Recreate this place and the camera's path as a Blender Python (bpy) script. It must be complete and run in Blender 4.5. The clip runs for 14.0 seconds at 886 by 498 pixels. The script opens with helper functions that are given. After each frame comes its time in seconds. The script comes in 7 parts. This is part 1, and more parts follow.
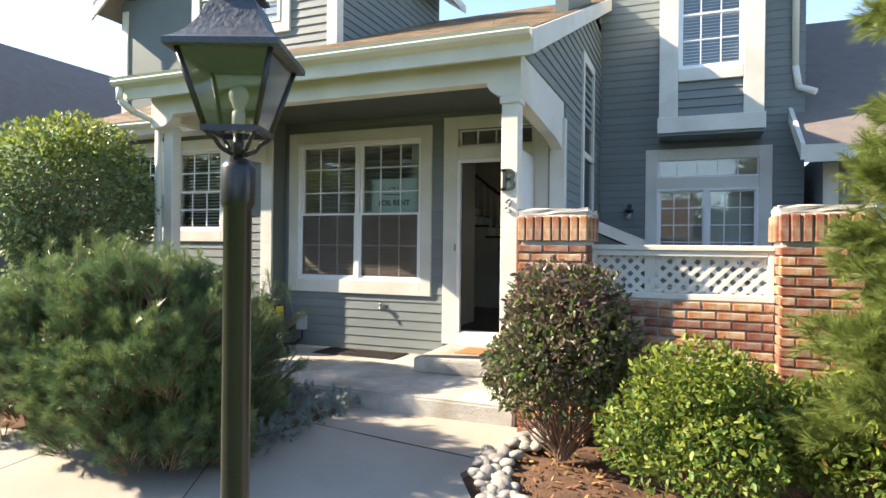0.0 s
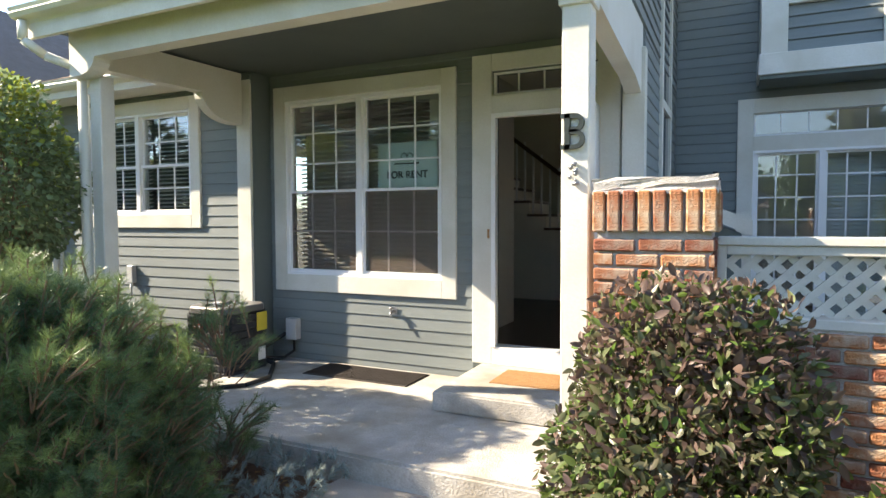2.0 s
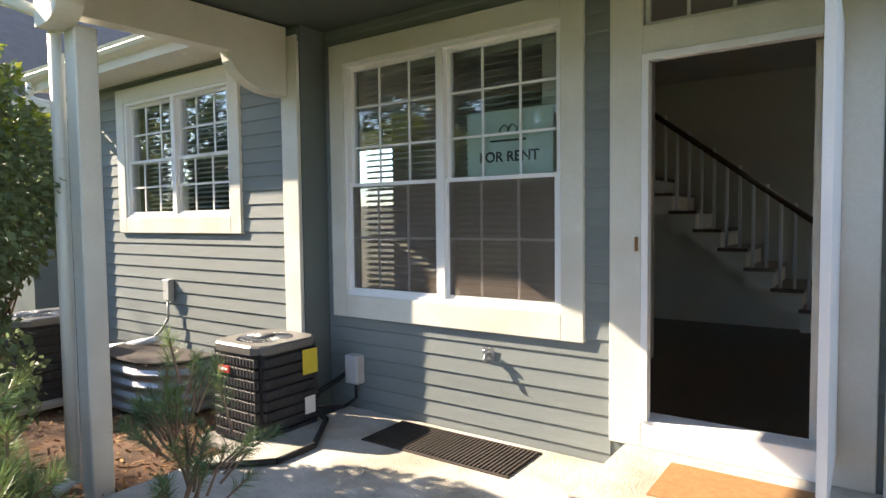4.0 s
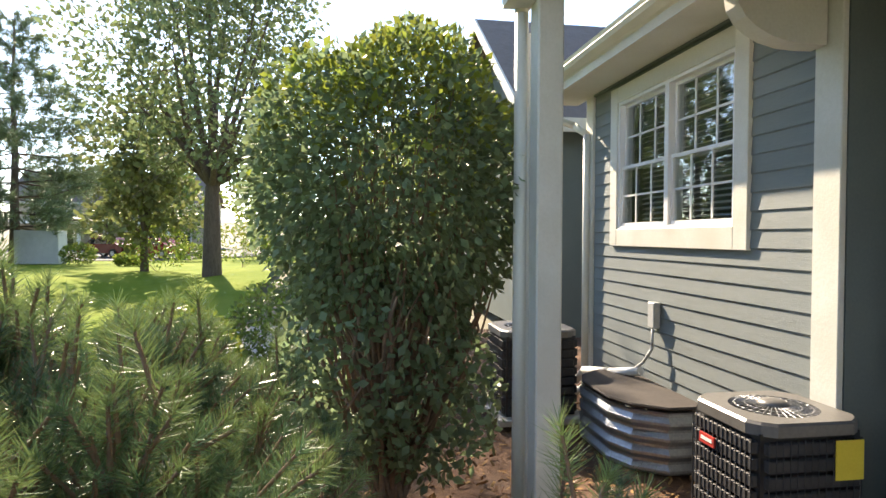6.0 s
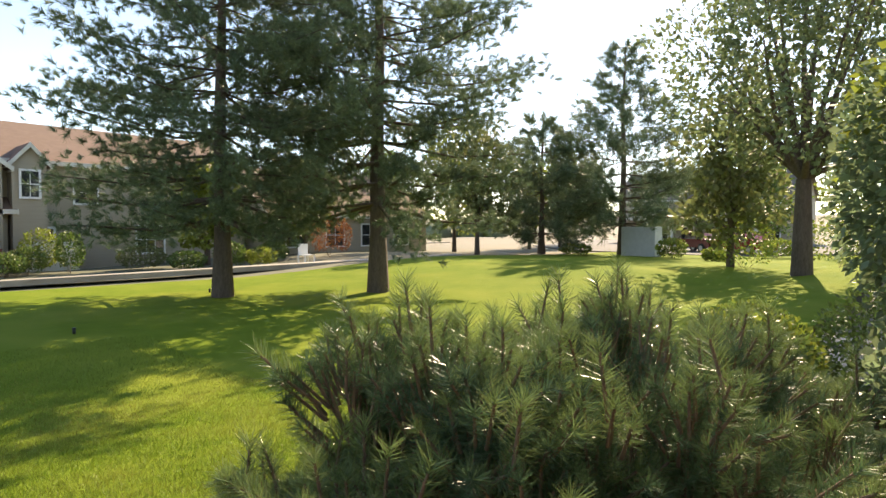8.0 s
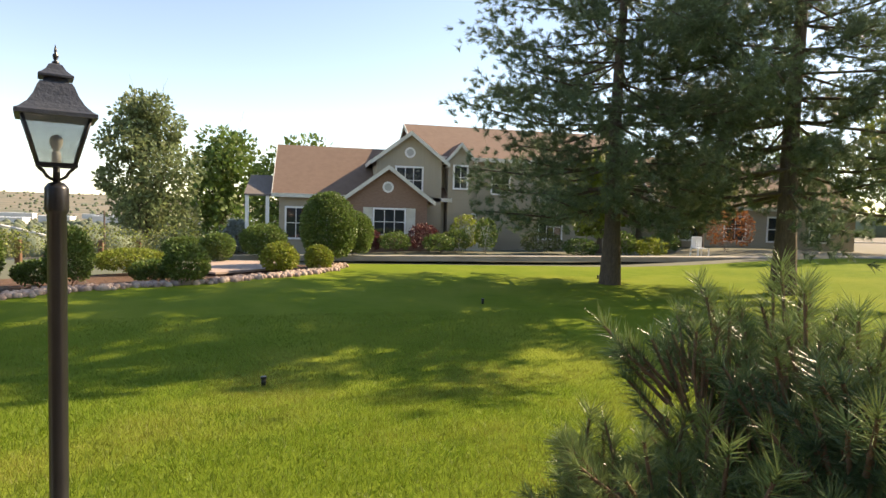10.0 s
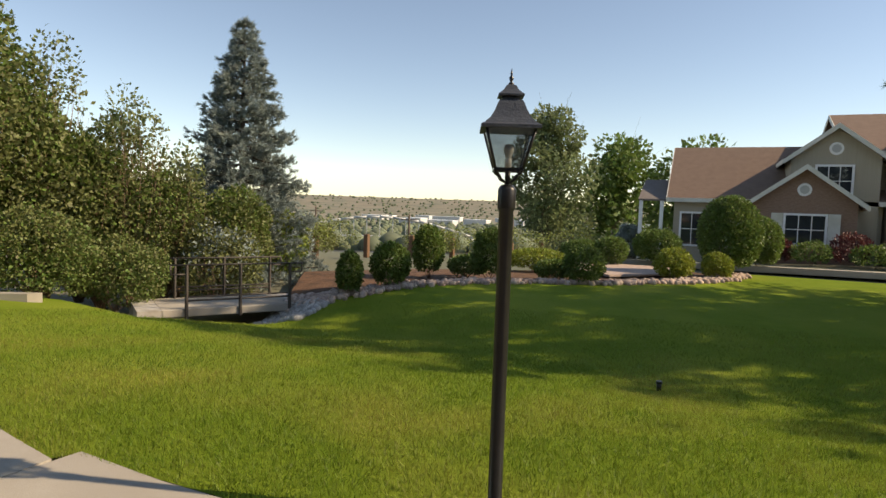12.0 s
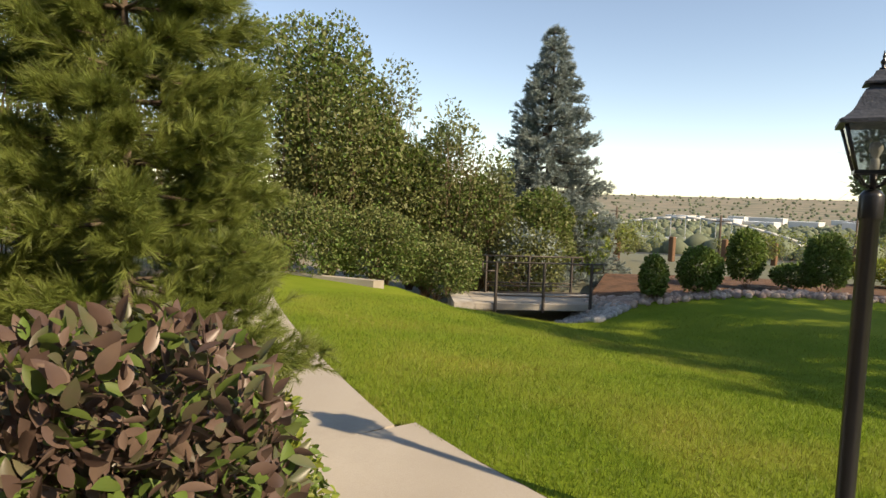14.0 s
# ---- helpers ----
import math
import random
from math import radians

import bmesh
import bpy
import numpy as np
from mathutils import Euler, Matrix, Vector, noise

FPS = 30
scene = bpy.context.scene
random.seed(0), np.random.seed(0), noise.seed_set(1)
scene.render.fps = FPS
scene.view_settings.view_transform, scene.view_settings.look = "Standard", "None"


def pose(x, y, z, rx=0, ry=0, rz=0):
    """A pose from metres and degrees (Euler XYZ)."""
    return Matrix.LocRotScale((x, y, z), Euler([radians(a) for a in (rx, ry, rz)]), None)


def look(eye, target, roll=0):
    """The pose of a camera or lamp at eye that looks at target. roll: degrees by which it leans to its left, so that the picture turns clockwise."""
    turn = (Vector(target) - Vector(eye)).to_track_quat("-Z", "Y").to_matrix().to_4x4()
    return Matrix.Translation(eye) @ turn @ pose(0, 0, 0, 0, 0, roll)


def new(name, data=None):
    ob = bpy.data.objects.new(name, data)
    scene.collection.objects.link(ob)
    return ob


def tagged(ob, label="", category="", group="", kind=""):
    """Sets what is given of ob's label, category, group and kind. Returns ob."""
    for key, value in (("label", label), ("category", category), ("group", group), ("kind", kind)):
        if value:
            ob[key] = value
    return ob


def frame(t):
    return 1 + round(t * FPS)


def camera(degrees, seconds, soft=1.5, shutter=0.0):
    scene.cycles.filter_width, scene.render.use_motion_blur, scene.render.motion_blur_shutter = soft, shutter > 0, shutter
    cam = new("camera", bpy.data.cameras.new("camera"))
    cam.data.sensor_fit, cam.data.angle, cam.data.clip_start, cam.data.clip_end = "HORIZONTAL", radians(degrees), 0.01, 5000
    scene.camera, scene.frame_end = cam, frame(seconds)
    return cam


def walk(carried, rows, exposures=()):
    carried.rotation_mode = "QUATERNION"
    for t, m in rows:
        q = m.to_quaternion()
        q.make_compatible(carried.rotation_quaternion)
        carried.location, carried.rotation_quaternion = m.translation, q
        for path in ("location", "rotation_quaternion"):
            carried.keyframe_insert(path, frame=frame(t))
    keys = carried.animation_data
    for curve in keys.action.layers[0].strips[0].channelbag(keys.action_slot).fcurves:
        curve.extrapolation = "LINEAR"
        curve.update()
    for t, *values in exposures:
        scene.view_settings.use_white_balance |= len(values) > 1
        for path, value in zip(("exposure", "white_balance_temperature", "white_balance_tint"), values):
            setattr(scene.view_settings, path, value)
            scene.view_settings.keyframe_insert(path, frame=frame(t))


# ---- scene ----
cam = camera(72.0, 14.0)
PATH = [
    (0, (-0.169, -0.714, 1.459), (-0.925, 1.138, 1.454), 0.6),
    (0.5, (-0.321, -0.236, 1.491), (-1.046, 1.627, 1.443), 0.1),
    (1, (-0.509, 0.177, 1.509), (-1.243, 2.035, 1.413), -0.3),
    (1.5, (-0.692, 0.606, 1.555), (-1.419, 2.467, 1.466), -0.5),
    (2, (-0.84, 1.067, 1.574), (-1.701, 2.87, 1.482), -0.2),
    (2.2, (-0.91, 1.225, 1.565), (-1.798, 3.015, 1.479), -0.1),
    (4.5, (-1.979, 2.995, 1.626), (-3.341, 4.456, 1.526), -0.5),
    (5, (-2.244, 3.293, 1.608), (-3.889, 4.43, 1.566), 0.7),
    (5.5, (-2.468, 3.457, 1.596), (-4.325, 4.2, 1.57), 0.7),
    (6, (-2.620, 3.436, 1.584), (-4.595, 3.748, 1.543), 0.3),
    (6.5, (-2.580, 3.442, 1.617), (-4.559, 3.157, 1.557), -0.6),
    (7, (-2.420, 3.434, 1.679), (-4.254, 2.638, 1.622), -0.4),
    (7.2, (-2.380, 3.476, 1.656), (-4.136, 2.521, 1.598), -0.4),
    (9.3, (-2.300, 3.580, 1.690), (-3.265, 1.832, 1.575), 1.1),
    (9.5, (-2.320, 3.560, 1.670), (-3.145, 1.742, 1.547), 1.0),
    (10, (-2.435, 3.576, 1.609), (-2.846, 1.622, 1.494), 1.6),
    (10.5, (-2.435, 3.49, 1.608), (-2.518, 1.495, 1.491), 1.8),
    (10.8, (-2.454, 3.511, 1.588), (-2.325, 1.517, 1.487), 2.1),
    (11, (-2.444, 3.518, 1.577), (-2.194, 1.538, 1.459), 1.5),
    (11.5, (-2.35, 3.483, 1.588), (-1.765, 1.575, 1.457), 1.6),
    (12, (-2.305, 3.656, 1.568), (-1.507, 1.828, 1.433), 1.9),
    (12.5, (-2.251, 3.683, 1.573), (-1.287, 1.936, 1.432), 2.2),
    (13, (-2.219, 3.727, 1.581), (-1.098, 2.078, 1.434), 2.4),
    (13.5, (-2.213, 3.722, 1.59), (-0.903, 2.22, 1.433), 2.2),
    (14, (-2.237, 3.72, 1.606), (-0.685, 2.47, 1.439), 1.8),
]
EXPO = [(0, 1.78, 7200, 11), (2.2, 1.92, 7200, 11), (5.0, 2.02, 7500, 15), (6.0, 1.8, 7600, 13), (7.0, 1.5, 8100, 13), (9.5, 1.22, 8700, 15), (10.5, 0.95, 8700, 15), (11.2, 0.65, 8500, 14), (12, 0.42, 8500, 13), (14, 0.66, 8500, 13)]
walk(cam, [(t, look(eye, target, roll)) for t, eye, target, roll in PATH], EXPO)

# ---- world, sun, exposure ----
SUN_TO = Vector((-0.79, -0.235, 0.555)).normalized()
world = bpy.data.worlds.new("world")
scene.world = world
world.use_nodes = True
wn = world.node_tree.nodes
sky = wn.new("ShaderNodeTexSky")
sky.sky_type = "NISHITA"
sky.sun_disc = False
sky.sun_elevation = math.asin(SUN_TO.z)
sky.sun_rotation = math.atan2(SUN_TO.x, SUN_TO.y)
sky.dust_density = 0.4
sky.altitude = 1600
sky.ozone_density = 2.0
sky.air_density = 1.0
wn["Background"].inputs["Strength"].default_value = 0.15
world.node_tree.links.new(sky.outputs[0], wn["Background"].inputs["Color"])
sun = new("sun", bpy.data.lights.new("sun", "SUN"))
sun.data.energy = 4.6
sun.data.angle = radians(0.6)
sun.data.color = (1.0, 0.9, 0.76)
sun.matrix_world = look(SUN_TO * 60, (0, 0, 0))


# ---- materials ----
def mat(name, a, b=None, rough=0.7, scale=8.0, fine=90.0, bump=0.15, metal=0.0, spec=0.4, island=0.0, objrand=0.0, c=None, big=0.7, stretch=None, trans=0.0, ramp=(0.35, 0.65)):
    """Two-scale noise between colours a and b, stains of c, fine relief."""
    m = bpy.data.materials.new(name)
    m.use_nodes = True
    nt = m.node_tree
    n, l = nt.nodes, nt.links
    bs = n["Principled BSDF"]
    b = b or [v * 0.8 for v in a]
    tc = n.new("ShaderNodeTexCoord")
    src = tc.outputs["Object"]
    if stretch:
        mp = n.new("ShaderNodeMapping")
        mp.inputs["Scale"].default_value = stretch
        l.new(src, mp.inputs["Vector"])
        src = mp.outputs[0]
    n1 = n.new("ShaderNodeTexNoise")
    n1.inputs["Scale"].default_value = scale
    n1.inputs["Detail"].default_value = 5
    n1.inputs["Roughness"].default_value = 0.65
    n2 = n.new("ShaderNodeTexNoise")
    n2.inputs["Scale"].default_value = fine
    n2.inputs["Detail"].default_value = 3
    for x in (n1, n2):
        l.new(src, x.inputs["Vector"])
    cr = n.new("ShaderNodeValToRGB")
    cr.color_ramp.elements[0].position, cr.color_ramp.elements[1].position = ramp
    cr.color_ramp.elements[0].color = (*a, 1)
    cr.color_ramp.elements[1].color = (*b, 1)
    mixf = n.new("ShaderNodeMath")
    mixf.operation = "MULTIPLY_ADD"
    mixf.inputs[1].default_value = 0.45
    l.new(n2.outputs["Fac"], mixf.inputs[0])
    m2 = n.new("ShaderNodeMath")
    m2.operation = "MULTIPLY_ADD"
    m2.inputs[1].default_value = 0.6
    m2.inputs[2].default_value = 0.0
    l.new(n1.outputs["Fac"], m2.inputs[0])
    l.new(m2.outputs[0], mixf.inputs[2])
    l.new(mixf.outputs[0], cr.inputs[0])
    col = cr.outputs[0]
    if c:
        n3 = n.new("ShaderNodeTexNoise")
        n3.inputs["Scale"].default_value = big
        n3.inputs["Detail"].default_value = 4
        l.new(tc.outputs["Object"], n3.inputs["Vector"])
        r3 = n.new("ShaderNodeMapRange")
        r3.inputs[1].default_value, r3.inputs[2].default_value = 0.45, 0.7
        l.new(n3.outputs["Fac"], r3.inputs[0])
        mx = n.new("ShaderNodeMix")
        mx.data_type = "RGBA"
        l.new(r3.outputs[0], mx.inputs["Factor"])
        l.new(col, mx.inputs["A"])
        mx.inputs["B"].default_value = (*c, 1)
        col = mx.outputs["Result"]
    if island or objrand:
        if island:
            g = n.new("ShaderNodeNewGeometry")
            rnd = g.outputs["Random Per Island"]
        else:
            g = n.new("ShaderNodeObjectInfo")
            rnd = g.outputs["Random"]
        amt = island or objrand
        mr = n.new("ShaderNodeMapRange")
        mr.inputs[3].default_value, mr.inputs[4].default_value = 1 - amt, 1 + amt
        l.new(rnd, mr.inputs[0])
        hs = n.new("ShaderNodeHueSaturation")
        l.new(mr.outputs[0], hs.inputs["Value"])
        l.new(col, hs.inputs["Color"])
        mh = n.new("ShaderNodeMapRange")
        mh.inputs[3].default_value, mh.inputs[4].default_value = 0.5 - amt * 0.015, 0.5 + amt * 0.06
        l.new(rnd, mh.inputs[0])
        l.new(mh.outputs[0], hs.inputs["Hue"])
        col = hs.outputs[0]
    l.new(col, bs.inputs["Base Color"])
    bs.inputs["Roughness"].default_value = rough
    bs.inputs["Metallic"].default_value = metal
    bs.inputs["Specular IOR Level"].default_value = spec
    if bump:
        bp = n.new("ShaderNodeBump")
        bp.inputs["Strength"].default_value = bump
        bp.inputs["Distance"].default_value = 0.01
        l.new(n2.outputs["Fac"], bp.inputs["Height"])
        l.new(bp.outputs[0], bs.inputs["Normal"])
    if trans:
        tr = n.new("ShaderNodeBsdfTranslucent")
        l.new(col, tr.inputs["Color"])
        ms = n.new("ShaderNodeMixShader")
        ms.inputs[0].default_value = trans
        l.new(bs.outputs[0], ms.inputs[1])
        l.new(tr.outputs[0], ms.inputs[2])
        l.new(ms.outputs[0], n["Material Output"].inputs["Surface"])
    return m


def glass(name, tint=(0.9, 0.95, 0.95), rough=0.0, gloss=0.09):
    """A thin pane: clear straight through, with the gloss of glass by Fresnel."""
    m = bpy.data.materials.new(name)
    m.use_nodes = True
    n, l = m.node_tree.nodes, m.node_tree.links
    n.remove(n["Principled BSDF"])
    t = n.new("ShaderNodeBsdfTransparent")
    t.inputs[0].default_value = (*tint, 1)
    g = n.new("ShaderNodeBsdfGlossy")
    g.inputs["Roughness"].default_value = rough
    f = n.new("ShaderNodeLayerWeight")
    f.inputs["Blend"].default_value = 0.5
    pw = n.new("ShaderNodeMath")
    pw.operation = "POWER"
    pw.inputs[1].default_value = 3.0
    l.new(f.outputs["Facing"], pw.inputs[0])
    ad = n.new("ShaderNodeMath")
    ad.operation = "MULTIPLY_ADD"
    ad.inputs[1].default_value, ad.inputs[2].default_value = 0.8, gloss
    l.new(pw.outputs[0], ad.inputs[0])
    mx = n.new("ShaderNodeMixShader")
    l.new(ad.outputs[0], mx.inputs[0])
    l.new(t.outputs[0], mx.inputs[1])
    l.new(g.outputs[0], mx.inputs[2])
    l.new(mx.outputs[0], n["Material Output"].inputs["Surface"])
    return m


M = {}
M["siding"] = mat("blue_grey_siding", (0.165, 0.192, 0.192), (0.200, 0.225, 0.220), 0.6, 3, 60, 0.25, objrand=0.06, stretch=(0.4, 1, 6))
M["siding_dark"] = mat("dark_grey_green_paint", (0.115, 0.142, 0.138), (0.135, 0.165, 0.158), 0.6, 3, 60, 0.1)
M["trim"] = mat("cream_trim_paint", (0.62, 0.61, 0.54), (0.70, 0.69, 0.63), 0.55, 2, 70, 0.12, c=(0.57, 0.55, 0.47), big=1.6)
M["vinyl"] = mat("white_vinyl", (0.78, 0.79, 0.79), (0.84, 0.84, 0.83), 0.35, 4, 80, 0.03)
M["shingle"] = mat("brown_asphalt_shingle", (0.24, 0.155, 0.10), (0.33, 0.235, 0.16), 0.9, 5, 160, 0.5, island=0.22, c=(0.20, 0.15, 0.115), big=0.9)
M["shingle_dark"] = mat("dark_brown_shingle", (0.15, 0.125, 0.11), (0.205, 0.175, 0.155), 0.9, 5, 160, 0.5, island=0.15)
M["shingle_red"] = mat("red_brown_shingle", (0.17, 0.112, 0.083), (0.22, 0.148, 0.11), 0.9, 3, 100, 0.4, island=0.12)
M["concrete"] = mat("broom_finished_concrete", (0.345, 0.31, 0.26), (0.43, 0.395, 0.34), 0.85, 1.6, 130, 0.3, c=(0.305, 0.27, 0.225), big=0.8)
M["concrete_rough"] = mat("worn_concrete", (0.36, 0.34, 0.30), (0.50, 0.48, 0.44), 0.9, 6, 70, 0.7, c=(0.3, 0.27, 0.22), big=2.5)
M["brick"] = mat("red_clay_brick", (0.27, 0.080, 0.045), (0.37, 0.145, 0.085), 0.9, 14, 110, 0.8, objrand=0.42, c=(0.40, 0.30, 0.235), big=14)
M["mortar"] = mat("pale_mortar", (0.46, 0.43, 0.39), (0.60, 0.57, 0.53), 0.95, 20, 150, 0.8)
M["black_metal"] = mat("black_powder_coat", (0.012, 0.012, 0.013), (0.022, 0.022, 0.024), 0.32, 5, 200, 0.06, spec=0.5)
M["lamp_roof"] = mat("weathered_grey_lamp_roof", (0.058, 0.066, 0.080), (0.088, 0.098, 0.115), 0.45, 6, 60, 0.4, metal=0.3)
M["black_paint"] = mat("dark_letter_paint", (0.02, 0.03, 0.028), (0.03, 0.04, 0.036), 0.5)
M["rail_metal"] = mat("weathered_brown_rail", (0.06, 0.052, 0.046), (0.095, 0.082, 0.072), 0.55, 6, 60, 0.2, metal=0.3)
M["bulb"] = mat("frosted_bulb", (0.8, 0.78, 0.72), (0.84, 0.82, 0.78), 0.25, bump=0)
M["glass"] = glass("window_glass", (0.88, 0.92, 0.92))
M["lamp_glass"] = glass("dusty_lamp_glass", (0.84, 0.85, 0.84), 0.16, 0.2)
M["screen"] = mat("brown_insect_screen", (0.040, 0.033, 0.028), (0.05, 0.042, 0.036), 0.8, 4, 300, 0.1)
M["slat"] = mat("white_blind_slat", (0.52, 0.52, 0.49), (0.6, 0.6, 0.57), 0.5, 4, 60, 0.05)
M["sign"] = mat("pale_green_sign_card", (0.62, 0.74, 0.68), (0.66, 0.78, 0.72), 0.6, 3, 40, 0.02)
M["ink"] = mat("dark_ink", (0.02, 0.025, 0.03), (0.03, 0.03, 0.035), 0.6, bump=0)
M["room"] = mat("interior_wall_paint", (0.68, 0.63, 0.55), (0.74, 0.69, 0.60), 0.7, 2, 40, 0.05)
M["wood_dark"] = mat("dark_wood_floor", (0.075, 0.042, 0.022), (0.12, 0.07, 0.04), 0.3, 5, 60, 0.1, stretch=(6, 0.6, 1))
M["mat_rubber"] = mat("black_rubber_mat", (0.035, 0.028, 0.024), (0.055, 0.045, 0.04), 0.8, 10, 90, 0.3)
M["coir"] = mat("brown_coir_mat", (0.30, 0.155, 0.06), (0.42, 0.235, 0.10), 0.95, 30, 300, 1.0)
M["ac"] = mat("dark_grey_louvred_steel", (0.030, 0.031, 0.034), (0.045, 0.046, 0.050), 0.6, 4, 60, 0.08, metal=0.0, spec=0.3)
M["ac_top"] = mat("grey_steel_lid", (0.15, 0.145, 0.14), (0.20, 0.195, 0.185), 0.42, 4, 60, 0.08, metal=0.4)
M["yellow"] = mat("yellow_label", (0.62, 0.5, 0.05), (0.68, 0.56, 0.07), 0.5, bump=0)
M["red_label"] = mat("red_badge", (0.45, 0.04, 0.035), (0.5, 0.06, 0.05), 0.4, bump=0)
M["white_label"] = mat("white_label", (0.75, 0.75, 0.73), (0.8, 0.8, 0.78), 0.5, bump=0)
M["galv"] = mat("galvanised_steel", (0.27, 0.28, 0.30), (0.38, 0.40, 0.42), 0.42, 9, 60, 0.15, metal=0.85)
M["grey_box"] = mat("grey_utility_box", (0.42, 0.43, 0.42), (0.50, 0.51, 0.50), 0.5, 4, 60, 0.05)
M["copper"] = mat("black_pipe_foam", (0.018, 0.018, 0.018), (0.03, 0.03, 0.03), 0.8)
M["mulch"] = mat("brown_bark_mulch", (0.075, 0.040, 0.024), (0.185, 0.10, 0.058), 0.95, 25, 90, 1.0, c=(0.06, 0.035, 0.022), big=3)
M["chip"] = mat("bark_chip", (0.16, 0.075, 0.035), (0.30, 0.155, 0.075), 0.95, 20, 90, 0.5, island=0.4)
M["cobble"] = mat("river_cobble", (0.23, 0.215, 0.20), (0.36, 0.33, 0.295), 0.75, 10, 90, 0.3, objrand=0.3)
M["rock_pink"] = mat("pinkish_landscape_rock", (0.36, 0.255, 0.21), (0.47, 0.36, 0.31), 0.85, 10, 90, 0.5, island=0.3)
M["rock_white"] = mat("pale_river_rock", (0.26, 0.25, 0.235), (0.38, 0.37, 0.35), 0.8, 10, 90, 0.4, island=0.3)
M["grass"] = mat("mown_lawn", (0.113, 0.180, 0.017), (0.174, 0.236, 0.027), 0.9, 2.2, 120, 0.9, spec=0.05, c=(0.205, 0.25, 0.035), big=0.45)
M["blade"] = mat("grass_blade", (0.123, 0.19, 0.017), (0.194, 0.258, 0.029), 0.55, 1.2, 20, 0, island=0.35, c=(0.30, 0.285, 0.06), big=0.6, trans=0.4)
M["dirt"] = mat("dry_field", (0.19, 0.165, 0.12), (0.25, 0.215, 0.155), 0.95, 0.05, 1.5, 0.2, c=(0.10, 0.125, 0.08), big=0.012)
M["bark"] = mat("grey_brown_bark", (0.07, 0.05, 0.038), (0.14, 0.105, 0.08), 0.95, 12, 40, 1.0, stretch=(1, 1, 0.25))
M["twig"] = mat("brown_twig", (0.17, 0.11, 0.075), (0.26, 0.175, 0.12), 0.9, 20, 60, 0.4)


def leafmat(name, a, b, rough=0.5, trans=0.35, rnd=0.35, c=None):
    return mat(name, a, b, rough, 1.5, 25, 0, island=rnd, trans=trans, spec=0.35, c=c, big=1.3)


M["needle_mugo"] = leafmat("mugo_needles", (0.095, 0.165, 0.07), (0.15, 0.225, 0.095), 0.32, 0.18, 0.35, c=(0.075, 0.130, 0.078))
# lighter copy of the mugo needles: sun on the clump tops, as colour
M["needle_tip"] = leafmat("sunlit_mugo_needles", (0.165, 0.235, 0.085), (0.23, 0.295, 0.11), 0.32, 0.22, 0.3)
M["needle_pine"] = leafmat("ponderosa_needles", (0.115, 0.165, 0.09), (0.17, 0.215, 0.11), 0.42, 0.3, 0.35)
M["needle_young"] = leafmat("young_pine_needles", (0.155, 0.20, 0.05), (0.215, 0.25, 0.065), 0.45, 0.35, 0.3)
M["needle_blue"] = leafmat("blue_spruce_needles", (0.21, 0.265, 0.245), (0.30, 0.35, 0.325), 0.5, 0.2, 0.3)
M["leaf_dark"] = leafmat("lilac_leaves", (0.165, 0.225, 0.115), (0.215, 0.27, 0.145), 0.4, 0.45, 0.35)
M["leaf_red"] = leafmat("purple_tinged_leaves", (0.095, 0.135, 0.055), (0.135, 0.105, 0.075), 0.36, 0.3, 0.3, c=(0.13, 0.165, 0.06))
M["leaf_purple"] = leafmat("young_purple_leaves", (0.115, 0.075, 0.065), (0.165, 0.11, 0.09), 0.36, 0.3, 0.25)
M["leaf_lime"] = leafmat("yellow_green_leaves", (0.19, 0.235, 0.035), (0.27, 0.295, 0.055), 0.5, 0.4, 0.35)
M["leaf_mid"] = leafmat("green_leaves", (0.105, 0.165, 0.035), (0.15, 0.205, 0.05), 0.5, 0.4, 0.35)
M["leaf_cotton"] = leafmat("cottonwood_leaves", (0.145, 0.185, 0.075), (0.21, 0.245, 0.115), 0.5, 0.45, 0.35)
M["leaf_olive"] = leafmat("olive_green_leaves", (0.145, 0.165, 0.055), (0.20, 0.21, 0.085), 0.55, 0.35, 0.35)
M["leaf_hedge"] = leafmat("dark_hedge_leaves", (0.095, 0.15, 0.036), (0.15, 0.205, 0.055), 0.45, 0.35, 0.35)
M["leaf_maroon"] = leafmat("maroon_leaves", (0.09, 0.025, 0.03), (0.13, 0.04, 0.04), 0.5, 0.3, 0.3)
M["leaf_autumn"] = leafmat("rust_leaves", (0.26, 0.08, 0.03), (0.33, 0.12, 0.05), 0.5, 0.3, 0.3)


# ---- building helpers ----
def box(bm, x0, x1, y0, y1, z0, z1, turn=None):
    v = [bm.verts.new((x, y, z)) for z in (z0, z1) for y in (y0, y1) for x in (x0, x1)]
    for f in ((0, 2, 3, 1), (4, 5, 7, 6), (0, 1, 5, 4), (2, 6, 7, 3), (0, 4, 6, 2), (1, 3, 7, 5)):
        bm.faces.new([v[i] for i in f])
    if turn is not None:
        for p in v:
            p.co = turn @ p.co
    return v


def cyl(bm, p, q, r0, r1=None, seg=12, caps=True):
    p, q = Vector(p), Vector(q)
    r1 = r0 if r1 is None else r1
    d = (q - p).normalized()
    a = d.orthogonal().normalized()
    b = d.cross(a)
    rings = []
    for c, r in ((p, r0), (q, r1)):
        rings.append([bm.verts.new(c + r * (math.cos(t) * a + math.sin(t) * b)) for t in [2 * math.pi * i / seg for i in range(seg)]])
    for i in range(seg):
        f = bm.faces.new((rings[0][i], rings[0][(i + 1) % seg], rings[1][(i + 1) % seg], rings[1][i]))
        f.smooth = True
    if caps:
        bm.faces.new(rings[0][::-1])
        bm.faces.new(rings[1])


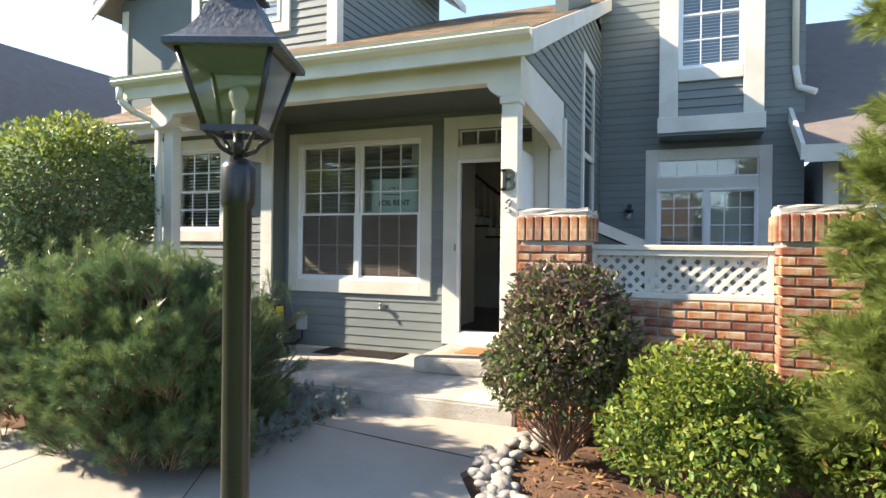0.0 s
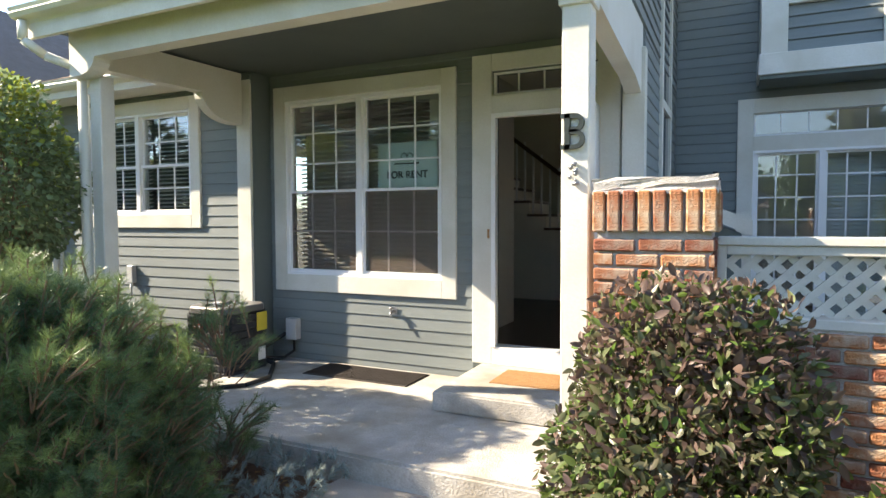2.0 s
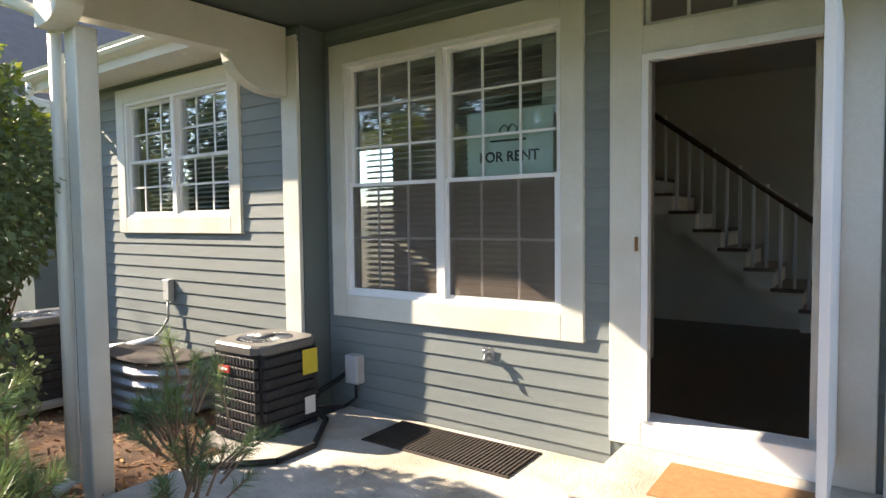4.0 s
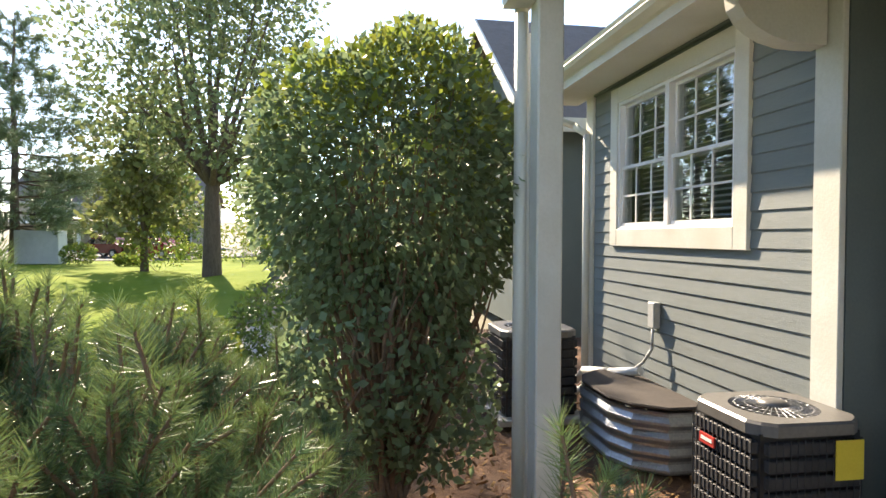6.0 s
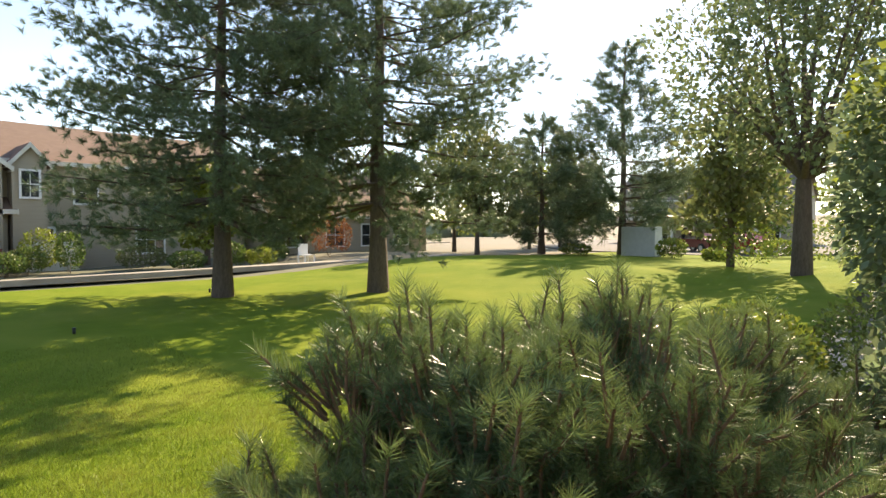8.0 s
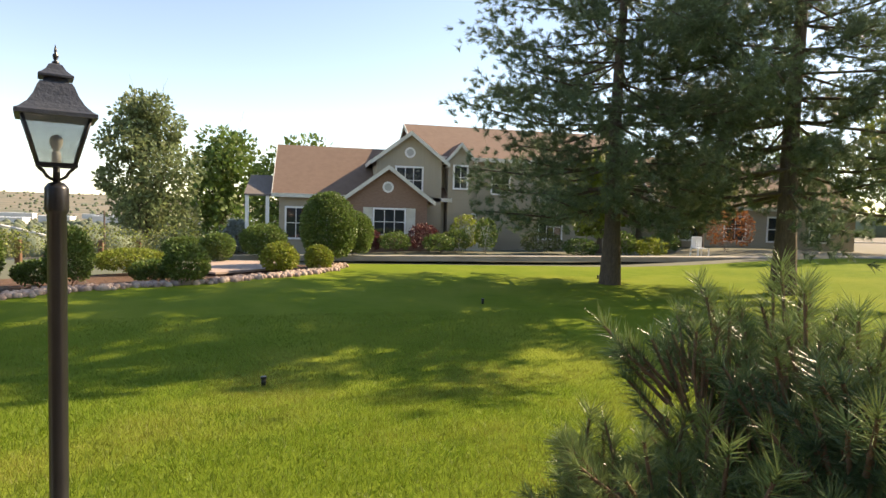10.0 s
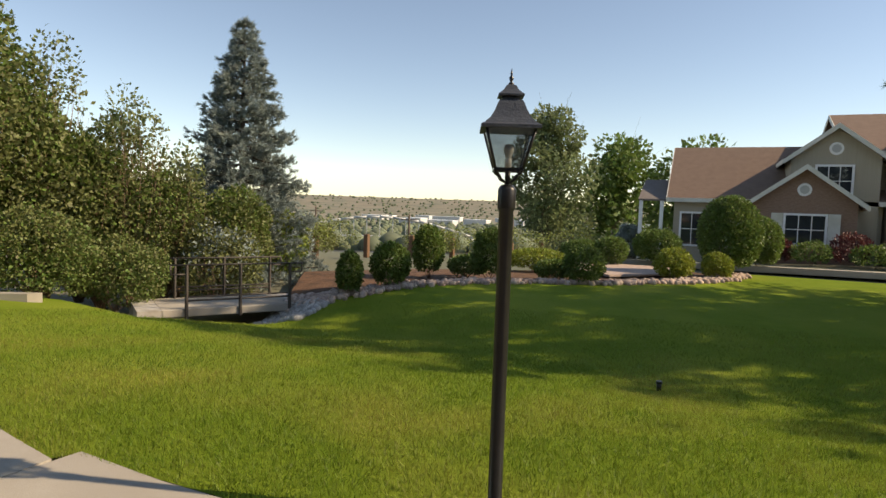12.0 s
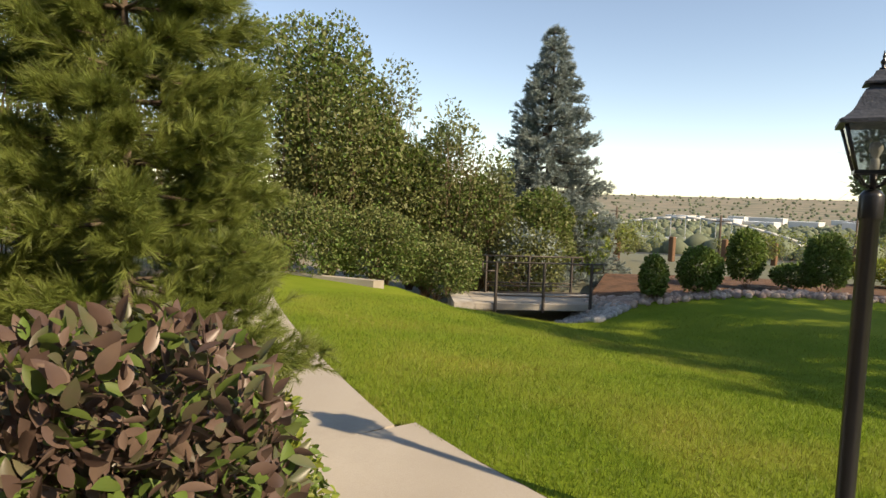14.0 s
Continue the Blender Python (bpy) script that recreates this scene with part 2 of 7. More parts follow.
def tube(bm, pts, r, seg=10):
    for a, b in zip(pts[:-1], pts[1:]):
        cyl(bm, a, b, r, r, seg)


def lathe(bm, profile, seg=20, centre=(0, 0, 0)):
    rings = []
    for r, z in profile:
        rings.append([bm.verts.new((centre[0] + r * math.cos(2 * math.pi * i / seg), centre[1] + r * math.sin(2 * math.pi * i / seg), centre[2] + z)) for i in range(seg)])
    for a, b in zip(rings[:-1], rings[1:]):
        for i in range(seg):
            f = bm.faces.new((a[i], a[(i + 1) % seg], b[(i + 1) % seg], b[i]))
            f.smooth = True
    bm.faces.new(rings[0][::-1])
    bm.faces.new(rings[-1])


def prism(bm, poly, axis, a, b):
    """A polygon of (u, v) drawn out along an axis: x: (y, z), y: (x, z), z: (x, y)."""
    put = {"x": lambda u, v, w: (w, u, v), "y": lambda u, v, w: (u, w, v), "z": lambda u, v, w: (u, v, w)}[axis]
    lo = [bm.verts.new(put(u, v, a)) for u, v in poly]
    hi = [bm.verts.new(put(u, v, b)) for u, v in poly]
    bm.faces.new(lo[::-1])
    bm.faces.new(hi)
    for i in range(len(poly)):
        j = (i + 1) % len(poly)
        bm.faces.new((lo[i], lo[j], hi[j], hi[i]))
    bmesh.ops.recalc_face_normals(bm, faces=bm.faces)


def soften(bm, w=0.006, seg=1):
    bmesh.ops.bevel(bm, geom=list(bm.edges), offset=w, segments=seg, affect="EDGES", clamp_overlap=True)


def mesh_of(name, bm, material):
    me = bpy.data.meshes.new(name)
    bmesh.ops.recalc_face_normals(bm, faces=bm.faces)
    bm.to_mesh(me)
    bm.free()
    me.materials.append(material)
    return me


def root_of(ob):
    while ob.parent:
        ob = ob.parent
    return ob


def part(name, bm, material, parent=None, label=""):
    """One mesh object, in world metres, under a thing or a part of it."""
    me = bm if isinstance(bm, bpy.types.Mesh) else mesh_of(name, bm, material)
    ob = new(name, me)
    if parent:
        ob.parent = parent
        ob.matrix_parent_inverse = Matrix.Translation(-root_of(parent).location)
        if parent.parent:
            ob.matrix_parent_inverse = Matrix.Identity(4)
    return tagged(ob, label)


def thing(name, at, label, category, group=""):
    ob = new(name)
    ob.location = at
    ob.empty_display_size = 0.1
    return tagged(ob, label, category, group)


def struct(name, bm, material, label="", category=""):
    ob = new(name, bm if isinstance(bm, bpy.types.Mesh) else mesh_of(name, bm, material))
    return tagged(ob, label, category, kind="structure")


def cloud(name, template, faces, mats, material):
    """One mesh out of many copies of a small template; mats: (n, 4, 4)."""
    t = np.c_[np.array(template, float), np.ones(len(template))]
    v = np.einsum("nij,kj->nki", mats, t)[..., :3].reshape(-1, 3)
    n, k = len(mats), len(template)
    f = np.array(faces)
    idx = (f[None] + (np.arange(n) * k)[:, None, None]).reshape(-1)
    me = bpy.data.meshes.new(name)
    me.vertices.add(len(v))
    me.vertices.foreach_set("co", v.ravel())
    me.loops.add(len(idx))
    me.loops.foreach_set("vertex_index", idx.astype(np.int32))
    s = f.shape[1]
    me.polygons.add(len(idx) // s)
    me.polygons.foreach_set("loop_start", np.arange(0, len(idx), s, dtype=np.int32))
    me.update(calc_edges=True)
    me.materials.append(material)
    return me


def frames_at(pos, zdir, size, rng, spin=True):
    """Matrices that stand a template's +z along zdir at pos, spun at random."""
    pos, z = np.array(pos, float), np.array(zdir, float)
    z /= np.linalg.norm(z, axis=1)[:, None] + 1e-9
    h = rng.normal(size=z.shape)
    x = np.cross(h, z)
    x /= np.linalg.norm(x, axis=1)[:, None] + 1e-9
    y = np.cross(z, x)
    m = np.zeros((len(pos), 4, 4))
    s = np.broadcast_to(np.array(size, float), (len(pos),))[:, None]
    m[:, :3, 0], m[:, :3, 1], m[:, :3, 2], m[:, :3, 3] = x * s, y * s, z * s, pos
    m[:, 3, 3] = 1
    return m


LEAF = ([(0, 0, 0), (0.32, 0.06, 0.45), (0, 0, 1.0), (-0.32, 0.06, 0.45)], [(0, 1, 2), (0, 2, 3)])


def tuft(n, spread, width, seed, length=1.0, up=0.2, stem=0.35):
    """A spray of needles round a short axis."""
    r = np.random.default_rng(seed)
    vs, fs = [], []
    for i in range(n):
        a, h = r.uniform(0, 6.283), r.uniform(0, stem)
        tilt = r.uniform(0.35, 1.0) * spread
        d = np.array([math.cos(a) * math.sin(tilt), math.sin(a) * math.sin(tilt), math.cos(tilt) + up])
        d = d / np.linalg.norm(d) * length * r.uniform(0.7, 1.05) * (1 - 0.5 * stem)
        side = np.cross(d, r.normal(size=3))
        side = side / (np.linalg.norm(side) + 1e-9) * width
        base = np.array([0, 0, h])
        k = len(vs)
        vs += [tuple(base - side), tuple(base + side), tuple(base + d)]
        fs.append((k, k + 1, k + 2))
    return vs, fs


def blob_points(n, rng, centre, radii, shell=0.55, lumps=7, lump=0.25, low=-1.0, tight=0.55):
    """Points in the outer part of a lumpy ellipsoid, and their outward ways."""
    d = rng.normal(size=(n * 2, 3))
    d /= np.linalg.norm(d, axis=1)[:, None]
    d = d[d[:, 2] > low][:n]
    c = rng.normal(size=(lumps, 3))
    c /= np.linalg.norm(c, axis=1)[:, None]
    bump = np.max(np.clip((d @ c.T - tight) / (1 - tight), 0, 1), axis=1)
    r = (1 - lump + lump * bump) * (shell + (1 - shell) * rng.uniform(0, 1, len(d)) ** 0.5)
    return np.array(centre) + d * r[:, None] * np.array(radii), d


def branches(name, rng, base, tips, r0, material, parent, bend=0.15):
    bm = bmesh.new()
    for t in tips:
        p, q = Vector(base), Vector(t)
        p = p + Vector((rng.uniform(-1, 1), rng.uniform(-1, 1), 0)) * r0 * 4
        mid = (p + q) / 2 + Vector(rng.normal(size=3)) * bend * (q - p).length * 0.5
        q1, q3 = (p + mid) / 2 + Vector(rng.normal(size=3)) * 0.02, (mid + q) / 2 + Vector(rng.normal(size=3)) * 0.02
        pts = [p, q1, mid, q3, q]
        for i in range(4):
            cyl(bm, pts[i], pts[i + 1], r0 * (1 - i * 0.22), r0 * (1 - (i + 1) * 0.22), 6, False)
    return tagged(part(name, bm, material, parent), kind="stuff")


def screen_mat():
    m = bpy.data.materials.new("fine_insect_mesh")
    m.use_nodes = True
    n, l = m.node_tree.nodes, m.node_tree.links
    bs = n["Principled BSDF"]
    bs.inputs["Base Color"].default_value = (0.16, 0.125, 0.10, 1)
    bs.inputs["Roughness"].default_value = 0.7
    t = n.new("ShaderNodeBsdfTransparent")
    mx = n.new("ShaderNodeMixShader")
    mx.inputs[0].default_value = 0.38
    l.new(t.outputs[0], mx.inputs[1])
    l.new(bs.outputs[0], mx.inputs[2])
    l.new(mx.outputs[0], n["Material Output"].inputs["Surface"])
    return m


M["mesh_screen"] = screen_mat()
M["vinyl_cream"] = mat("cream_enamelled_gutter", (0.66, 0.65, 0.57), (0.71, 0.70, 0.62), 0.4, 3, 80, 0.04)


def dark_glass(name):
    m = mat(name, (0.02, 0.025, 0.03), (0.035, 0.04, 0.045), 0.03, 2, 20, 0, spec=1.0)
    return m


M["glass_dark"] = dark_glass("dark_window_glass")
M["tan_wall"] = mat("tan_painted_siding", (0.36, 0.31, 0.235), (0.41, 0.355, 0.275), 0.7, 2, 30, 0.1, stretch=(0.3, 0.3, 8))
M["board_batten"] = mat("tan_board_and_batten", (0.36, 0.32, 0.245), (0.41, 0.365, 0.285), 0.7, 2, 30, 0.1, stretch=(8, 8, 0.2))
M["far_brick"] = mat("brown_red_brick", (0.21, 0.12, 0.085), (0.33, 0.22, 0.165), 0.85, 6, 25, 0.3, stretch=(1, 1, 3))
M["asphalt"] = mat("grey_asphalt", (0.10, 0.098, 0.095), (0.15, 0.147, 0.14), 0.9, 2, 60, 0.3)
M["car_red"] = mat("red_car_paint", (0.22, 0.012, 0.02), (0.25, 0.016, 0.025), 0.2, bump=0)
M["car_maroon"] = mat("maroon_car_paint", (0.13, 0.015, 0.018), (0.15, 0.018, 0.02), 0.2, bump=0)
M["pale_wall"] = mat("pale_grey_wall", (0.5, 0.5, 0.49), (0.6, 0.6, 0.58), 0.8, 0.05, 1, 0)
M["far_tree"] = mat("hazy_tree_green", (0.10, 0.125, 0.075), (0.14, 0.16, 0.10), 0.9, 0.2, 2, 0, island=0.25)
M["wood_post"] = mat("brown_wooden_post", (0.13, 0.07, 0.04), (0.19, 0.11, 0.065), 0.9, 8, 50, 0.4, stretch=(2, 2, 0.4))
# green-grey ceiling paint with the shadow under the porch roof mixed into it
M["porch_ceiling"] = mat("shaded_green_ceiling_paint", (0.075, 0.092, 0.085), (0.09, 0.108, 0.10), 0.6, 3, 60, 0.1)


# ---- the ground ----
def sstep(a, b, v):
    t = np.clip((v - a) / (b - a), 0, 1)
    return t * t * (3 - 2 * t)


def ground_z(x, y):
    x, y = np.asarray(x, float), np.asarray(y, float)
    z = -0.10 * sstep(3.5, 0.5, y) - 0.25 * sstep(0.5, -4, y)
    line = -5.6 - 0.12 * (x + 2)
    deep = 0.2 + 0.45 * sstep(-6, 8, x)
    z = z - deep * np.exp(-((y - line) / 2.4) ** 2) * sstep(1, -3, y)
    s = 0.5 * x - 0.87 * y
    z = z - 0.075 * np.clip(s - 21, 0, 150) - 0.018 * np.clip(s - 171, 0, 900)
    z = z - 0.30 * np.exp(-(((x - 7.0) ** 2 + (y + 7.2) ** 2) / 0.75) ** 2)
    far = np.hypot(x, y)
    z = z + 85 * sstep(1500, 4200, far)
    z = z + 0.5 * sstep(-14, -26, x) * sstep(12, -2, y) - 0.25 * sstep(-26, -40, x)
    return z


def gz(x, y):
    return float(ground_z(x, y))


def sheet(name, xs, ys, fz, material, keep=None):
    xx, yy = np.meshgrid(xs, ys)
    zz = fz(xx, yy)
    v = np.c_[xx.ravel(), yy.ravel(), zz.ravel()]
    w = len(xs)
    i = np.arange(len(ys) - 1)[:, None] * w + np.arange(w - 1)[None]
    f = np.stack([i, i + 1, i + w + 1, i + w], -1).reshape(-1, 4)
    if keep is not None:
        c = v[f].mean(1)
        f = f[keep(c[:, 0], c[:, 1])]
    me = bpy.data.meshes.new(name)
    me.from_pydata(v.tolist(), [], f.tolist())
    me.polygons.foreach_set("use_smooth", np.ones(len(f), bool))
    me.materials.append(material)
    return me


u = np.linspace(-1, 1, 181)
warp = np.sign(u) * (np.abs(u) * 20 + np.abs(u) ** 4 * 4700)
struct("ground", sheet("ground", warp, warp, lambda x, y: ground_z(x, y) - 0.05 - 0.4 * sstep(30, 12, np.hypot(x, y)), M["dirt"]), None, "dry earth ground reaching the hazy hills", "ground")


def on_lawn(x, y):
    s = 0.5 * x - 0.87 * y
    far = np.clip(x - 1.34, 0, 99)
    edge = np.where(x < 1.34, 1.10, 1.24 - 0.20 * far - 0.012 * far ** 2)
    bed = (x + 3.0) * 0.70 + (y + 17.2) * -0.72
    return (y < edge) & (y > -19.5 - 0.02 * x) & (x < 12.2) & ((bed < 0) | (x < -3.2)) & ((x < 6.9) | (y > -4.6 + (9.7 - x) * 0.25))


lawn = struct("lawn", sheet("lawn", np.linspace(-70, 13, 416), np.linspace(-22, 2, 241), ground_z, M["grass"], on_lawn), None, "mown green lawn with a shallow swale", "lawn")
rng = np.random.default_rng(5)
bx, by = rng.uniform(-7, 8, 620000), rng.uniform(-8.5, 1.2, 620000)
near = np.exp(-np.hypot(bx + 2.3, by - 3.6) / 4.2) * 3.2
k = on_lawn(bx, by) & (rng.uniform(size=len(bx)) < near)
bx, by = bx[k], by[k]
bp = np.c_[bx, by, ground_z(bx, by) - 0.004]
bd = rng.normal(size=(len(bx), 3)) * 0.45 + np.array([0, 0, 1])
blades = new("grass_blades", cloud("grass_blades", [(-0.06, 0, 0), (0.06, 0, 0), (0, 0.12, 1)], [(0, 1, 2)], frames_at(bp, bd, rng.uniform(0.03, 0.062, len(bx)), rng), M["blade"]))
tagged(blades, "short blades of green lawn grass", "grass", kind="stuff")

# mulch bed of the house front
struct("mulch_bed", sheet("mulch_bed", np.linspace(-13, 6, 96), np.linspace(1.5, 9, 40), lambda x, y: ground_z(x, y) - 0.035 + 0.02 * np.sin(x * 5) * np.cos(y * 4), M["mulch"]), None, "brown bark mulch in planting bed", "mulch")

# entrance walk and the pavement along the lawn
bm = bmesh.new()
prism(bm, [(-3.0, 4.12), (-3.1, 3.4), (-3.35, 2.75), (-4.0, 2.5), (-14, 2.5), (-14, 1.15), (0.55, 1.12), (1.34, 1.05), (1.345, 2.3), (0.2, 2.25), (-0.6, 2.1), (-1.25, 2.5), (-1.55, 3.0), (-1.45, 3.6), (-1.2, 4.12)], "z", -0.22, -0.005)
for v in bm.verts:
    v.co.z += 0.85 * gz(v.co.x, v.co.y)
pave = struct("pavement_walk", bm, M["concrete"], "pale concrete entrance walk", "walk")
bm = bmesh.new()
ex = np.linspace(1.35, 14, 22)
for x0, x1 in zip(ex[:-1], ex[1:]):
    e = lambda x: 1.24 - 0.20 * (x - 1.34) - 0.012 * (x - 1.34) ** 2
    vs = []
    for x, o, z in ((x0, 0, 0), (x1, 0, 0), (x1, 1.3, 0), (x0, 1.3, 0)):
        vs.append(bm.verts.new((x, e(x) + o, gz(x, e(x)) + 0.02)))
    bm.faces.new(vs)
bmesh.ops.remove_doubles(bm, verts=bm.verts, dist=0.001)
ext = bmesh.ops.extrude_face_region(bm, geom=list(bm.faces))
for v in ext["geom"]:
    if isinstance(v, bmesh.types.BMVert):
        v.co.z -= 0.16
struct("pavement_side", bm, M["concrete"], "pale concrete pavement curving beside the lawn", "pavement")
# joints of the walk: dark grooves
for p, q in (((-4.37, 1.3), (-4.47, 2.48)), ((-2.5, 1.2), (-3.3, 2.72)), ((-3.05, 3.55), (-1.5, 3.3))):
    bm = bmesh.new()
    cyl(bm, (p[0], p[1], gz(*p) * 0.85 - 0.008), (q[0], q[1], gz(*q) * 0.85 - 0.008), 0.006, 0.006, 6)
    part("joint", bm, M["mulch"], pave)

# porch slab and door step
bm = bmesh.new()
box(bm, -5.05, -1.5, 4.12, 6.1, -0.2, 0.155)
soften(bm, 0.02, 2)
struct("porch_slab", bm, M["concrete_rough"], "worn concrete porch slab with pitted front edge", "porch")
bm = bmesh.new()
box(bm, -2.86, -1.52, 5.09, 6.1, 0.15, 0.307)
soften(bm, 0.015, 2)
struct("door_step", bm, M["concrete_rough"], "worn concrete step before the door", "step")

# ---- the house ----
SP = 0.112


def siding(wall, axis, at, u0, u1, z0, z1, holes, material, out, spacing=SP):
    """Lapped boards on a wall: each board is a piece, cut round the openings."""
    z = z0
    shapes = {}
    while z < z1 - 0.02:
        h = min(spacing, z1 - z)
        cuts = [(u0, u1)]
        for a, b, c, d in holes:
            if c < z + h * 0.5 < d:
                cuts = [s for lo, hi in cuts for s in ((lo, min(hi, a)), (max(lo, b), hi)) if s[1] - s[0] > 0.01]
        for lo, hi in cuts:
            key = (round(lo, 3), round(hi, 3), round(h, 3))
            if key not in shapes:
                bm = bmesh.new()
                poly = [(0, 0), (0, h), (out * 0.003, h), (out * 0.0125, 0.008), (out * 0.009, 0)]
                if axis == "x":
                    prism(bm, poly, "x", lo, hi)
                else:
                    prism(bm, [(p, q) for p, q in poly], "y", lo, hi)
                shapes[key] = mesh_of("board", bm, material)
            ob = new("board", shapes[key])
            ob.parent = wall
            ob.location = (0, at, z) if axis == "x" else (at, 0, z)
        z += spacing


def wall_box(name, boxes, label, material=None):
    bm = bmesh.new()
    for b in boxes:
        box(bm, *b)
    return struct(name, bm, material or M["siding_dark"], label, "wall")


FY = 6.10      # front wall
LY = 5.845     # wall of the wing
SY = 8.93      # recessed wall
SX = -1.5      # side wall
WIN = (-5.03, -3.24, 1.03, 2.80)      # opening of the front window
DOOR = (-2.757, -1.85, 0.307, 2.86)
LW = (-7.76, -6.095, 1.655, 2.78)
SL = (-0.66, 0.70, 0.42, 2.80)
wf = wall_box("wall_front", [(-5.25, WIN[0], FY, FY + .15, 0, 4.0), (WIN[0], WIN[1], FY, FY + .15, 0, WIN[2]), (WIN[0], WIN[1], FY, FY + .15, WIN[3], 4.0), (WIN[1], DOOR[0], FY, FY + .15, 0, 4.0), (DOOR[0], DOOR[1], FY, FY + .15, 0, DOOR[2]-2.56), (DOOR[0], DOOR[1], FY, FY + .15, DOOR[3], 4.0), (DOOR[1], SX, FY, FY + .15, 0, 4.0)], "blue-grey lapped wall under the porch roof")
wl = wall_box("wall_wing", [(-8.45, LW[0], LY, LY + .15, -.1, 3.3), (LW[0], LW[1], LY, LY + .15, -.1, LW[2]), (LW[0], LW[1], LY, LY + .15, LW[3], 3.3), (LW[1], -5.25, LY, LY + .15, -.1, 3.3), (-5.4, -5.25, LY + .15, FY + .15, -.1, 3.5), (-8.45, -8.3, LY + .15, 9.5, -.1, 3.3)], "grey lapped wing wall lit by low sun")
wsd = wall_box("wall_side", [(SX - .15, SX, FY + .15, SY + .15, 0, 4.9)], "grey lapped side wall")
wr = wall_box("wall_recessed", [(SX, SL[0], SY, SY + .15, -.1, 8), (SL[0], SL[1], SY, SY + .15, -.1, SL[2] - 2.4), (SL[0], SL[1], SY, SY + .15, SL[3], 8), (SL[1], 1.25, SY, SY + .15, -.1, 8), (1.10, 1.25, SY + .15, 14, -.1, 8)], "tall blue-grey lapped wall behind the patio")
wall_box("wall_back", [(-8.3, 1.1, 13.9, 14.05, -.1, 6)], "plain back wall of the house")

# interior
bm = bmesh.new()
box(bm, -8.3, 1.1, 6.25, 13.9, 0.2, 0.30)
struct("floor", bm, M["wood_dark"], "dark wooden floor inside the house", "floor")
bm = bmesh.new()
box(bm, -8.3, SX - .15, 6.25, 13.9, 3.25, 3.35)
struct("ceiling", bm, M["room"], "painted ceiling inside the house", "ceiling")
wall_box("wall_inner", [(-8.3, SX - .15, 10.6, 10.7, .3, 3.25), (-3.45, -3.35, 6.25, 8.4, .3, 3.25), (-1.5, 1.1, 11.5, 11.6, .3, 3.25)], "cream inner wall", M["room"])
st = thing("staircase", (-2.9, 9.2, 0.3), "dark wooden staircase with white balusters inside the doorway", "staircase")
for i in range(10):
    bm = bmesh.new()
    x = -1.75 - i * 0.24
    box(bm, x - 0.25, x, 9.3, 10.3, 0.3 + i * 0.19, 0.3 + (i + 1) * 0.19)
    part("riser", bm, M["room"], st)
    bm = bmesh.new()
    box(bm, x - 0.26, x + 0.02, 9.25, 10.3, 0.3 + (i + 1) * 0.19, 0.335 + (i + 1) * 0.19)
    part("tread", bm, M["wood_dark"], st)
    for j in (0.06, 0.18):
        bm = bmesh.new()
        cyl(bm, (x - j, 9.28, 0.33 + (i + 1) * 0.19), (x - j, 9.28, 1.15 + (i + 0.5 + 0.5) * 0.19), 0.016, 0.016, 8)
        part("baluster", bm, M["vinyl"], st)
bm = bmesh.new()
cyl(bm, (-1.7, 9.28, 1.2), (-4.15, 9.28, 3.1), 0.03, 0.03, 8)
part("handrail", bm, M["wood_dark"], st)


def trim_ring(parent, y, x0, x1, z0, z1, w, deep=0.03, names=("trim_left", "trim_right", "trim_top", "trim_bottom"), bottom=None):
    """Four boards round an opening whose outer edge is given."""
    wb = bottom or w
    for nm, b in ((names[0], (x0, x0 + w, z0, z1)), (names[1], (x1 - w, x1, z0, z1)), (names[2], (x0 + w, x1 - w, z1 - w, z1)), (names[3], (x0 + w, x1 - w, z0, z0 + wb))):
        bm = bmesh.new()
        box(bm, b[0], b[1], y - deep, y + 0.01, b[2], b[3])
        soften(bm, 0.004)
        part(nm, bm, M["trim"], parent)


def sash(parent, x0, x1, z0, z1, y, cols, rows, screen=False, frame_w=0.026):
    bm = bmesh.new()
    for b in ((x0, x0 + frame_w, z0, z1), (x1 - frame_w, x1, z0, z1), (x0 + frame_w, x1 - frame_w, z1 - frame_w, z1), (x0 + frame_w, x1 - frame_w, z0, z0 + frame_w)):
        box(bm, b[0], b[1], y - 0.02, y + 0.02, b[2], b[3])
    s = part("sash", bm, M["vinyl"], parent)
    bm = bmesh.new()
    box(bm, x0 + 0.02, x1 - 0.02, y - 0.003, y + 0.003, z0 + 0.02, z1 - 0.02)
    g = part("pane", bm, M["glass"], s)
    g.visible_shadow = False
    for i in range(1, cols):
        bm = bmesh.new()
        x = x0 + (x1 - x0) * i / cols
        box(bm, x - 0.008, x + 0.008, y - 0.013, y - 0.005, z0 + 0.03, z1 - 0.03)
        part("muntin", bm, M["vinyl"], s)
    for i in range(1, rows):
        bm = bmesh.new()
        z = z0 + (z1 - z0) * i / rows
        box(bm, x0 + 0.03, x1 - 0.03, y - 0.013, y - 0.005, z - 0.008, z + 0.008)
        part("muntin", bm, M["vinyl"], s)
    return s


def blind(x0, x1, z0, z1, y, label, tilt=25):
    root = thing("window_blind", ((x0 + x1) / 2, y, z1), label, "blind", "window blinds")
    bm = bmesh.new()
    box(bm, x0, x1, y - 0.02, y + 0.02, z1 - 0.04, z1)
    part("head_rail", bm, M["slat"], root)
    bm = bmesh.new()
    box(bm, x0, x1, -0.023, 0.023, -0.0012, 0.0012, pose(0, 0, 0, tilt))
    me = mesh_of("slat", bm, M["slat"])
    z = z0
    while z < z1 - 0.05:
        s = new("slat", me)
        s.parent = root
        s.location = (-(x0 + x1) / 2, 0, z - z1)
        z += 0.045
    return root


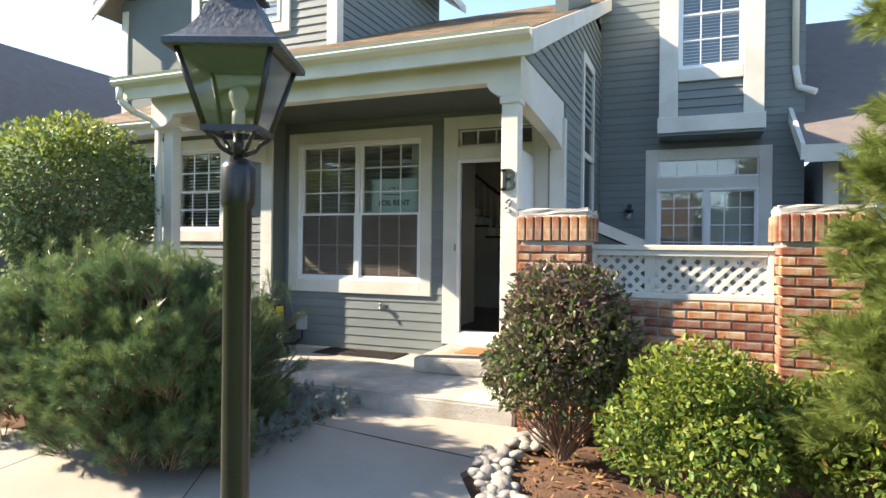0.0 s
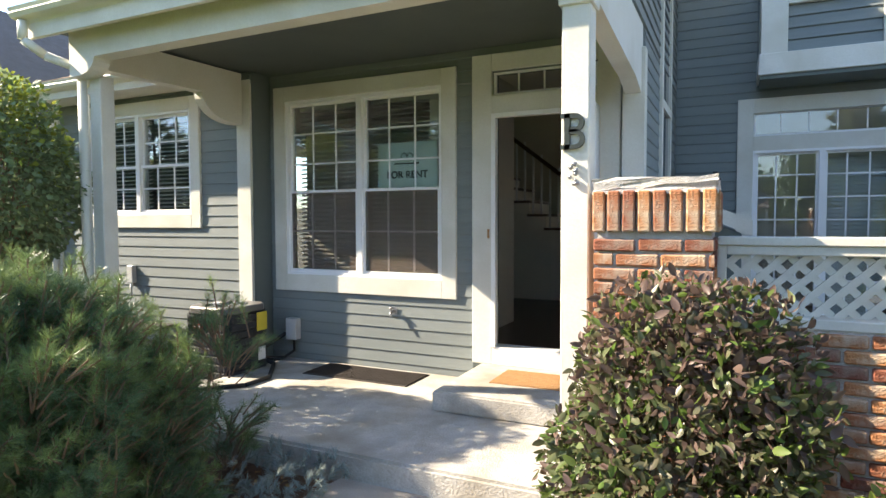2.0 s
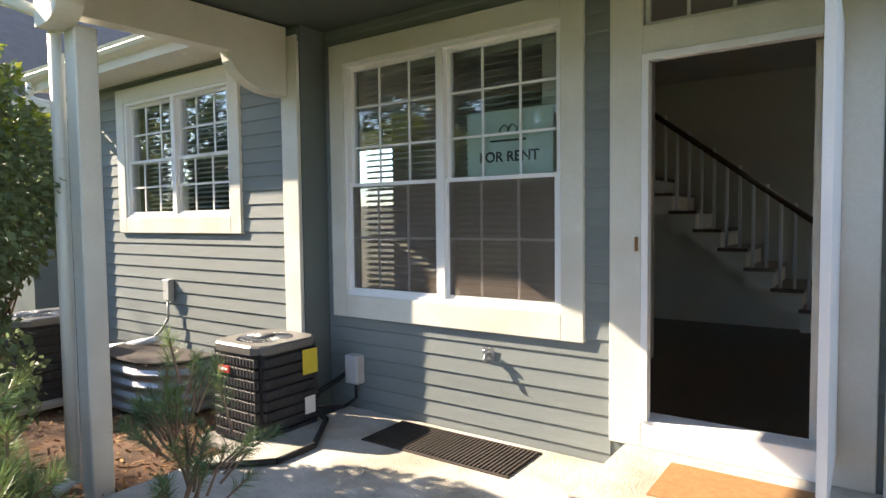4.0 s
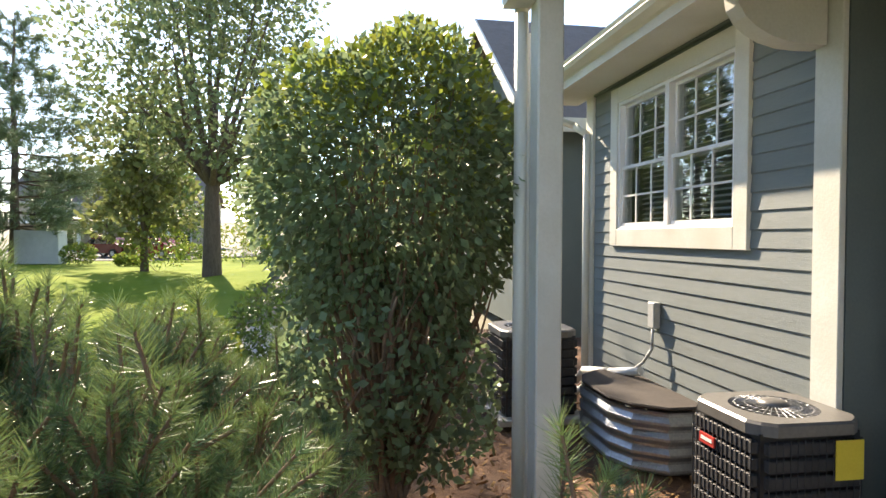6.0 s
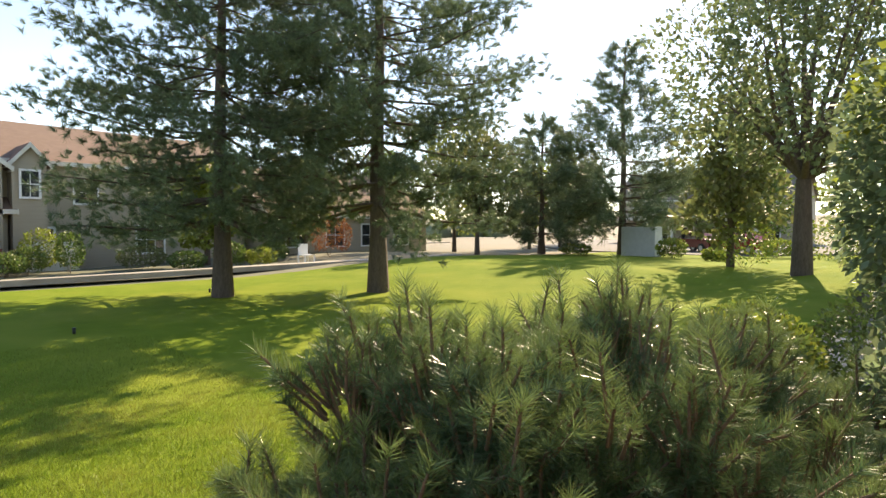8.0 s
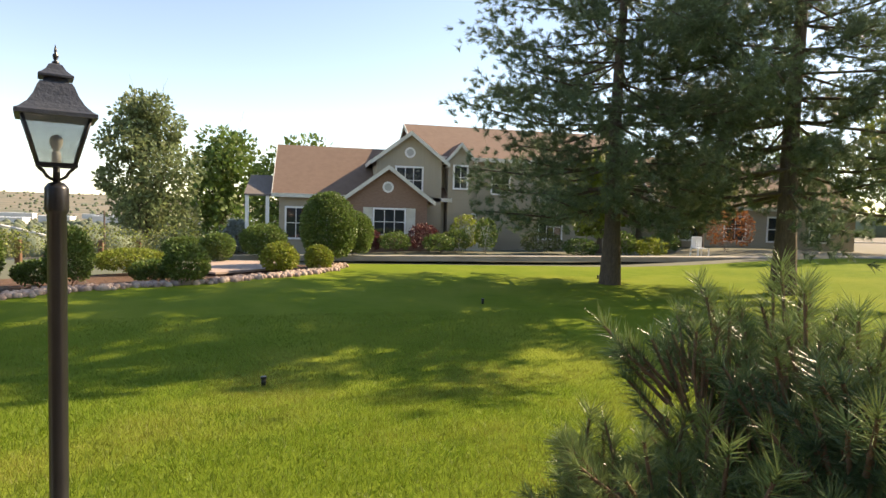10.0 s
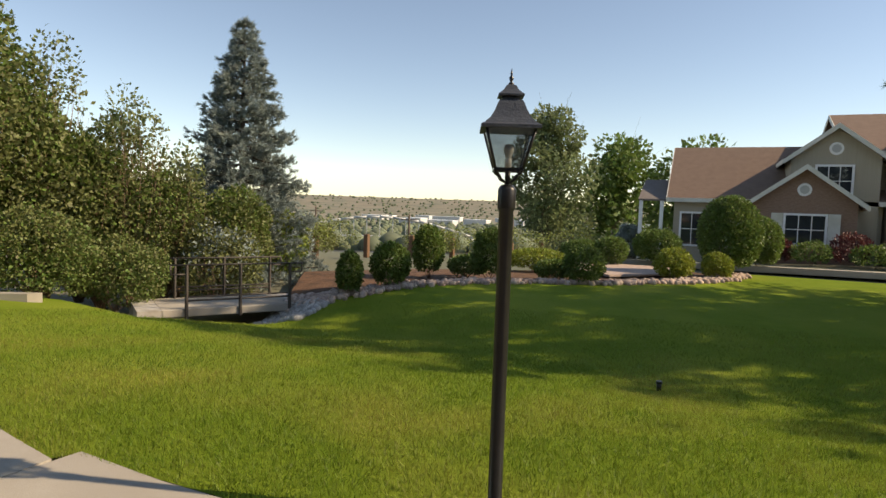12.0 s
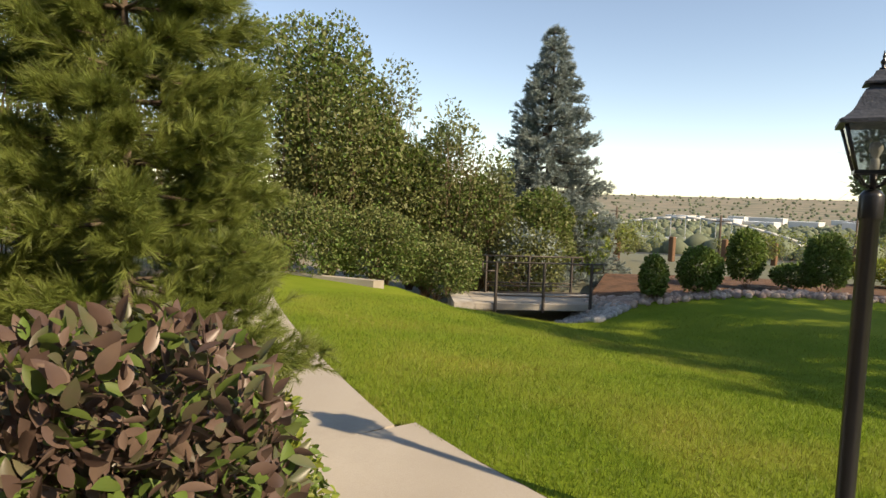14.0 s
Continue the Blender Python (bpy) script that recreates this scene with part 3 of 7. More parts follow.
def window(name, label, x0, x1, z0, z1, y, cols=3, up=3, lo=2, twin=True, screen=True):
    w = struct(name, bmesh.new(), M["vinyl"], label, "window")
    bm = bmesh.new()
    for b in ((x0, x0 + .03, z0, z1), (x1 - .03, x1, z0, z1), (x0 + .03, x1 - .03, z1 - .03, z1), (x0 + .03, x1 - .03, z0, z0 + .03)):
        box(bm, b[0], b[1], y - 0.02, y + 0.10, b[2], b[3])
    xm = (x0 + x1) / 2
    if twin:
        box(bm, xm - 0.03, xm + 0.03, y - 0.022, y + 0.10, z0 + .03, z1 - .03)
    part("window_frame", bm, M["vinyl"], w)
    zm = z0 + (z1 - z0) * 0.475
    for a, b in (((x0 + .03, xm - .03), (xm + .03, x1 - .03)) if twin else ((x0 + .03, x1 - .03),)):
        sash(w, a, b, zm - 0.018, z1 - .03, y + 0.05, cols, up)
        sash(w, a, b, z0 + .03, zm + 0.018, y + 0.02, cols, lo)
        if screen:
            bm = bmesh.new()
            box(bm, a + .01, b - .01, y + 0.002, y + 0.006, z0 + .06, zm - .0)
            sc = part("insect_screen", bm, M["mesh_screen"], w)
    return w


# windows and doors of the house
w1 = window("window_1", "twin white double-hung window with blinds and insect screens", WIN[0], WIN[1], WIN[2], WIN[3], FY)
trim_ring(w1, FY - 0.005, -5.172, -3.098, 0.863, 2.947, 0.145, bottom=0.17)
blind(WIN[0] + .06, (WIN[0] + WIN[1]) / 2 - .04, WIN[2] + .05, WIN[3] - .04, FY + 0.16, "closed white horizontal blind behind the front window")
blind((WIN[0] + WIN[1]) / 2 + .04, WIN[1] - .06, WIN[2] + .05, WIN[3] - .04, FY + 0.16, "closed white horizontal blind behind the front window")
w2 = window("window_2", "twin white window in the wing wall", LW[0], LW[1], LW[2], LW[3], LY, 3, 2, 2, True, False)
trim_ring(w2, LY - 0.005, -7.896, -5.958, 1.508, 2.912, 0.137, bottom=0.15)
for a, b in ((LW[0] + .06, (LW[0] + LW[1]) / 2 - .04), ((LW[0] + LW[1]) / 2 + .04, LW[1] - .06)):
    blind(a, b, LW[2] + .05, LW[3] - .04, LY + 0.2, "closed white blind behind the wing window")
# recessed sliding window with transom
w3 = window("window_3", "wide white sliding window with transom above", SL[0], SL[1], SL[2] - .35 + .35, 2.36, SY, 3, 4, 2, True, False)
trim_ring(w3, SY - 0.005, -0.825, 0.861, 0.25, 2.945, 0.165, bottom=0.16)
bm = bmesh.new()
box(bm, SL[0], SL[1], SY - 0.02, SY + .05, 2.36, 2.52)
part("transom_bar", bm, M["trim"], w3)
sash(w3, SL[0], SL[1], 2.52, SL[3], SY + .03, 5, 1)
blind(0.05, SL[1] - .06, .45, 2.33, SY + .2, "white vertical-looking blind behind the sliding window", 60)
# upper bay
bay = thing("bay_window", (0.04, 8.5, 3.09), "cream framed bay with a grey lapped panel and white window", "bay window")
B0, B1, BY = -0.62, 0.702, 8.38
for nm, b in (("trim_left", (B0, B0 + .25, 3.31, 5.8)), ("trim_right", (B1 - .25, B1, 3.31, 5.8)), ("sill_band", (B0 - .02, B1 + .02, 3.09, 3.31)), ("cross_band", (B0 + .25, B1 - .25, 3.80, 3.97)), ("head_band", (B0 + .25, B1 - .25, 5.55, 5.8))):
    bm = bmesh.new()
    box(bm, b[0], b[1], BY - (.03 if nm == "sill_band" else 0), SY, b[2], b[3])
    soften(bm, 0.006)
    part(nm, bm, M["trim"], bay)
bm = bmesh.new()
box(bm, B0 + .25, B1 - .25, BY + .06, SY, 3.31, 3.80)
panel = part("panel", bm, M["siding_dark"], bay)
for i in range(4):
    bm = bmesh.new()
    prism(bm, [(BY + .06, 3.32 + i * .12), (BY + .06, 3.43 + i * .12), (BY + .055, 3.43 + i * .12), (BY + .04, 3.325 + i * .12)], "x", B0 + .25, B1 - .25)
    part("board", bm, M["siding"], panel)
bm = bmesh.new()
box(bm, B0, B1, BY, SY, 3.05, 3.088)
part("soffit", bm, M["siding_dark"], bay)
w4 = window("window_4", "white double-hung window of the upper bay", B0 + .25, B1 - .25, 3.97, 5.55, BY + .04, 3, 3, 2, False, False)
blind(B0 + .31, B1 - .31, 4.0, 5.5, BY + .22, "white horizontal blind in the bay window")
# door
d1 = struct("door_1", bmesh.new(), M["trim"], "open front doorway with cream frame and transom", "door")
for nm, b in (("trim_left", (-2.941, -2.757, .307, 3.014)), ("trim_right", (-1.85, -1.667, .307, 3.014)), ("trim_top", (-2.757, -1.85, 2.87, 3.014)), ("mullion", (-2.757, -1.85, 2.502, 2.66)), ("threshold", (-2.757, -1.85, .307, .463))):
    bm = bmesh.new()
    box(bm, b[0], b[1], FY - .035, FY + .14, b[2], b[3])
    soften(bm, 0.005)
    part(nm, bm, M["trim"] if nm != "threshold" else M["vinyl"], d1)
sash(d1, -2.757, -1.85, 2.66, 2.87, FY + .04, 4, 1)
bm = bmesh.new()
for b in ((-2.757, -2.72, .463, 2.502), (-1.887, -1.85, .463, 2.502), (-2.72, -1.887, 2.465, 2.502)):
    box(bm, b[0], b[1], FY - .045, FY + .02, b[2], b[3])
part("door_jamb", bm, M["vinyl"], d1)
leaf = tagged(part("storm_door", (lambda bm: (box(bm, -1.86, -1.825, FY - .86, FY - .05, .48, 2.49), bm)[1])(bmesh.new()), M["vinyl"], d1), "open white storm door")
bm = bmesh.new()
box(bm, -2.79, -2.775, FY - .05, FY - .036, 1.42, 1.5)
part("doorbell", bm, M["coir"], d1)
bm = bmesh.new()
box(bm, -1.95, -1.9, FY + .15, FY + 1.02, .32, 2.48)
part("door_leaf", bm, M["room"], d1, "cream front door standing open inward")

# corner boards, pilasters
for nm, b in (("trim_corner", (-5.43, -5.25, LY - .04, LY - .005, -.05, 3.0)), ("trim_corner_wing", (-8.47, -8.3, LY - .035, LY - .005, -.05, 3.1)), ("trim_pilaster", (-1.64, -1.47, FY - .12, FY - .0, .155, 2.9)), ("trim_frieze", (-8.47, -5.25, LY - .03, LY - .002, 2.95, 3.05))):
    bm = bmesh.new()
    box(bm, *b)
    soften(bm, 0.005)
    struct(nm, bm, M["trim"] if nm != "trim_frieze" else M["siding_dark"], "cream painted board", "trim")

# porch posts, beams, brackets
lp = thing("porch_post", (-5.5, 4.40, 0.0), "cream square porch post with a grooved corner", "post", "porch posts")
bm = bmesh.new()
box(bm, -5.565, -5.435, 4.335, 4.465, -.05, 2.75)
soften(bm, 0.008)
part("shaft", bm, M["trim"], lp)
bm = bmesh.new()
box(bm, -5.60, -5.575, 4.30, 4.34, 0.05, 2.60)
part("downspout_strap", bm, M["trim"], lp)
rp = thing("porch_post", (-1.577, 4.25, 0.155), "cream square porch post with house letter", "post", "porch posts")
bm = bmesh.new()
box(bm, -1.65, -1.505, 4.175, 4.32, 0.155, 2.72)
soften(bm, 0.008)
part("shaft", bm, M["trim"], rp)
bm = bmesh.new()
box(bm, -1.655, -1.50, 4.17, 4.325, 0.155, 0.22)
soften(bm, 0.004)
part("base_block", bm, M["trim"], rp)
bm = bmesh.new()
box(bm, -1.665, -1.49, 4.16, 4.335, 2.66, 2.72)
soften(bm, 0.006)
part("collar", bm, M["trim"], rp)


def beam_with_knees(name, p, q, z0, z1, t, knee, label, first=True):
    """A beam from p to q whose underside drops to its ends in a curve."""
    p, q = Vector((*p, 0)), Vector((*q, 0))
    d = (q - p)
    n = Vector((-d.y, d.x, 0)).normalized() * t / 2
    L = d.length
    prof = [(0, z0 - knee), (0.1, z0 - knee)] + [(0.1 + knee * 1.5 * math.sin(a), z0 - knee * math.cos(a)) for a in [math.pi / 2 * i / 6 for i in range(1, 7)]]
    back = [(L - x, z) for x, z in prof[::-1]]
    prof = (prof if first else [(0, z0)]) + back
    prof += [(L, z1), (0, z1)]
    bm = bmesh.new()
    lo = [bm.verts.new(p + d.normalized() * u - n + Vector((0, 0, z))) for u, z in prof]
    hi = [bm.verts.new(p + d.normalized() * u + n + Vector((0, 0, z))) for u, z in prof]
    bm.faces.new(lo)
    bm.faces.new(hi[::-1])
    for i in range(len(prof)):
        j = (i + 1) % len(prof)
        bm.faces.new((lo[i], lo[j], hi[j], hi[i]))
    return struct(name, bm, M["trim"], label, "beam")


beam_with_knees("trim_beam_front", (-5.6, 4.27), (-1.49, 4.25), 2.85, 3.08, 0.14, 0.13, "cream porch beam with curved knees")
beam_with_knees("trim_beam_left", (-5.5, 4.35), (-5.40, 5.80), 2.80, 3.06, 0.12, 0.25, "cream side beam of the porch", False)
bm = bmesh.new()
prism(bm, [(4.32, 2.72), (4.32, 3.08), (FY - .05, 3.08), (FY - .05, 2.55), (FY - .12, 2.55), (5.7, 2.62)], "x", -1.62, -1.5)
struct("trim_beam_right", bm, M["trim"], "cream sloping side beam of the porch", "beam")
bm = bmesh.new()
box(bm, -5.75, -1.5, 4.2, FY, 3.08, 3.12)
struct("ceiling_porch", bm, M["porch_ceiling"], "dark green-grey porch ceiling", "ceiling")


# roofs
def shingles(name, x0, x1, y0, y1, z0, slope, material, label, step=0.14, tab=0.3, skip=None):
    """A roof plane rising along y, with rows of overlapping tabs."""
    bm = bmesh.new()
    prism(bm, [(y0, z0), (y1, z0 + slope * (y1 - y0)), (y1, z0 + slope * (y1 - y0) - .08), (y0, z0 - .08)], "x", x0, x1)
    deck = struct(name, bm, material, label, "roof")
    r = np.random.default_rng(3)
    c = 1 / math.hypot(1, slope)
    n = int((y1 - y0) / c / step)
    vs, fs = [], []
    for i in range(n + 1):
        y = y0 - 0.02 + i * step * c
        x = x0 - r.uniform(0, tab)
        while x < x1:
            w = tab * r.uniform(0.55, 1.1)
            a, b = max(x, x0), min(x + w - 0.006, x1)
            if b - a > 0.03 and not (skip and skip((a + b) / 2, y)):
                ye = y + step * c * 1.15
                h = 0.010 + r.uniform(0, 0.006)
                k = len(vs)
                za, zb = z0 + slope * (y - y0), z0 + slope * (ye - y0)
                vs += [(a, y, za), (b, y, za), (a, y, za + h), (b, y, za + h), (a, ye, zb + .003), (b, ye, zb + .003)]
                fs += [(k, k + 1, k + 3, k + 2), (k + 2, k + 3, k + 5, k + 4)]
            x += w
    me = bpy.data.meshes.new("shingle_tabs")
    me.from_pydata(vs, [], fs)
    me.materials.append(material)
    ob = new("shingle_tabs", me)
    ob.parent = deck
    tagged(ob, kind="stuff")
    return deck


SLOPE = 0.43
shingles("roof_porch", -5.85, -1.38, 4.02, 9.6, 3.20, SLOPE, M["shingle"], "sunlit brown shingle roof over the porch", skip=lambda x, y: x < -4.5 and y > 6.1)
shingles("roof_wing", -8.8, -5.85, 5.42, 9.6, 3.12, SLOPE, M["shingle"], "brown shingle roof of the wing")
bm = bmesh.new()
prism(bm, [(9.6, 5.43), (9.6, 5.35), (14.3, 3.4), (14.3, 3.5)], "x", -8.8, -1.38)
struct("roof_back", bm, M["shingle"], "rear shingle slope", "roof")
# eave boards and gutters
def gutter(name, x0, x1, y, z, label):
    g = thing(name, ((x0 + x1) / 2, y, z), label, "gutter", "gutters")
    bm = bmesh.new()
    prism(bm, [(y, z), (y - .02, z + .015), (y - .09, z + .03), (y - .11, z + .06), (y - .10, z + .075), (y - .115, z + .10), (y - .10, z + .10), (y - .085, z + .075), (y - .08, z + .045), (y - .01, z + .035), (y - .01, z + .10), (y, z + .10)], "x", x0, x1)
    part("channel", bm, M["vinyl_cream"], g)
    return g


for nm, b in (("trim_fascia_porch", (-5.85, -1.38, 4.02, 4.06, 3.0, 3.2)), ("trim_fascia_wing", (-8.8, -5.86, 5.42, 5.46, 2.95, 3.12)), ("trim_soffit_wing", (-8.8, -5.86, 5.46, LY, 2.97, 2.99))):
    bm = bmesh.new()
    box(bm, *b)
    struct(nm, bm, M["trim"], "cream eave board", "trim")
g1 = gutter("gutter", -5.88, -1.36, 4.02, 3.11, "cream gutter along the porch eave")
bm = bmesh.new()
tube(bm, [(-5.80, 3.97, 3.12), (-5.80, 3.97, 2.98), (-5.74, 4.1, 2.88), (-5.60, 4.30, 2.80), (-5.60, 4.30, 2.70), (-5.60, 4.30, 0.08), (-5.62, 4.2, 0.02)], 0.036, 8)
part("downspout", bm, M["vinyl_cream"], g1)
g2 = gutter("gutter", -8.85, -5.9, 5.42, 3.02, "cream gutter along the wing eave")
bm = bmesh.new()
tube(bm, [(-8.7, 5.37, 3.03), (-8.7, 5.37, 2.88), (-8.5, 5.7, 2.7), (-8.38, 5.78, 2.6), (-8.38, 5.78, 0.1), (-8.35, 5.65, 0.03)], 0.036, 8)
part("downspout", bm, M["vinyl_cream"], g2)
# rake board on the side of the porch roof, and the lapped side
bm = bmesh.new()
prism(bm, [(4.02, 3.20), (8.9, 3.20 + SLOPE * 4.88), (8.9, 3.02 + SLOPE * 4.88), (4.02, 3.0)], "x", -1.379, -1.345)
struct("trim_rake", bm, M["trim"], "cream rake board of the porch roof", "trim")
bm = bmesh.new()
prism(bm, [(4.1, 3.08), (4.1, 3.15), (SY, 3.15 + SLOPE * (SY - 4.1) - .1), (SY, 3.08)], "x", -1.56, -1.5)
gab = struct("wall_gable_side", bm, M["siding_dark"], "lapped triangle under the porch rake", "wall")
for i in range(15):
    z = 3.08 + i * SP
    y0 = max(4.12, 4.1 + (z + SP - 3.1) / SLOPE)
    if y0 < SY - .1:
        bm = bmesh.new()
        prism(bm, [(-1.5, z), (-1.5, z + SP), (-1.495, z + SP), (-1.482, z + .005)], "y", y0, SY - .02)
        part("board", bm, M["siding"], gab)
# tall narrow window on the side wall
ws = thing("side_window", (SX, 7.7, 2.6), "tall narrow cream-framed window of the side wall", "window")
for nm, b in (("trim_left", (7.15, 7.27, 1.2, 4.0)), ("trim_right", (7.98, 8.1, 1.2, 4.0)), ("trim_top", (7.27, 7.98, 3.88, 4.0)), ("trim_bottom", (7.27, 7.98, 1.2, 1.32)), ("trim_bar", (7.27, 7.98, 2.65, 2.73))):
    bm = bmesh.new()
    box(bm, SX - .01, SX + .035, b[0], b[1], b[2], b[3])
    part(nm, bm, M["trim"], ws)
bm = bmesh.new()
box(bm, SX + .002, SX + .01, 7.27, 7.98, 1.32, 3.88)
part("pane", bm, M["glass_dark"], ws)
# dormer
dm = thing("dormer", (-5.7, 7.0, 3.9), "blue-grey lapped dormer with cream corner boards", "dormer")
bm = bmesh.new()
box(bm, -6.9, -4.5, 6.12, 9.6, 3.7, 6.3)
part("wall", bm, M["siding_dark"], dm)
for i in range(21):
    bm = bmesh.new()
    z = 3.95 + i * SP
    prism(bm, [(6.12, z), (6.12, z + SP), (6.115, z + SP), (6.10, z + .005)], "x", -6.78, -4.62)
    part("board", bm, M["siding"], dm)
    bm = bmesh.new()
    y0 = 6.2
    y1 = min(9.5, 4.02 + (z + SP - 3.2) / SLOPE)
    prism(bm, [(-4.5, z), (-4.5, z + SP), (-4.495, z + SP), (-4.48, z + .005)], "y", y0, max(y1, 6.5))
    part("board", bm, M["siding"], dm)
for b in ((-6.92, -6.78, 6.09, 6.13), (-4.62, -4.47, 6.09, 6.13), (-4.502, -4.47, 6.13, 6.25)):
    bm = bmesh.new()
    box(bm, b[0], b[1], b[2], b[3], 3.85, 6.3)
    part("corner_board", bm, M["trim"], dm)
bm = bmesh.new()
for s, xa, xb, za, zb in ((1, -7.35, -5.7, 5.75, 6.9), (1, -4.05, -5.7, 5.75, 6.9)):
    prism(bm, [(xa, za), (xa, za + .14), (xb, zb + .14), (xb, zb)], "y", 5.65, 9.8)
part("roof", bm, M["trim"], dm)
wd = window("window_5", "white window of the dormer", -6.35, -5.35, 4.5, 5.7, 6.08, 3, 2, 2, False, False)
trim_ring(wd, 6.10, -6.5, -5.2, 4.35, 5.85, 0.15)
bm = bmesh.new()
cyl(bm, (-7.35, 6.6, 3.5), (-7.35, 6.6, 4.05), 0.045, 0.045, 10)
part("pipe", bm, M["black_metal"], thing("vent_pipe", (-7.35, 6.6, 3.55), "dark vent pipe on the shingle roof", "vent"))


# ---- porch things ----
def writing(name, text, size, at, turn, material, parent, depth=0.002, align="CENTER"):
    cu = bpy.data.curves.new(name, "FONT")
    cu.body, cu.size, cu.extrude, cu.align_x = text, size, depth, align
    cu.offset = size * 0.022
    tmp = bpy.data.objects.new(name, cu)
    me = bpy.data.meshes.new_from_object(tmp)
    bpy.data.objects.remove(tmp)
    me.transform(pose(*at, *turn))
    me.materials.clear()
    me.materials.append(material)
    return part(name, me, material, parent)


letter = thing("house_letter", (-1.577, 4.165, 1.96), "dark slab-serif letter B fixed on the porch post", "letter")
bm = bmesh.new()
# slab-serif B: stem, bowls
for b in ((-1.628, -1.60, 1.935, 2.115), (-1.648, -1.60, 1.935, 1.958), (-1.648, -1.60, 2.092, 2.115)):
    box(bm, b[0], b[1], 4.15, 4.172, b[2], b[3])
for cz, r in ((2.068, 0.047), (1.985, 0.05)):
    ring = [(-math.pi / 2 + math.pi * i / 10) for i in range(11)]
    out = [(-1.575 + r * math.cos(a), cz + r * math.sin(a)) for a in ring]
    inn = [(-1.575 + (r - .024) * math.cos(a), cz + (r - .024) * math.sin(a)) for a in ring]
    for i in range(10):
        prism(bm, [out[i], out[i + 1], inn[i + 1], inn[i]], "y", 4.15, 4.172)
    for s in (1, -1):
        box(bm, -1.605, -1.575, 4.15, 4.172, cz + s * (r - .012) - .012, cz + s * (r - .012) + .012)
part("letter", bm, M["black_paint"], letter)
plaque = thing("wall_ornament", (-1.577, 4.165, 1.80), "small silver metal ornament on the porch post", "ornament")
bm = bmesh.new()
for i in range(7):
    cyl(bm, (-1.585 + 0.018 * math.sin(i * 2.3), 4.165, 1.76 + i * 0.016), (-1.575 + 0.02 * math.cos(i * 1.7), 4.158, 1.765 + i * 0.017), 0.012, 0.008, 8)
part("relief", bm, M["galv"], plaque)

sign = thing("rent_sign", (-3.62, FY + .1, 1.95), "pale green card sign reading FOR RENT behind the window glass", "sign")
bm = bmesh.new()
box(bm, -3.98, -3.345, FY + .085, FY + .09, 1.83, 2.32)
part("card", bm, M["sign"], sign)
writing("headline", "FOR RENT", 0.095, (-3.66, FY + .083, 1.985), (90, 0, 0), M["ink"], sign, 0.001)
writing("website_line", "303-590-1665 / www.", 0.034, (-3.76, FY + .083, 1.875), (90, 0, 0), M["ink"], sign, 0.0005)
bm = bmesh.new()
box(bm, -3.54, -3.37, FY + .082, FY + .085, 1.877, 1.893)
box(bm, -3.80, -3.53, FY + .083, FY + .085, 2.115, 2.128)
part("small_print", bm, M["ink"], sign)
bm = bmesh.new()
for x in (-3.69, -3.63):
    for s in (1, -1):
        cyl(bm, (x, FY + .083, 2.225), (x + s * .04, FY + .083, 2.19), 0.004, 0.004, 6)
        cyl(bm, (x + s * .03, FY + .083, 2.19), (x + s * .03, FY + .083, 2.17), 0.004, 0.004, 6)
part("logo", bm, M["ink"], sign)


def doormat(name, x0, x1, y0, y1, z, material, label, ribs):
    m = thing(name, ((x0 + x1) / 2, (y0 + y1) / 2, z), label, "mat")
    bm = bmesh.new()
    box(bm, x0, x1, y0, y1, z, z + .008)
    part("backing", bm, material, m)
    if ribs:
        bm = bmesh.new()
        x = x0 + .015
        while x < x1 - .01:
            box(bm, x, x + .012, y0 + .02, y1 - .02, z + .008, z + .016)
            x += .028
        part("ribs", bm, material, m)
    return m


doormat("rubber_mat", -4.45, -3.35, 5.58, 6.02, .155, M["mat_rubber"], "dark ribbed rubber mat on the porch slab", True)
doormat("door_mat", -2.55, -1.85, 5.48, 5.92, .307, M["coir"], "brown coir door mat on the step", False)

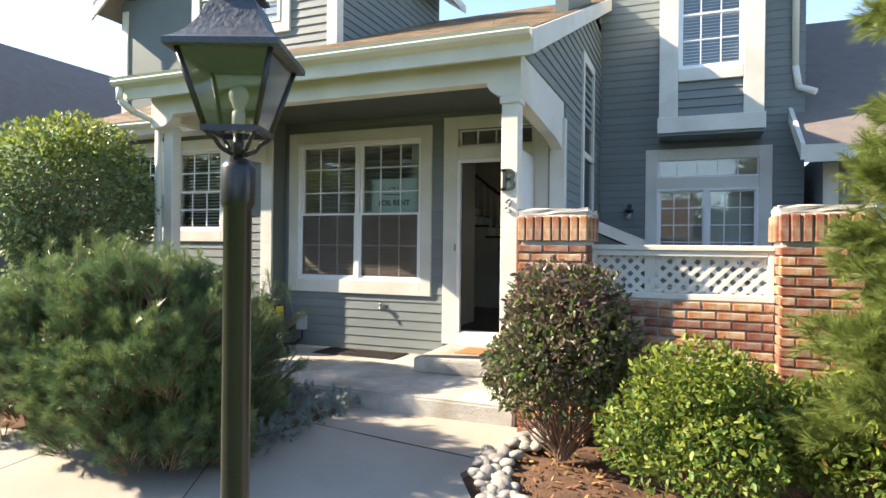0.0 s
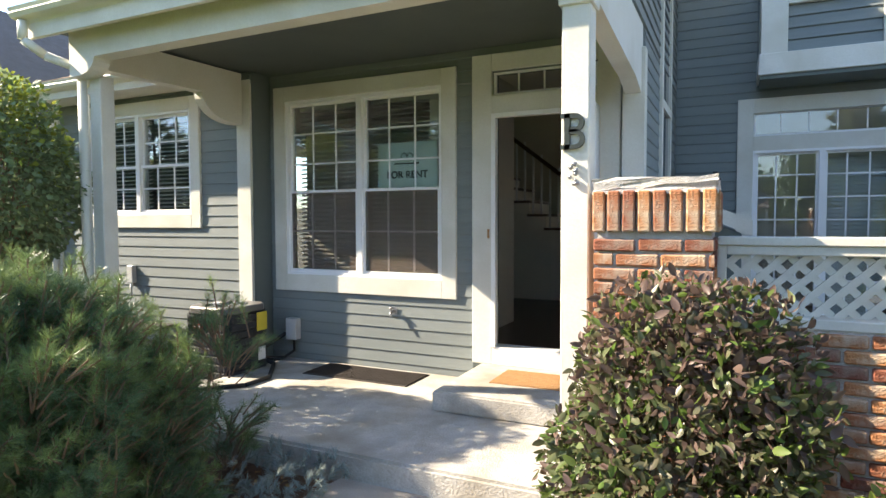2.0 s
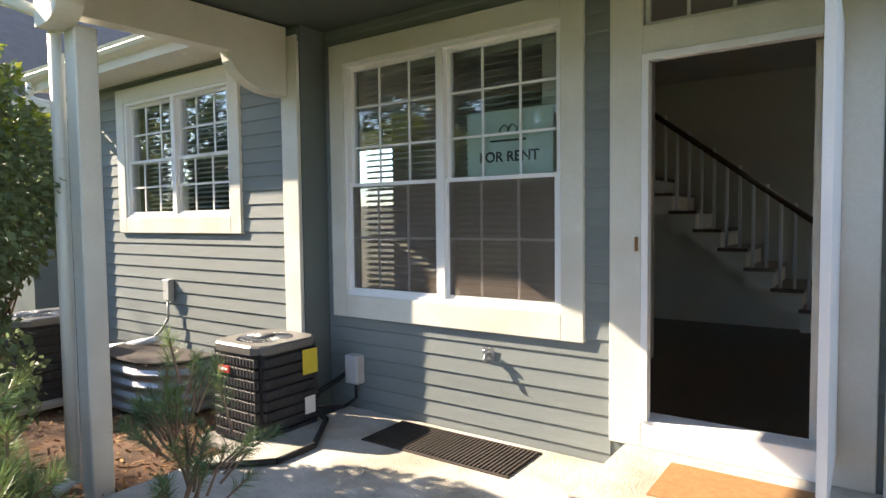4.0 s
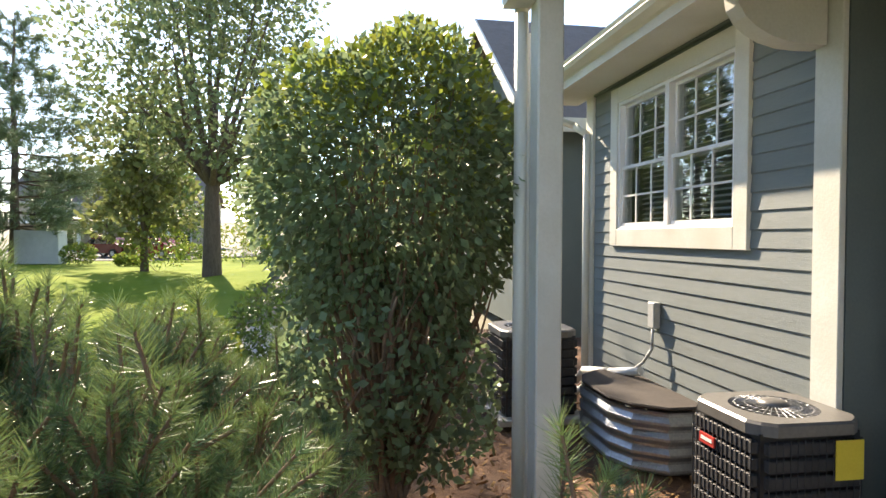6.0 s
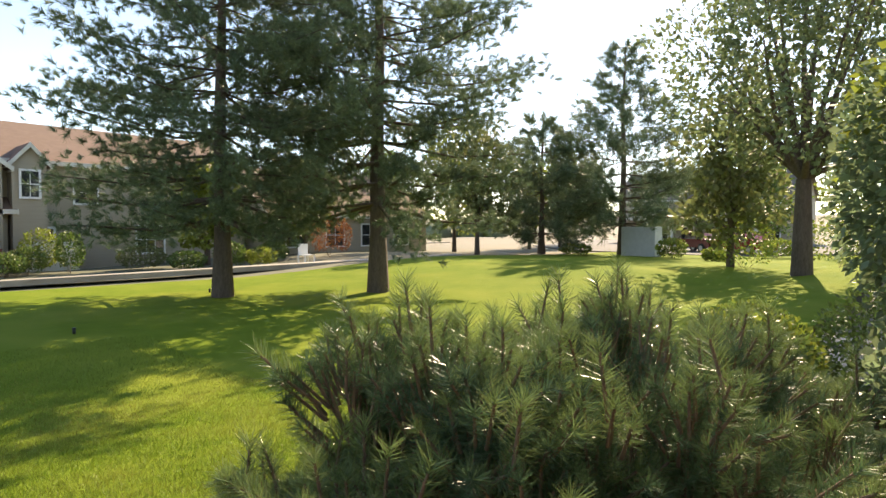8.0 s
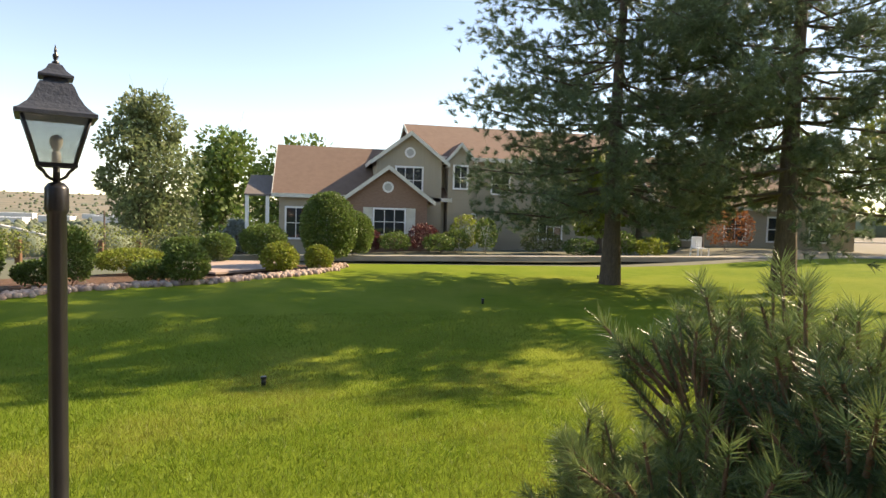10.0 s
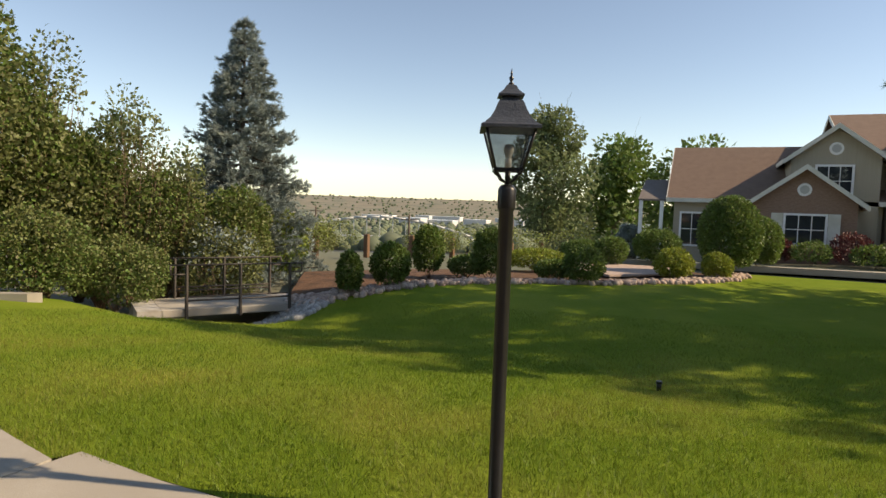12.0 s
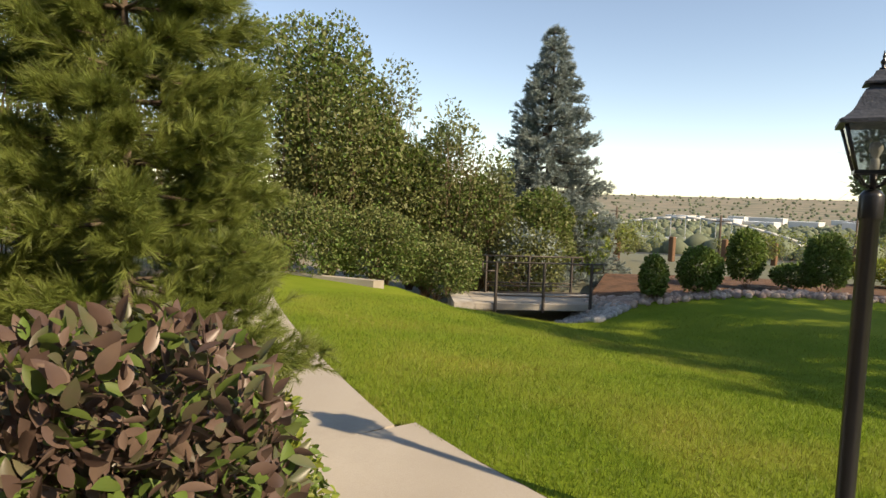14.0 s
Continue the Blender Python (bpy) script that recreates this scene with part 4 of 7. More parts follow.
# outdoor unit of the air conditioner
def ac_unit(at, side, h, label, badge=True):
    r = thing("air_conditioner", at, label, "air conditioner", "outdoor units")
    x, y, z = at
    s = side / 2
    bm = bmesh.new()
    box(bm, x - s - .06, x + s + .06, y - s - .06, y + s + .06, z - .06, z)
    soften(bm, .012)
    part("pad", bm, M["concrete_rough"], r)
    bm = bmesh.new()
    box(bm, x - s + .03, x + s - .03, y - s + .03, y + s - .03, z, z + h - .05)
    part("coil", bm, M["black_metal"], r)
    n = 8
    for i in range(n):
        bm = bmesh.new()
        z0 = z + .02 + i * (h - .09) / n
        zz = z0 + (h - .09) / n - .016
        box(bm, x - s, x + s, y - s, y + s, z0, zz)
        bmesh.ops.bevel(bm, geom=[e for e in bm.edges if abs(e.verts[0].co.z - e.verts[1].co.z) > .01], offset=.05, segments=3, affect="EDGES")
        soften(bm, .006)
        part("louvre_band", bm, M["ac"], r)
    bm = bmesh.new()
    k = 0
    for sx, sy in ((0, -1), (1, 0), (-1, 0)):
        for j in range(14):
            u = -s + .05 + (side - .1) * j / 13
            a = (x + u, y + sy * (s + .002)) if sy else (x + sx * (s + .002), y + u)
            cyl(bm, (*a, z + .03), (*a, z + h - .07), .0025, .0025, 4, False)
    tagged(part("guard_wire", bm, M["ac"], r), kind="stuff")
    bm = bmesh.new()
    seg = 32
    outer = []
    for i in range(seg):
        a = 2 * math.pi * i / seg
        q = 1 / max(abs(math.cos(a)), abs(math.sin(a)))
        q = min(q, 1.22)
        outer.append((x + s * 1.01 * q * math.cos(a), y + s * 1.01 * q * math.sin(a)))
    inner = [(x + s * .72 * math.cos(2 * math.pi * i / seg), y + s * .72 * math.sin(2 * math.pi * i / seg)) for i in range(seg)]
    rows = [[bm.verts.new((*p, z + h - .06)) for p in outer], [bm.verts.new((*p, z + h - .012)) for p in outer], [bm.verts.new(((p[0] - x) * .96 + x, (p[1] - y) * .96 + y, z + h)) for p in outer], [bm.verts.new((*p, z + h)) for p in inner], [bm.verts.new((*p, z + h - .05)) for p in inner]]
    for a, b in zip(rows[:-1], rows[1:]):
        for i in range(seg):
            bm.faces.new((a[i], a[(i + 1) % seg], b[(i + 1) % seg], b[i]))
    part("lid", bm, M["ac_top"], r)
    bm = bmesh.new()
    for i in range(36):
        a = 2 * math.pi * i / 36
        cyl(bm, (x + .05 * math.cos(a), y + .05 * math.sin(a), z + h + .012), (x + s * .74 * math.cos(a), y + s * .74 * math.sin(a), z + h - .002), .0022, .0022, 4, False)
    for q in (.1, .25, .45, .62):
        pts = [(x + s * q * math.cos(2 * math.pi * i / 24), y + s * q * math.sin(2 * math.pi * i / 24), z + h + .012 - q * .018) for i in range(25)]
        tube(bm, pts, .0025, 4)
    part("fan_guard", bm, M["galv"], r)
    bm = bmesh.new()
    lathe(bm, [(.07, 0), (.075, .015), (.05, .03), (.01, .033)], 16, (x, y, z + h + .0))
    part("motor_cap", bm, M["ac_top"], r)
    if badge:
        bm = bmesh.new()
        box(bm, x - s * .55, x - s * .12, y - s - .012, y - s - .001, z + h * .70, z + h * .77)
        bd = part("badge", bm, M["red_label"], r, "small red and white maker badge")
        bm = bmesh.new()
        box(bm, x - s * .50, x - s * .17, y - s - .014, y - s - .012, z + h * .725, z + h * .75)
        part("badge_bar", bm, M["white_label"], bd)
        bm = bmesh.new()
        box(bm, x + s + .001, x + s + .006, y + s * .35, y + s * .85, z + h * .62, z + h * .88)
        part("energy_label", bm, M["yellow"], r, "yellow energy label")
        bm = bmesh.new()
        box(bm, x + s + .001, x + s + .005, y + s * .4, y + s * .75, z + h * .2, z + h * .38)
        part("data_label", bm, M["white_label"], r, "white data label")
    return r


ac_unit((-5.25, 5.46, .10), .55, .68, "dark grey louvred air conditioner unit with yellow label")
ac_unit((-7.83, 5.05, .08), .66, .72, "dark air conditioner unit on a concrete pad", False)

# wall box, pipes, tap
ub = thing("disconnect_box", (-4.93, FY, .45), "grey electrical disconnect box with conduit on the wall", "utility box")
bm = bmesh.new()
box(bm, -5.0, -4.87, FY - .10, FY - .01, .36, .58)
soften(bm, .008)
part("case", bm, M["grey_box"], ub)
bm = bmesh.new()
tube(bm, [(-4.93, FY - .05, .37), (-4.93, FY - .05, .24), (-5.0, FY - .12, .18), (-5.15, FY - .3, .2)], .012, 8)
part("conduit", bm, M["copper"], ub)
ln = thing("refrigerant_line", (-4.9, 5.9, .2), "black insulated pipe between wall and air conditioner", "pipe")
bm = bmesh.new()
tube(bm, [(-5.08, FY - .01, .40), (-5.1, FY - .1, .36), (-5.14, 5.85, .30), (-5.1, 5.75, .22), (-4.9, 5.7, .18), (-4.6, 5.3, .175), (-4.6, 5.0, .175), (-4.9, 4.7, .175)], .02, 8)
part("hose", bm, M["copper"], ln)
tp = thing("hose_tap", (-3.76, FY, .72), "small metal garden tap on the wall", "tap")
bm = bmesh.new()
cyl(bm, (-3.76, FY, .72), (-3.76, FY - .07, .72), .014, .012, 10)
cyl(bm, (-3.76, FY - .06, .72), (-3.76, FY - .085, .67), .013, .011, 10)
box(bm, -3.80, -3.72, FY - .022, FY - .018, .68, .76)
part("spout", bm, M["galv"], tp)
bm = bmesh.new()
lathe(bm, [(.022, 0), (.024, .006), (.01, .012)], 12, (-3.76, FY - .06, .745))
part("tap_wheel", bm, M["galv"], tp)

# corrugated window well with cover
ww = thing("window_well", (-6.95, 5.55, 0.0), "corrugated galvanised window well with a dark cover", "window well")
prof = []
for i in range(17):
    prof.append((0.0 if i % 4 < 2 else -0.02, i * .025))
bm = bmesh.new()
path = [(-7.55, LY - .02), (-7.55, 5.55), (-7.40, 5.36), (-7.2, 5.28), (-6.7, 5.28), (-6.5, 5.36), (-6.35, 5.55), (-6.35, LY - .02)]
rows = []
for i in range(25):
    z = i * .0175
    off = .015 * math.sin(i * 2 * math.pi / 6)
    rows.append([bm.verts.new((px + off * (1 if px > -6.95 else -1) * (abs(px + 6.95) > .3), py - off * (py < 5.5), z)) for px, py in path])
for a, b in zip(rows[:-1], rows[1:]):
    for i in range(len(path) - 1):
        bm.faces.new((a[i], a[i + 1], b[i + 1], b[i]))
part("well_wall", bm, M["galv"], ww)
bm = bmesh.new()
prism(bm, [(px, py) for px, py in path], "z", .43, .455)
soften(bm, .01)
part("cover", bm, M["mat_rubber"], ww, "dark mesh cover")

# meter box and hoses at the wing wall
mb = thing("cable_box", (-7.05, LY, 1.0), "small grey cable box with drooping cable on the wing wall", "utility box")
bm = bmesh.new()
box(bm, -7.1, -7.0, LY - .07, LY - .01, .88, 1.08)
soften(bm, .008)
part("case", bm, M["grey_box"], mb)
bm = bmesh.new()
tube(bm, [(-7.05, LY - .05, .88), (-7.02, LY - .07, .72), (-7.1, LY - .1, .6), (-7.25, LY - .12, .5), (-7.5, LY - .1, .42)], .012, 6)
part("cable", bm, M["grey_box"], mb)
dp = thing("drain_pipe", (-7.6, 5.6, .3), "white plastic drain pipe beside the window well", "pipe")
bm = bmesh.new()
tube(bm, [(-7.15, 5.75, .52), (-7.5, 5.65, .44), (-7.95, 5.6, .36), (-8.2, 5.62, .2)], .035, 10)
part("pipe", bm, M["vinyl"], dp)

# small wall lamp
wlp = thing("wall_lamp", (-1.05, SY - .08, 2.0), "small black wall lantern beside the sliding window", "lamp")
bm = bmesh.new()
box(bm, -1.08, -1.02, SY - .03, SY - .018, 1.98, 2.14)
part("bracket", bm, M["black_metal"], wlp)
bm = bmesh.new()
lathe(bm, [(.045, 0), (.05, .01), (.055, .13)], 12, (-1.05, SY - .1, 1.9))
part("globe", bm, M["lamp_glass"], wlp)
bm = bmesh.new()
lathe(bm, [(.07, 0), (.06, .03), (.02, .06), (.008, .08)], 12, (-1.05, SY - .1, 2.03))
part("cap", bm, M["black_metal"], wlp)
# low bulkhead with sloping cap in the patio
bk = thing("patio_bulkhead", (-1.2, 7.2, 0), "low grey bulkhead with sloping cream cap beside the house", "bulkhead")
bm = bmesh.new()
prism(bm, [(-1.48, -.05), (-1.48, 1.75), (-.78, 1.45), (-.78, -.05)], "y", 6.9, 7.3)
part("body", bm, M["siding_dark"], bk)
bm = bmesh.new()
prism(bm, [(-1.48, 1.77), (-1.48, 1.90), (-.70, 1.57), (-.70, 1.44)], "y", 6.84, 7.36)
part("cap", bm, M["trim"], bk)
bm = bmesh.new()
box(bm, SX, 3.5, 4.6, SY, -.12, .05)
struct("patio_slab", bm, M["concrete"], "concrete patio behind the brick wall", "patio")


# ---- lamp post ----
LS = 0.9
LX, LYY = -1.335, 0.635
lz = gz(LX, LYY)
lampp = thing("lamp_post", (LX, LYY, lz), "black lantern lamp post standing at the lawn edge", "street lamp")
bm = bmesh.new()
lathe(bm, [(.055, -.05), (.055, .05), (.038, .07), (.038, 1.68), (.045, 1.69), (.047, 1.70), (.047, 1.79), (.043, 1.80), (.03, 1.815), (.012, 1.82)], 28, (LX, LYY, lz - .02))
part("pole", bm, M["black_metal"], lampp)
Z0 = lz + 1.80
TURN_L = Matrix.Translation((LX, LYY, Z0)) @ Matrix.Scale(LS, 4) @ pose(0, 0, -Z0, 0, 0, 22)
bm = bmesh.new()
cyl(bm, (0, 0, Z0), (0, 0, Z0 + .075), .016, .016, 12)
bm.transform(TURN_L)
part("neck", bm, M["black_metal"], lampp)
for i in range(4):
    bm = bmesh.new()
    a = math.pi / 4 + i * math.pi / 2
    pts = [(r * math.cos(a), r * math.sin(a), Z0 + h) for r, h in ((.02, .01), (.055, .025), (.075, .05), (.10, .065), (.105, .085))]
    tube(bm, pts, .007, 8)
    bm.transform(TURN_L)
    part("scroll_bracket", bm, M["black_metal"], lampp)
Zb, Zt, hb, ht = Z0 + .08, Z0 + .30, .075, .135
bm = bmesh.new()
for s in range(4):
    a = math.pi / 4 + s * math.pi / 2
    r2 = math.sqrt(2)
    cyl(bm, (hb * r2 * math.cos(a), hb * r2 * math.sin(a), Zb), (ht * r2 * math.cos(a), ht * r2 * math.sin(a), Zt), .009, .009, 6)
box(bm, -hb - .01, hb + .01, -hb - .01, -hb + .005, Zb - .01, Zb + .008)
box(bm, -hb - .01, hb + .01, hb - .005, hb + .01, Zb - .01, Zb + .008)
box(bm, -hb - .01, -hb + .005, -hb, hb, Zb - .01, Zb + .008)
box(bm, hb - .005, hb + .01, -hb, hb, Zb - .01, Zb + .008)
bm.transform(TURN_L)
cage = part("cage", bm, M["black_metal"], lampp)
for s in range(4):
    bm = bmesh.new()
    q = [(-hb, -hb, Zb), (hb, -hb, Zb), (ht, -ht, Zt), (-ht, -ht, Zt)]
    vs = [bm.verts.new(p) for p in q] + [bm.verts.new((p[0] * .98, p[1] * .98, p[2])) for p in q]
    bm.faces.new(vs[:4])
    bm.faces.new(vs[4:][::-1])
    for i in range(4):
        bm.faces.new((vs[i], vs[(i + 1) % 4], vs[4 + (i + 1) % 4], vs[4 + i]))
    bm.transform(TURN_L @ pose(0, 0, 0, 0, 0, 90 * s))
    part("pane", bm, M["lamp_glass"], cage)
bm = bmesh.new()
prof = [(.165, 0), (.165, .018), (.145, .03), (.115, .06), (.092, .10), (.075, .145), (.065, .165), (.04, .17)]
rows = []
for h, z in prof:
    rows.append([bm.verts.new((h * sx, h * sy, Zt + z)) for sx, sy in ((-1, -1), (1, -1), (1, 1), (-1, 1))])
bm.faces.new(rows[0][::-1])
bm.faces.new(rows[-1])
for a, b in zip(rows[:-1], rows[1:]):
    for i in range(4):
        bm.faces.new((a[i], a[(i + 1) % 4], b[(i + 1) % 4], b[i]))
bm.transform(TURN_L)
lr = part("roof", bm, M["lamp_roof"], lampp, "weathered grey flared roof")
bm = bmesh.new()
rows = []
for h, z in ((.052, .16), (.048, .185), (.072, .19), (.072, .199), (.058, .21), (.040, .228), (.028, .252), (.012, .26)):
    rows.append([bm.verts.new((h * sx, h * sy, Zt + z)) for sx, sy in ((-1, -1), (1, -1), (1, 1), (-1, 1))])
bm.faces.new(rows[0][::-1])
bm.faces.new(rows[-1])
for a, b in zip(rows[:-1], rows[1:]):
    for i in range(4):
        bm.faces.new((a[i], a[(i + 1) % 4], b[(i + 1) % 4], b[i]))
bm.transform(TURN_L)
part("cap", bm, M["lamp_roof"], lr)
bm = bmesh.new()
lathe(bm, [(.010, 0), (.016, .006), (.016, .012), (.007, .02), (.012, .035), (.013, .045), (.005, .055), (.007, .066), (.001, .095)], 16, (0, 0, Zt + .255))
bm.transform(TURN_L)
part("finial", bm, M["black_metal"], lr)
bm = bmesh.new()
lathe(bm, [(.02, 0), (.02, .06), (.014, .065)], 12, (0, 0, Zb))
bm.transform(TURN_L)
part("socket", bm, M["vinyl"], cage)
bm = bmesh.new()
lathe(bm, [(.013, 0), (.015, .012), (.028, .04), (.03, .055), (.024, .075), (.008, .085)], 16, (0, 0, Zb + .06))
bm.transform(TURN_L)
part("bulb", bm, M["bulb"], cage)


# ---- plants by the porch ----
def needles_on(root, rng, tips, dirs, material, size, n=60, spread=1.15, width=0.016, name="needles", seed=1, stem=0.55):
    ts = [tuft(n, spread, width, seed + i, 1.0, 0.35, stem) for i in range(3)]
    which = rng.integers(0, 3, len(tips))
    m = frames_at(tips, dirs, size, rng)
    for i, (v, f) in enumerate(ts):
        if (which == i).any():
            tagged(part(name, cloud(name, v, f, m[which == i], material), None, root), kind="stuff")


def candle(n, seed, length=0.46, width=0.0078):
    """An upright shoot: needles along the axis that close up towards the tip."""
    r = np.random.default_rng(seed)
    vs, fs = [], []
    for i in range(n):
        a, h = r.uniform(0, 6.283), 0.05 + 0.80 * r.uniform(0, 1) ** 0.8
        tilt = (1.28 - 0.62 * h) * r.uniform(0.7, 1.15)
        d = np.array([math.cos(a) * math.sin(tilt), math.sin(a) * math.sin(tilt), math.cos(tilt)]) * length * r.uniform(0.8, 1.1)
        side = np.cross(d, r.normal(size=3))
        side = side / (np.linalg.norm(side) + 1e-9) * width
        b = np.array([0, 0, h])
        k = len(vs)
        vs += [tuple(b - side), tuple(b + side), tuple(b + d * 0.6 + side * 0.8), tuple(b + d)]
        fs += [(k, k + 1, k + 2), (k, k + 2, k + 3)]
    return vs, fs


def mugo(name, at, lobes, label, seed, inside, size=0.122, per=34):
    """A mugo pine: upright clumps of candle-like shoots on brown stems."""
    rng = np.random.default_rng(seed)
    root = thing(name, at, label, "shrub")
    ps, us, hs, ss = [], [], [], []
    for lx, ly, rx, ry, rz, clumps in lobes:
        c = np.array([lx, ly, rz * 0.36])
        q, d = blob_points(clumps, rng, c, (rx, ry, rz * 0.64), 0.86, 16, 0.22, -0.5, 0.7)
        for a, b in zip(q, d):
            tall, wide = rng.uniform(0.11, 0.19), rng.uniform(0.09, 0.135)
            axis = b * np.array([0.5, 0.5, 0.15]) + np.array([0, 0, 0.8])
            axis /= np.linalg.norm(axis)
            t = rng.uniform(-1, 0.6, per)
            r = wide * np.sqrt(rng.uniform(0.02, 1, per))
            w = rng.uniform(0, 6.283, per)
            off = np.c_[np.cos(w) * r, np.sin(w) * r, -0.5 * r]
            ps.append(a + axis * (t * tall)[:, None] + off)
            us.append(axis * 0.9 + off / wide * 0.5 + rng.normal(size=(per, 3)) * 0.08)
            hs.append(t + rng.normal(size=per) * 0.2)
            ss.append(size * rng.uniform(0.75, 1.15, per))
            if b[2] > 0.3 and rng.uniform() < 0.6:
                ps.append(a[None] + axis[None] * tall * 0.8)
                us.append((np.array([0, 0, 1.0]) + rng.normal(size=3) * 0.1)[None])
                hs.append(np.array([1.0]))
                ss.append(np.array([size * rng.uniform(1.1, 1.35)]))
    p, up, hgt, sz = np.concatenate(ps), np.concatenate(us), np.concatenate(hs), np.concatenate(ss)
    k = inside(p) & (p[:, 2] > 0.02)
    p, up, hgt, sz = p[k], up[k] / np.linalg.norm(up[k], axis=1)[:, None], hgt[k], sz[k]
    # upper shoots get the lighter needles, so sunlit tips are painted over dark gaps
    top = hgt > 0.25
    for nm, pick, ma, sd in (("needles", ~top, "needle_mugo", seed), ("young_needles", top, "needle_tip", seed + 9)):
        kinds = rng.integers(0, 3, pick.sum())
        m = frames_at(p[pick], up[pick], sz[pick], rng)
        for i in range(3):
            if (kinds == i).any():
                tagged(part(nm, cloud(nm, *candle(104, sd + i), m[kinds == i], M[ma]), None, root), kind="stuff")
    bm = bmesh.new()
    for a, b, w in zip(p, up, sz):
        cyl(bm, a - b * w * 0.45, a + b * w * 0.7, 0.0055, 0.004, 5, False)
    tagged(part("shootwork", bm, M["twig"], root), kind="stuff")
    return root


def free_of_walk(p):
    edge = -3.16 + 0.34 * sstep(2.9, 2.4, p[:, 1]) * sstep(1.4, 1.15, p[:, 2])
    north = 3.24 + 0.12 * (-2.9 - p[:, 0])
    return (p[:, 0] < edge) & (p[:, 2] < 1.46) & (p[:, 1] < north) & (p[:, 1] > 1.85) & (p[:, 2] < 1.35 + 1.2 * (north - p[:, 1]))


mugo("mugo_pine", (-4.15, 2.70, 0.0), [(-4.2, 2.68, 1.42, 0.84, 1.34, 190), (-3.56, 2.42, 0.56, 0.52, 1.44, 84), (-3.6, 2.95, 0.52, 0.38, 1.05, 36)], "large dense mugo pine shrub beside the walk", 11, free_of_walk)
mugo("mugo_pine", (-3.68, 3.86, 0.0), [(-3.72, 3.88, 0.13, 0.13, 1.10, 8)], "small upright mugo pine shrub by the porch edge", 23, lambda p: p[:, 0] < -2.9, 0.13, 16)
rng = np.random.default_rng(31)
jp = thing("creeping_juniper", (-3.05, 3.95, 0.0), "low blue-green creeping juniper at the walk edge", "shrub")
q = np.c_[rng.uniform(-3.5, -2.9, 260), rng.uniform(2.7, 4.1, 260), rng.uniform(0.0, 0.16, 260)]
needles_on(jp, rng, q, rng.normal(size=q.shape) + np.array([0.4, 0, 0.5]), M["needle_blue"], 0.09, 40, 0.9, 0.03, "sprays", 5)

# tall lilac
lil_at = (-6.2, 3.7, 0.0)
rng = np.random.default_rng(41)
lil = thing("lilac_bush", lil_at, "tall lilac bush with bare lower stems and dense crown", "bush")
p, d = blob_points(19000, rng, (-6.2, 3.7, 1.95), (0.90, 0.90, 0.95), 0.40, 30, 0.26, -0.9, 0.75)
m = frames_at(p, d + rng.normal(size=d.shape) * 0.6 - np.array([0, 0, 0.3]), 0.055 * rng.uniform(0.6, 1.3, len(p)), rng)
# sun on the crown is coloured in: most upward-facing leaves turn lime
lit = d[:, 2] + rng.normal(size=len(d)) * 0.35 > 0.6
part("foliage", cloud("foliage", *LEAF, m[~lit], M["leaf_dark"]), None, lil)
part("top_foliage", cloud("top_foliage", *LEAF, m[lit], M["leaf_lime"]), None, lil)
p2, d2 = blob_points(4200, rng, (-6.15, 3.7, 0.85), (0.66, 0.70, 0.85), 0.55, 9, 0.3)
part("lower_foliage", cloud("lower_foliage", *LEAF, frames_at(p2, rng.normal(size=p2.shape) - np.array([0, 0, 0.3]), 0.07 * rng.uniform(0.6, 1.2, len(p2)), rng), M["leaf_dark"]), None, lil)
tips = p[rng.integers(0, len(p), 120)] * 0.85 + np.array([-6.2, 3.7, 1.9]) * 0.15
branches("stemwork", rng, lil_at, tips, 0.017, M["twig"], lil)

# purple-leaved shrub and yellow-green shrubs in the bed
def oval_leaf(width=0.23, rows=6, curl=0.12):
    """A pointed oval leaf with a raised fold and a curved tip."""
    vs, fs = [(0, 0, 0)], []
    for i in range(1, rows):
        t = i / rows
        w = width * math.sin(math.pi * t ** 0.85) ** 0.8
        y = -curl * t * t
        vs += [(-w, y + w * 0.35, t), (0, y, t), (w, y + w * 0.35, t)]
    vs.append((0, -curl, 1.0))
    fs += [(0, 2, 1), (0, 3, 2)]
    for i in range(rows - 2):
        a = 1 + i * 3
        fs += [(a, a + 1, a + 4), (a, a + 4, a + 3), (a + 1, a + 2, a + 5), (a + 1, a + 5, a + 4)]
    a, e = 1 + (rows - 2) * 3, len(vs) - 1
    fs += [(a, a + 1, e), (a + 1, a + 2, e)]
    return vs, fs


FOLD = oval_leaf()


def leafy(name, at, c, radii, n, leaf, mats, label, seed, stems=40, keep=None, low=-0.8, lump=0.25, shell=0.5, category="bush", group="", template=FOLD, r=0.008, droop=0.1):
    """A bush of single folded leaves in two or three colours."""
    rng = np.random.default_rng(seed)
    root = thing(name, at, label, category, group)
    p, d = blob_points(n, rng, c, radii, shell, 14, lump, low)
    p[:, 2] = np.maximum(p[:, 2], at[2] + 0.03)
    if keep:
        k = keep(p)
        p, d = p[k], d[k]
    m = frames_at(p, d * 0.45 + rng.normal(size=d.shape) * 0.6 + np.array([0, 0, droop]), leaf * rng.uniform(0.55, 1.25, len(p)), rng)
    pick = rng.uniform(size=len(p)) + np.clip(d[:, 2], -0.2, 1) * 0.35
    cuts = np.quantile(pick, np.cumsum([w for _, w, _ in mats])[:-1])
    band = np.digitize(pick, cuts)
    for i, (ma, _, nm) in enumerate(mats):
        if (band == i).any():
            part(nm, cloud(nm, *template, m[band == i], ma), None, root)
    if stems:
        tips = p[rng.integers(0, len(p), stems)]
        branches("stemwork", rng, at, tips, r, M["twig"], root, 0.1)
    return root


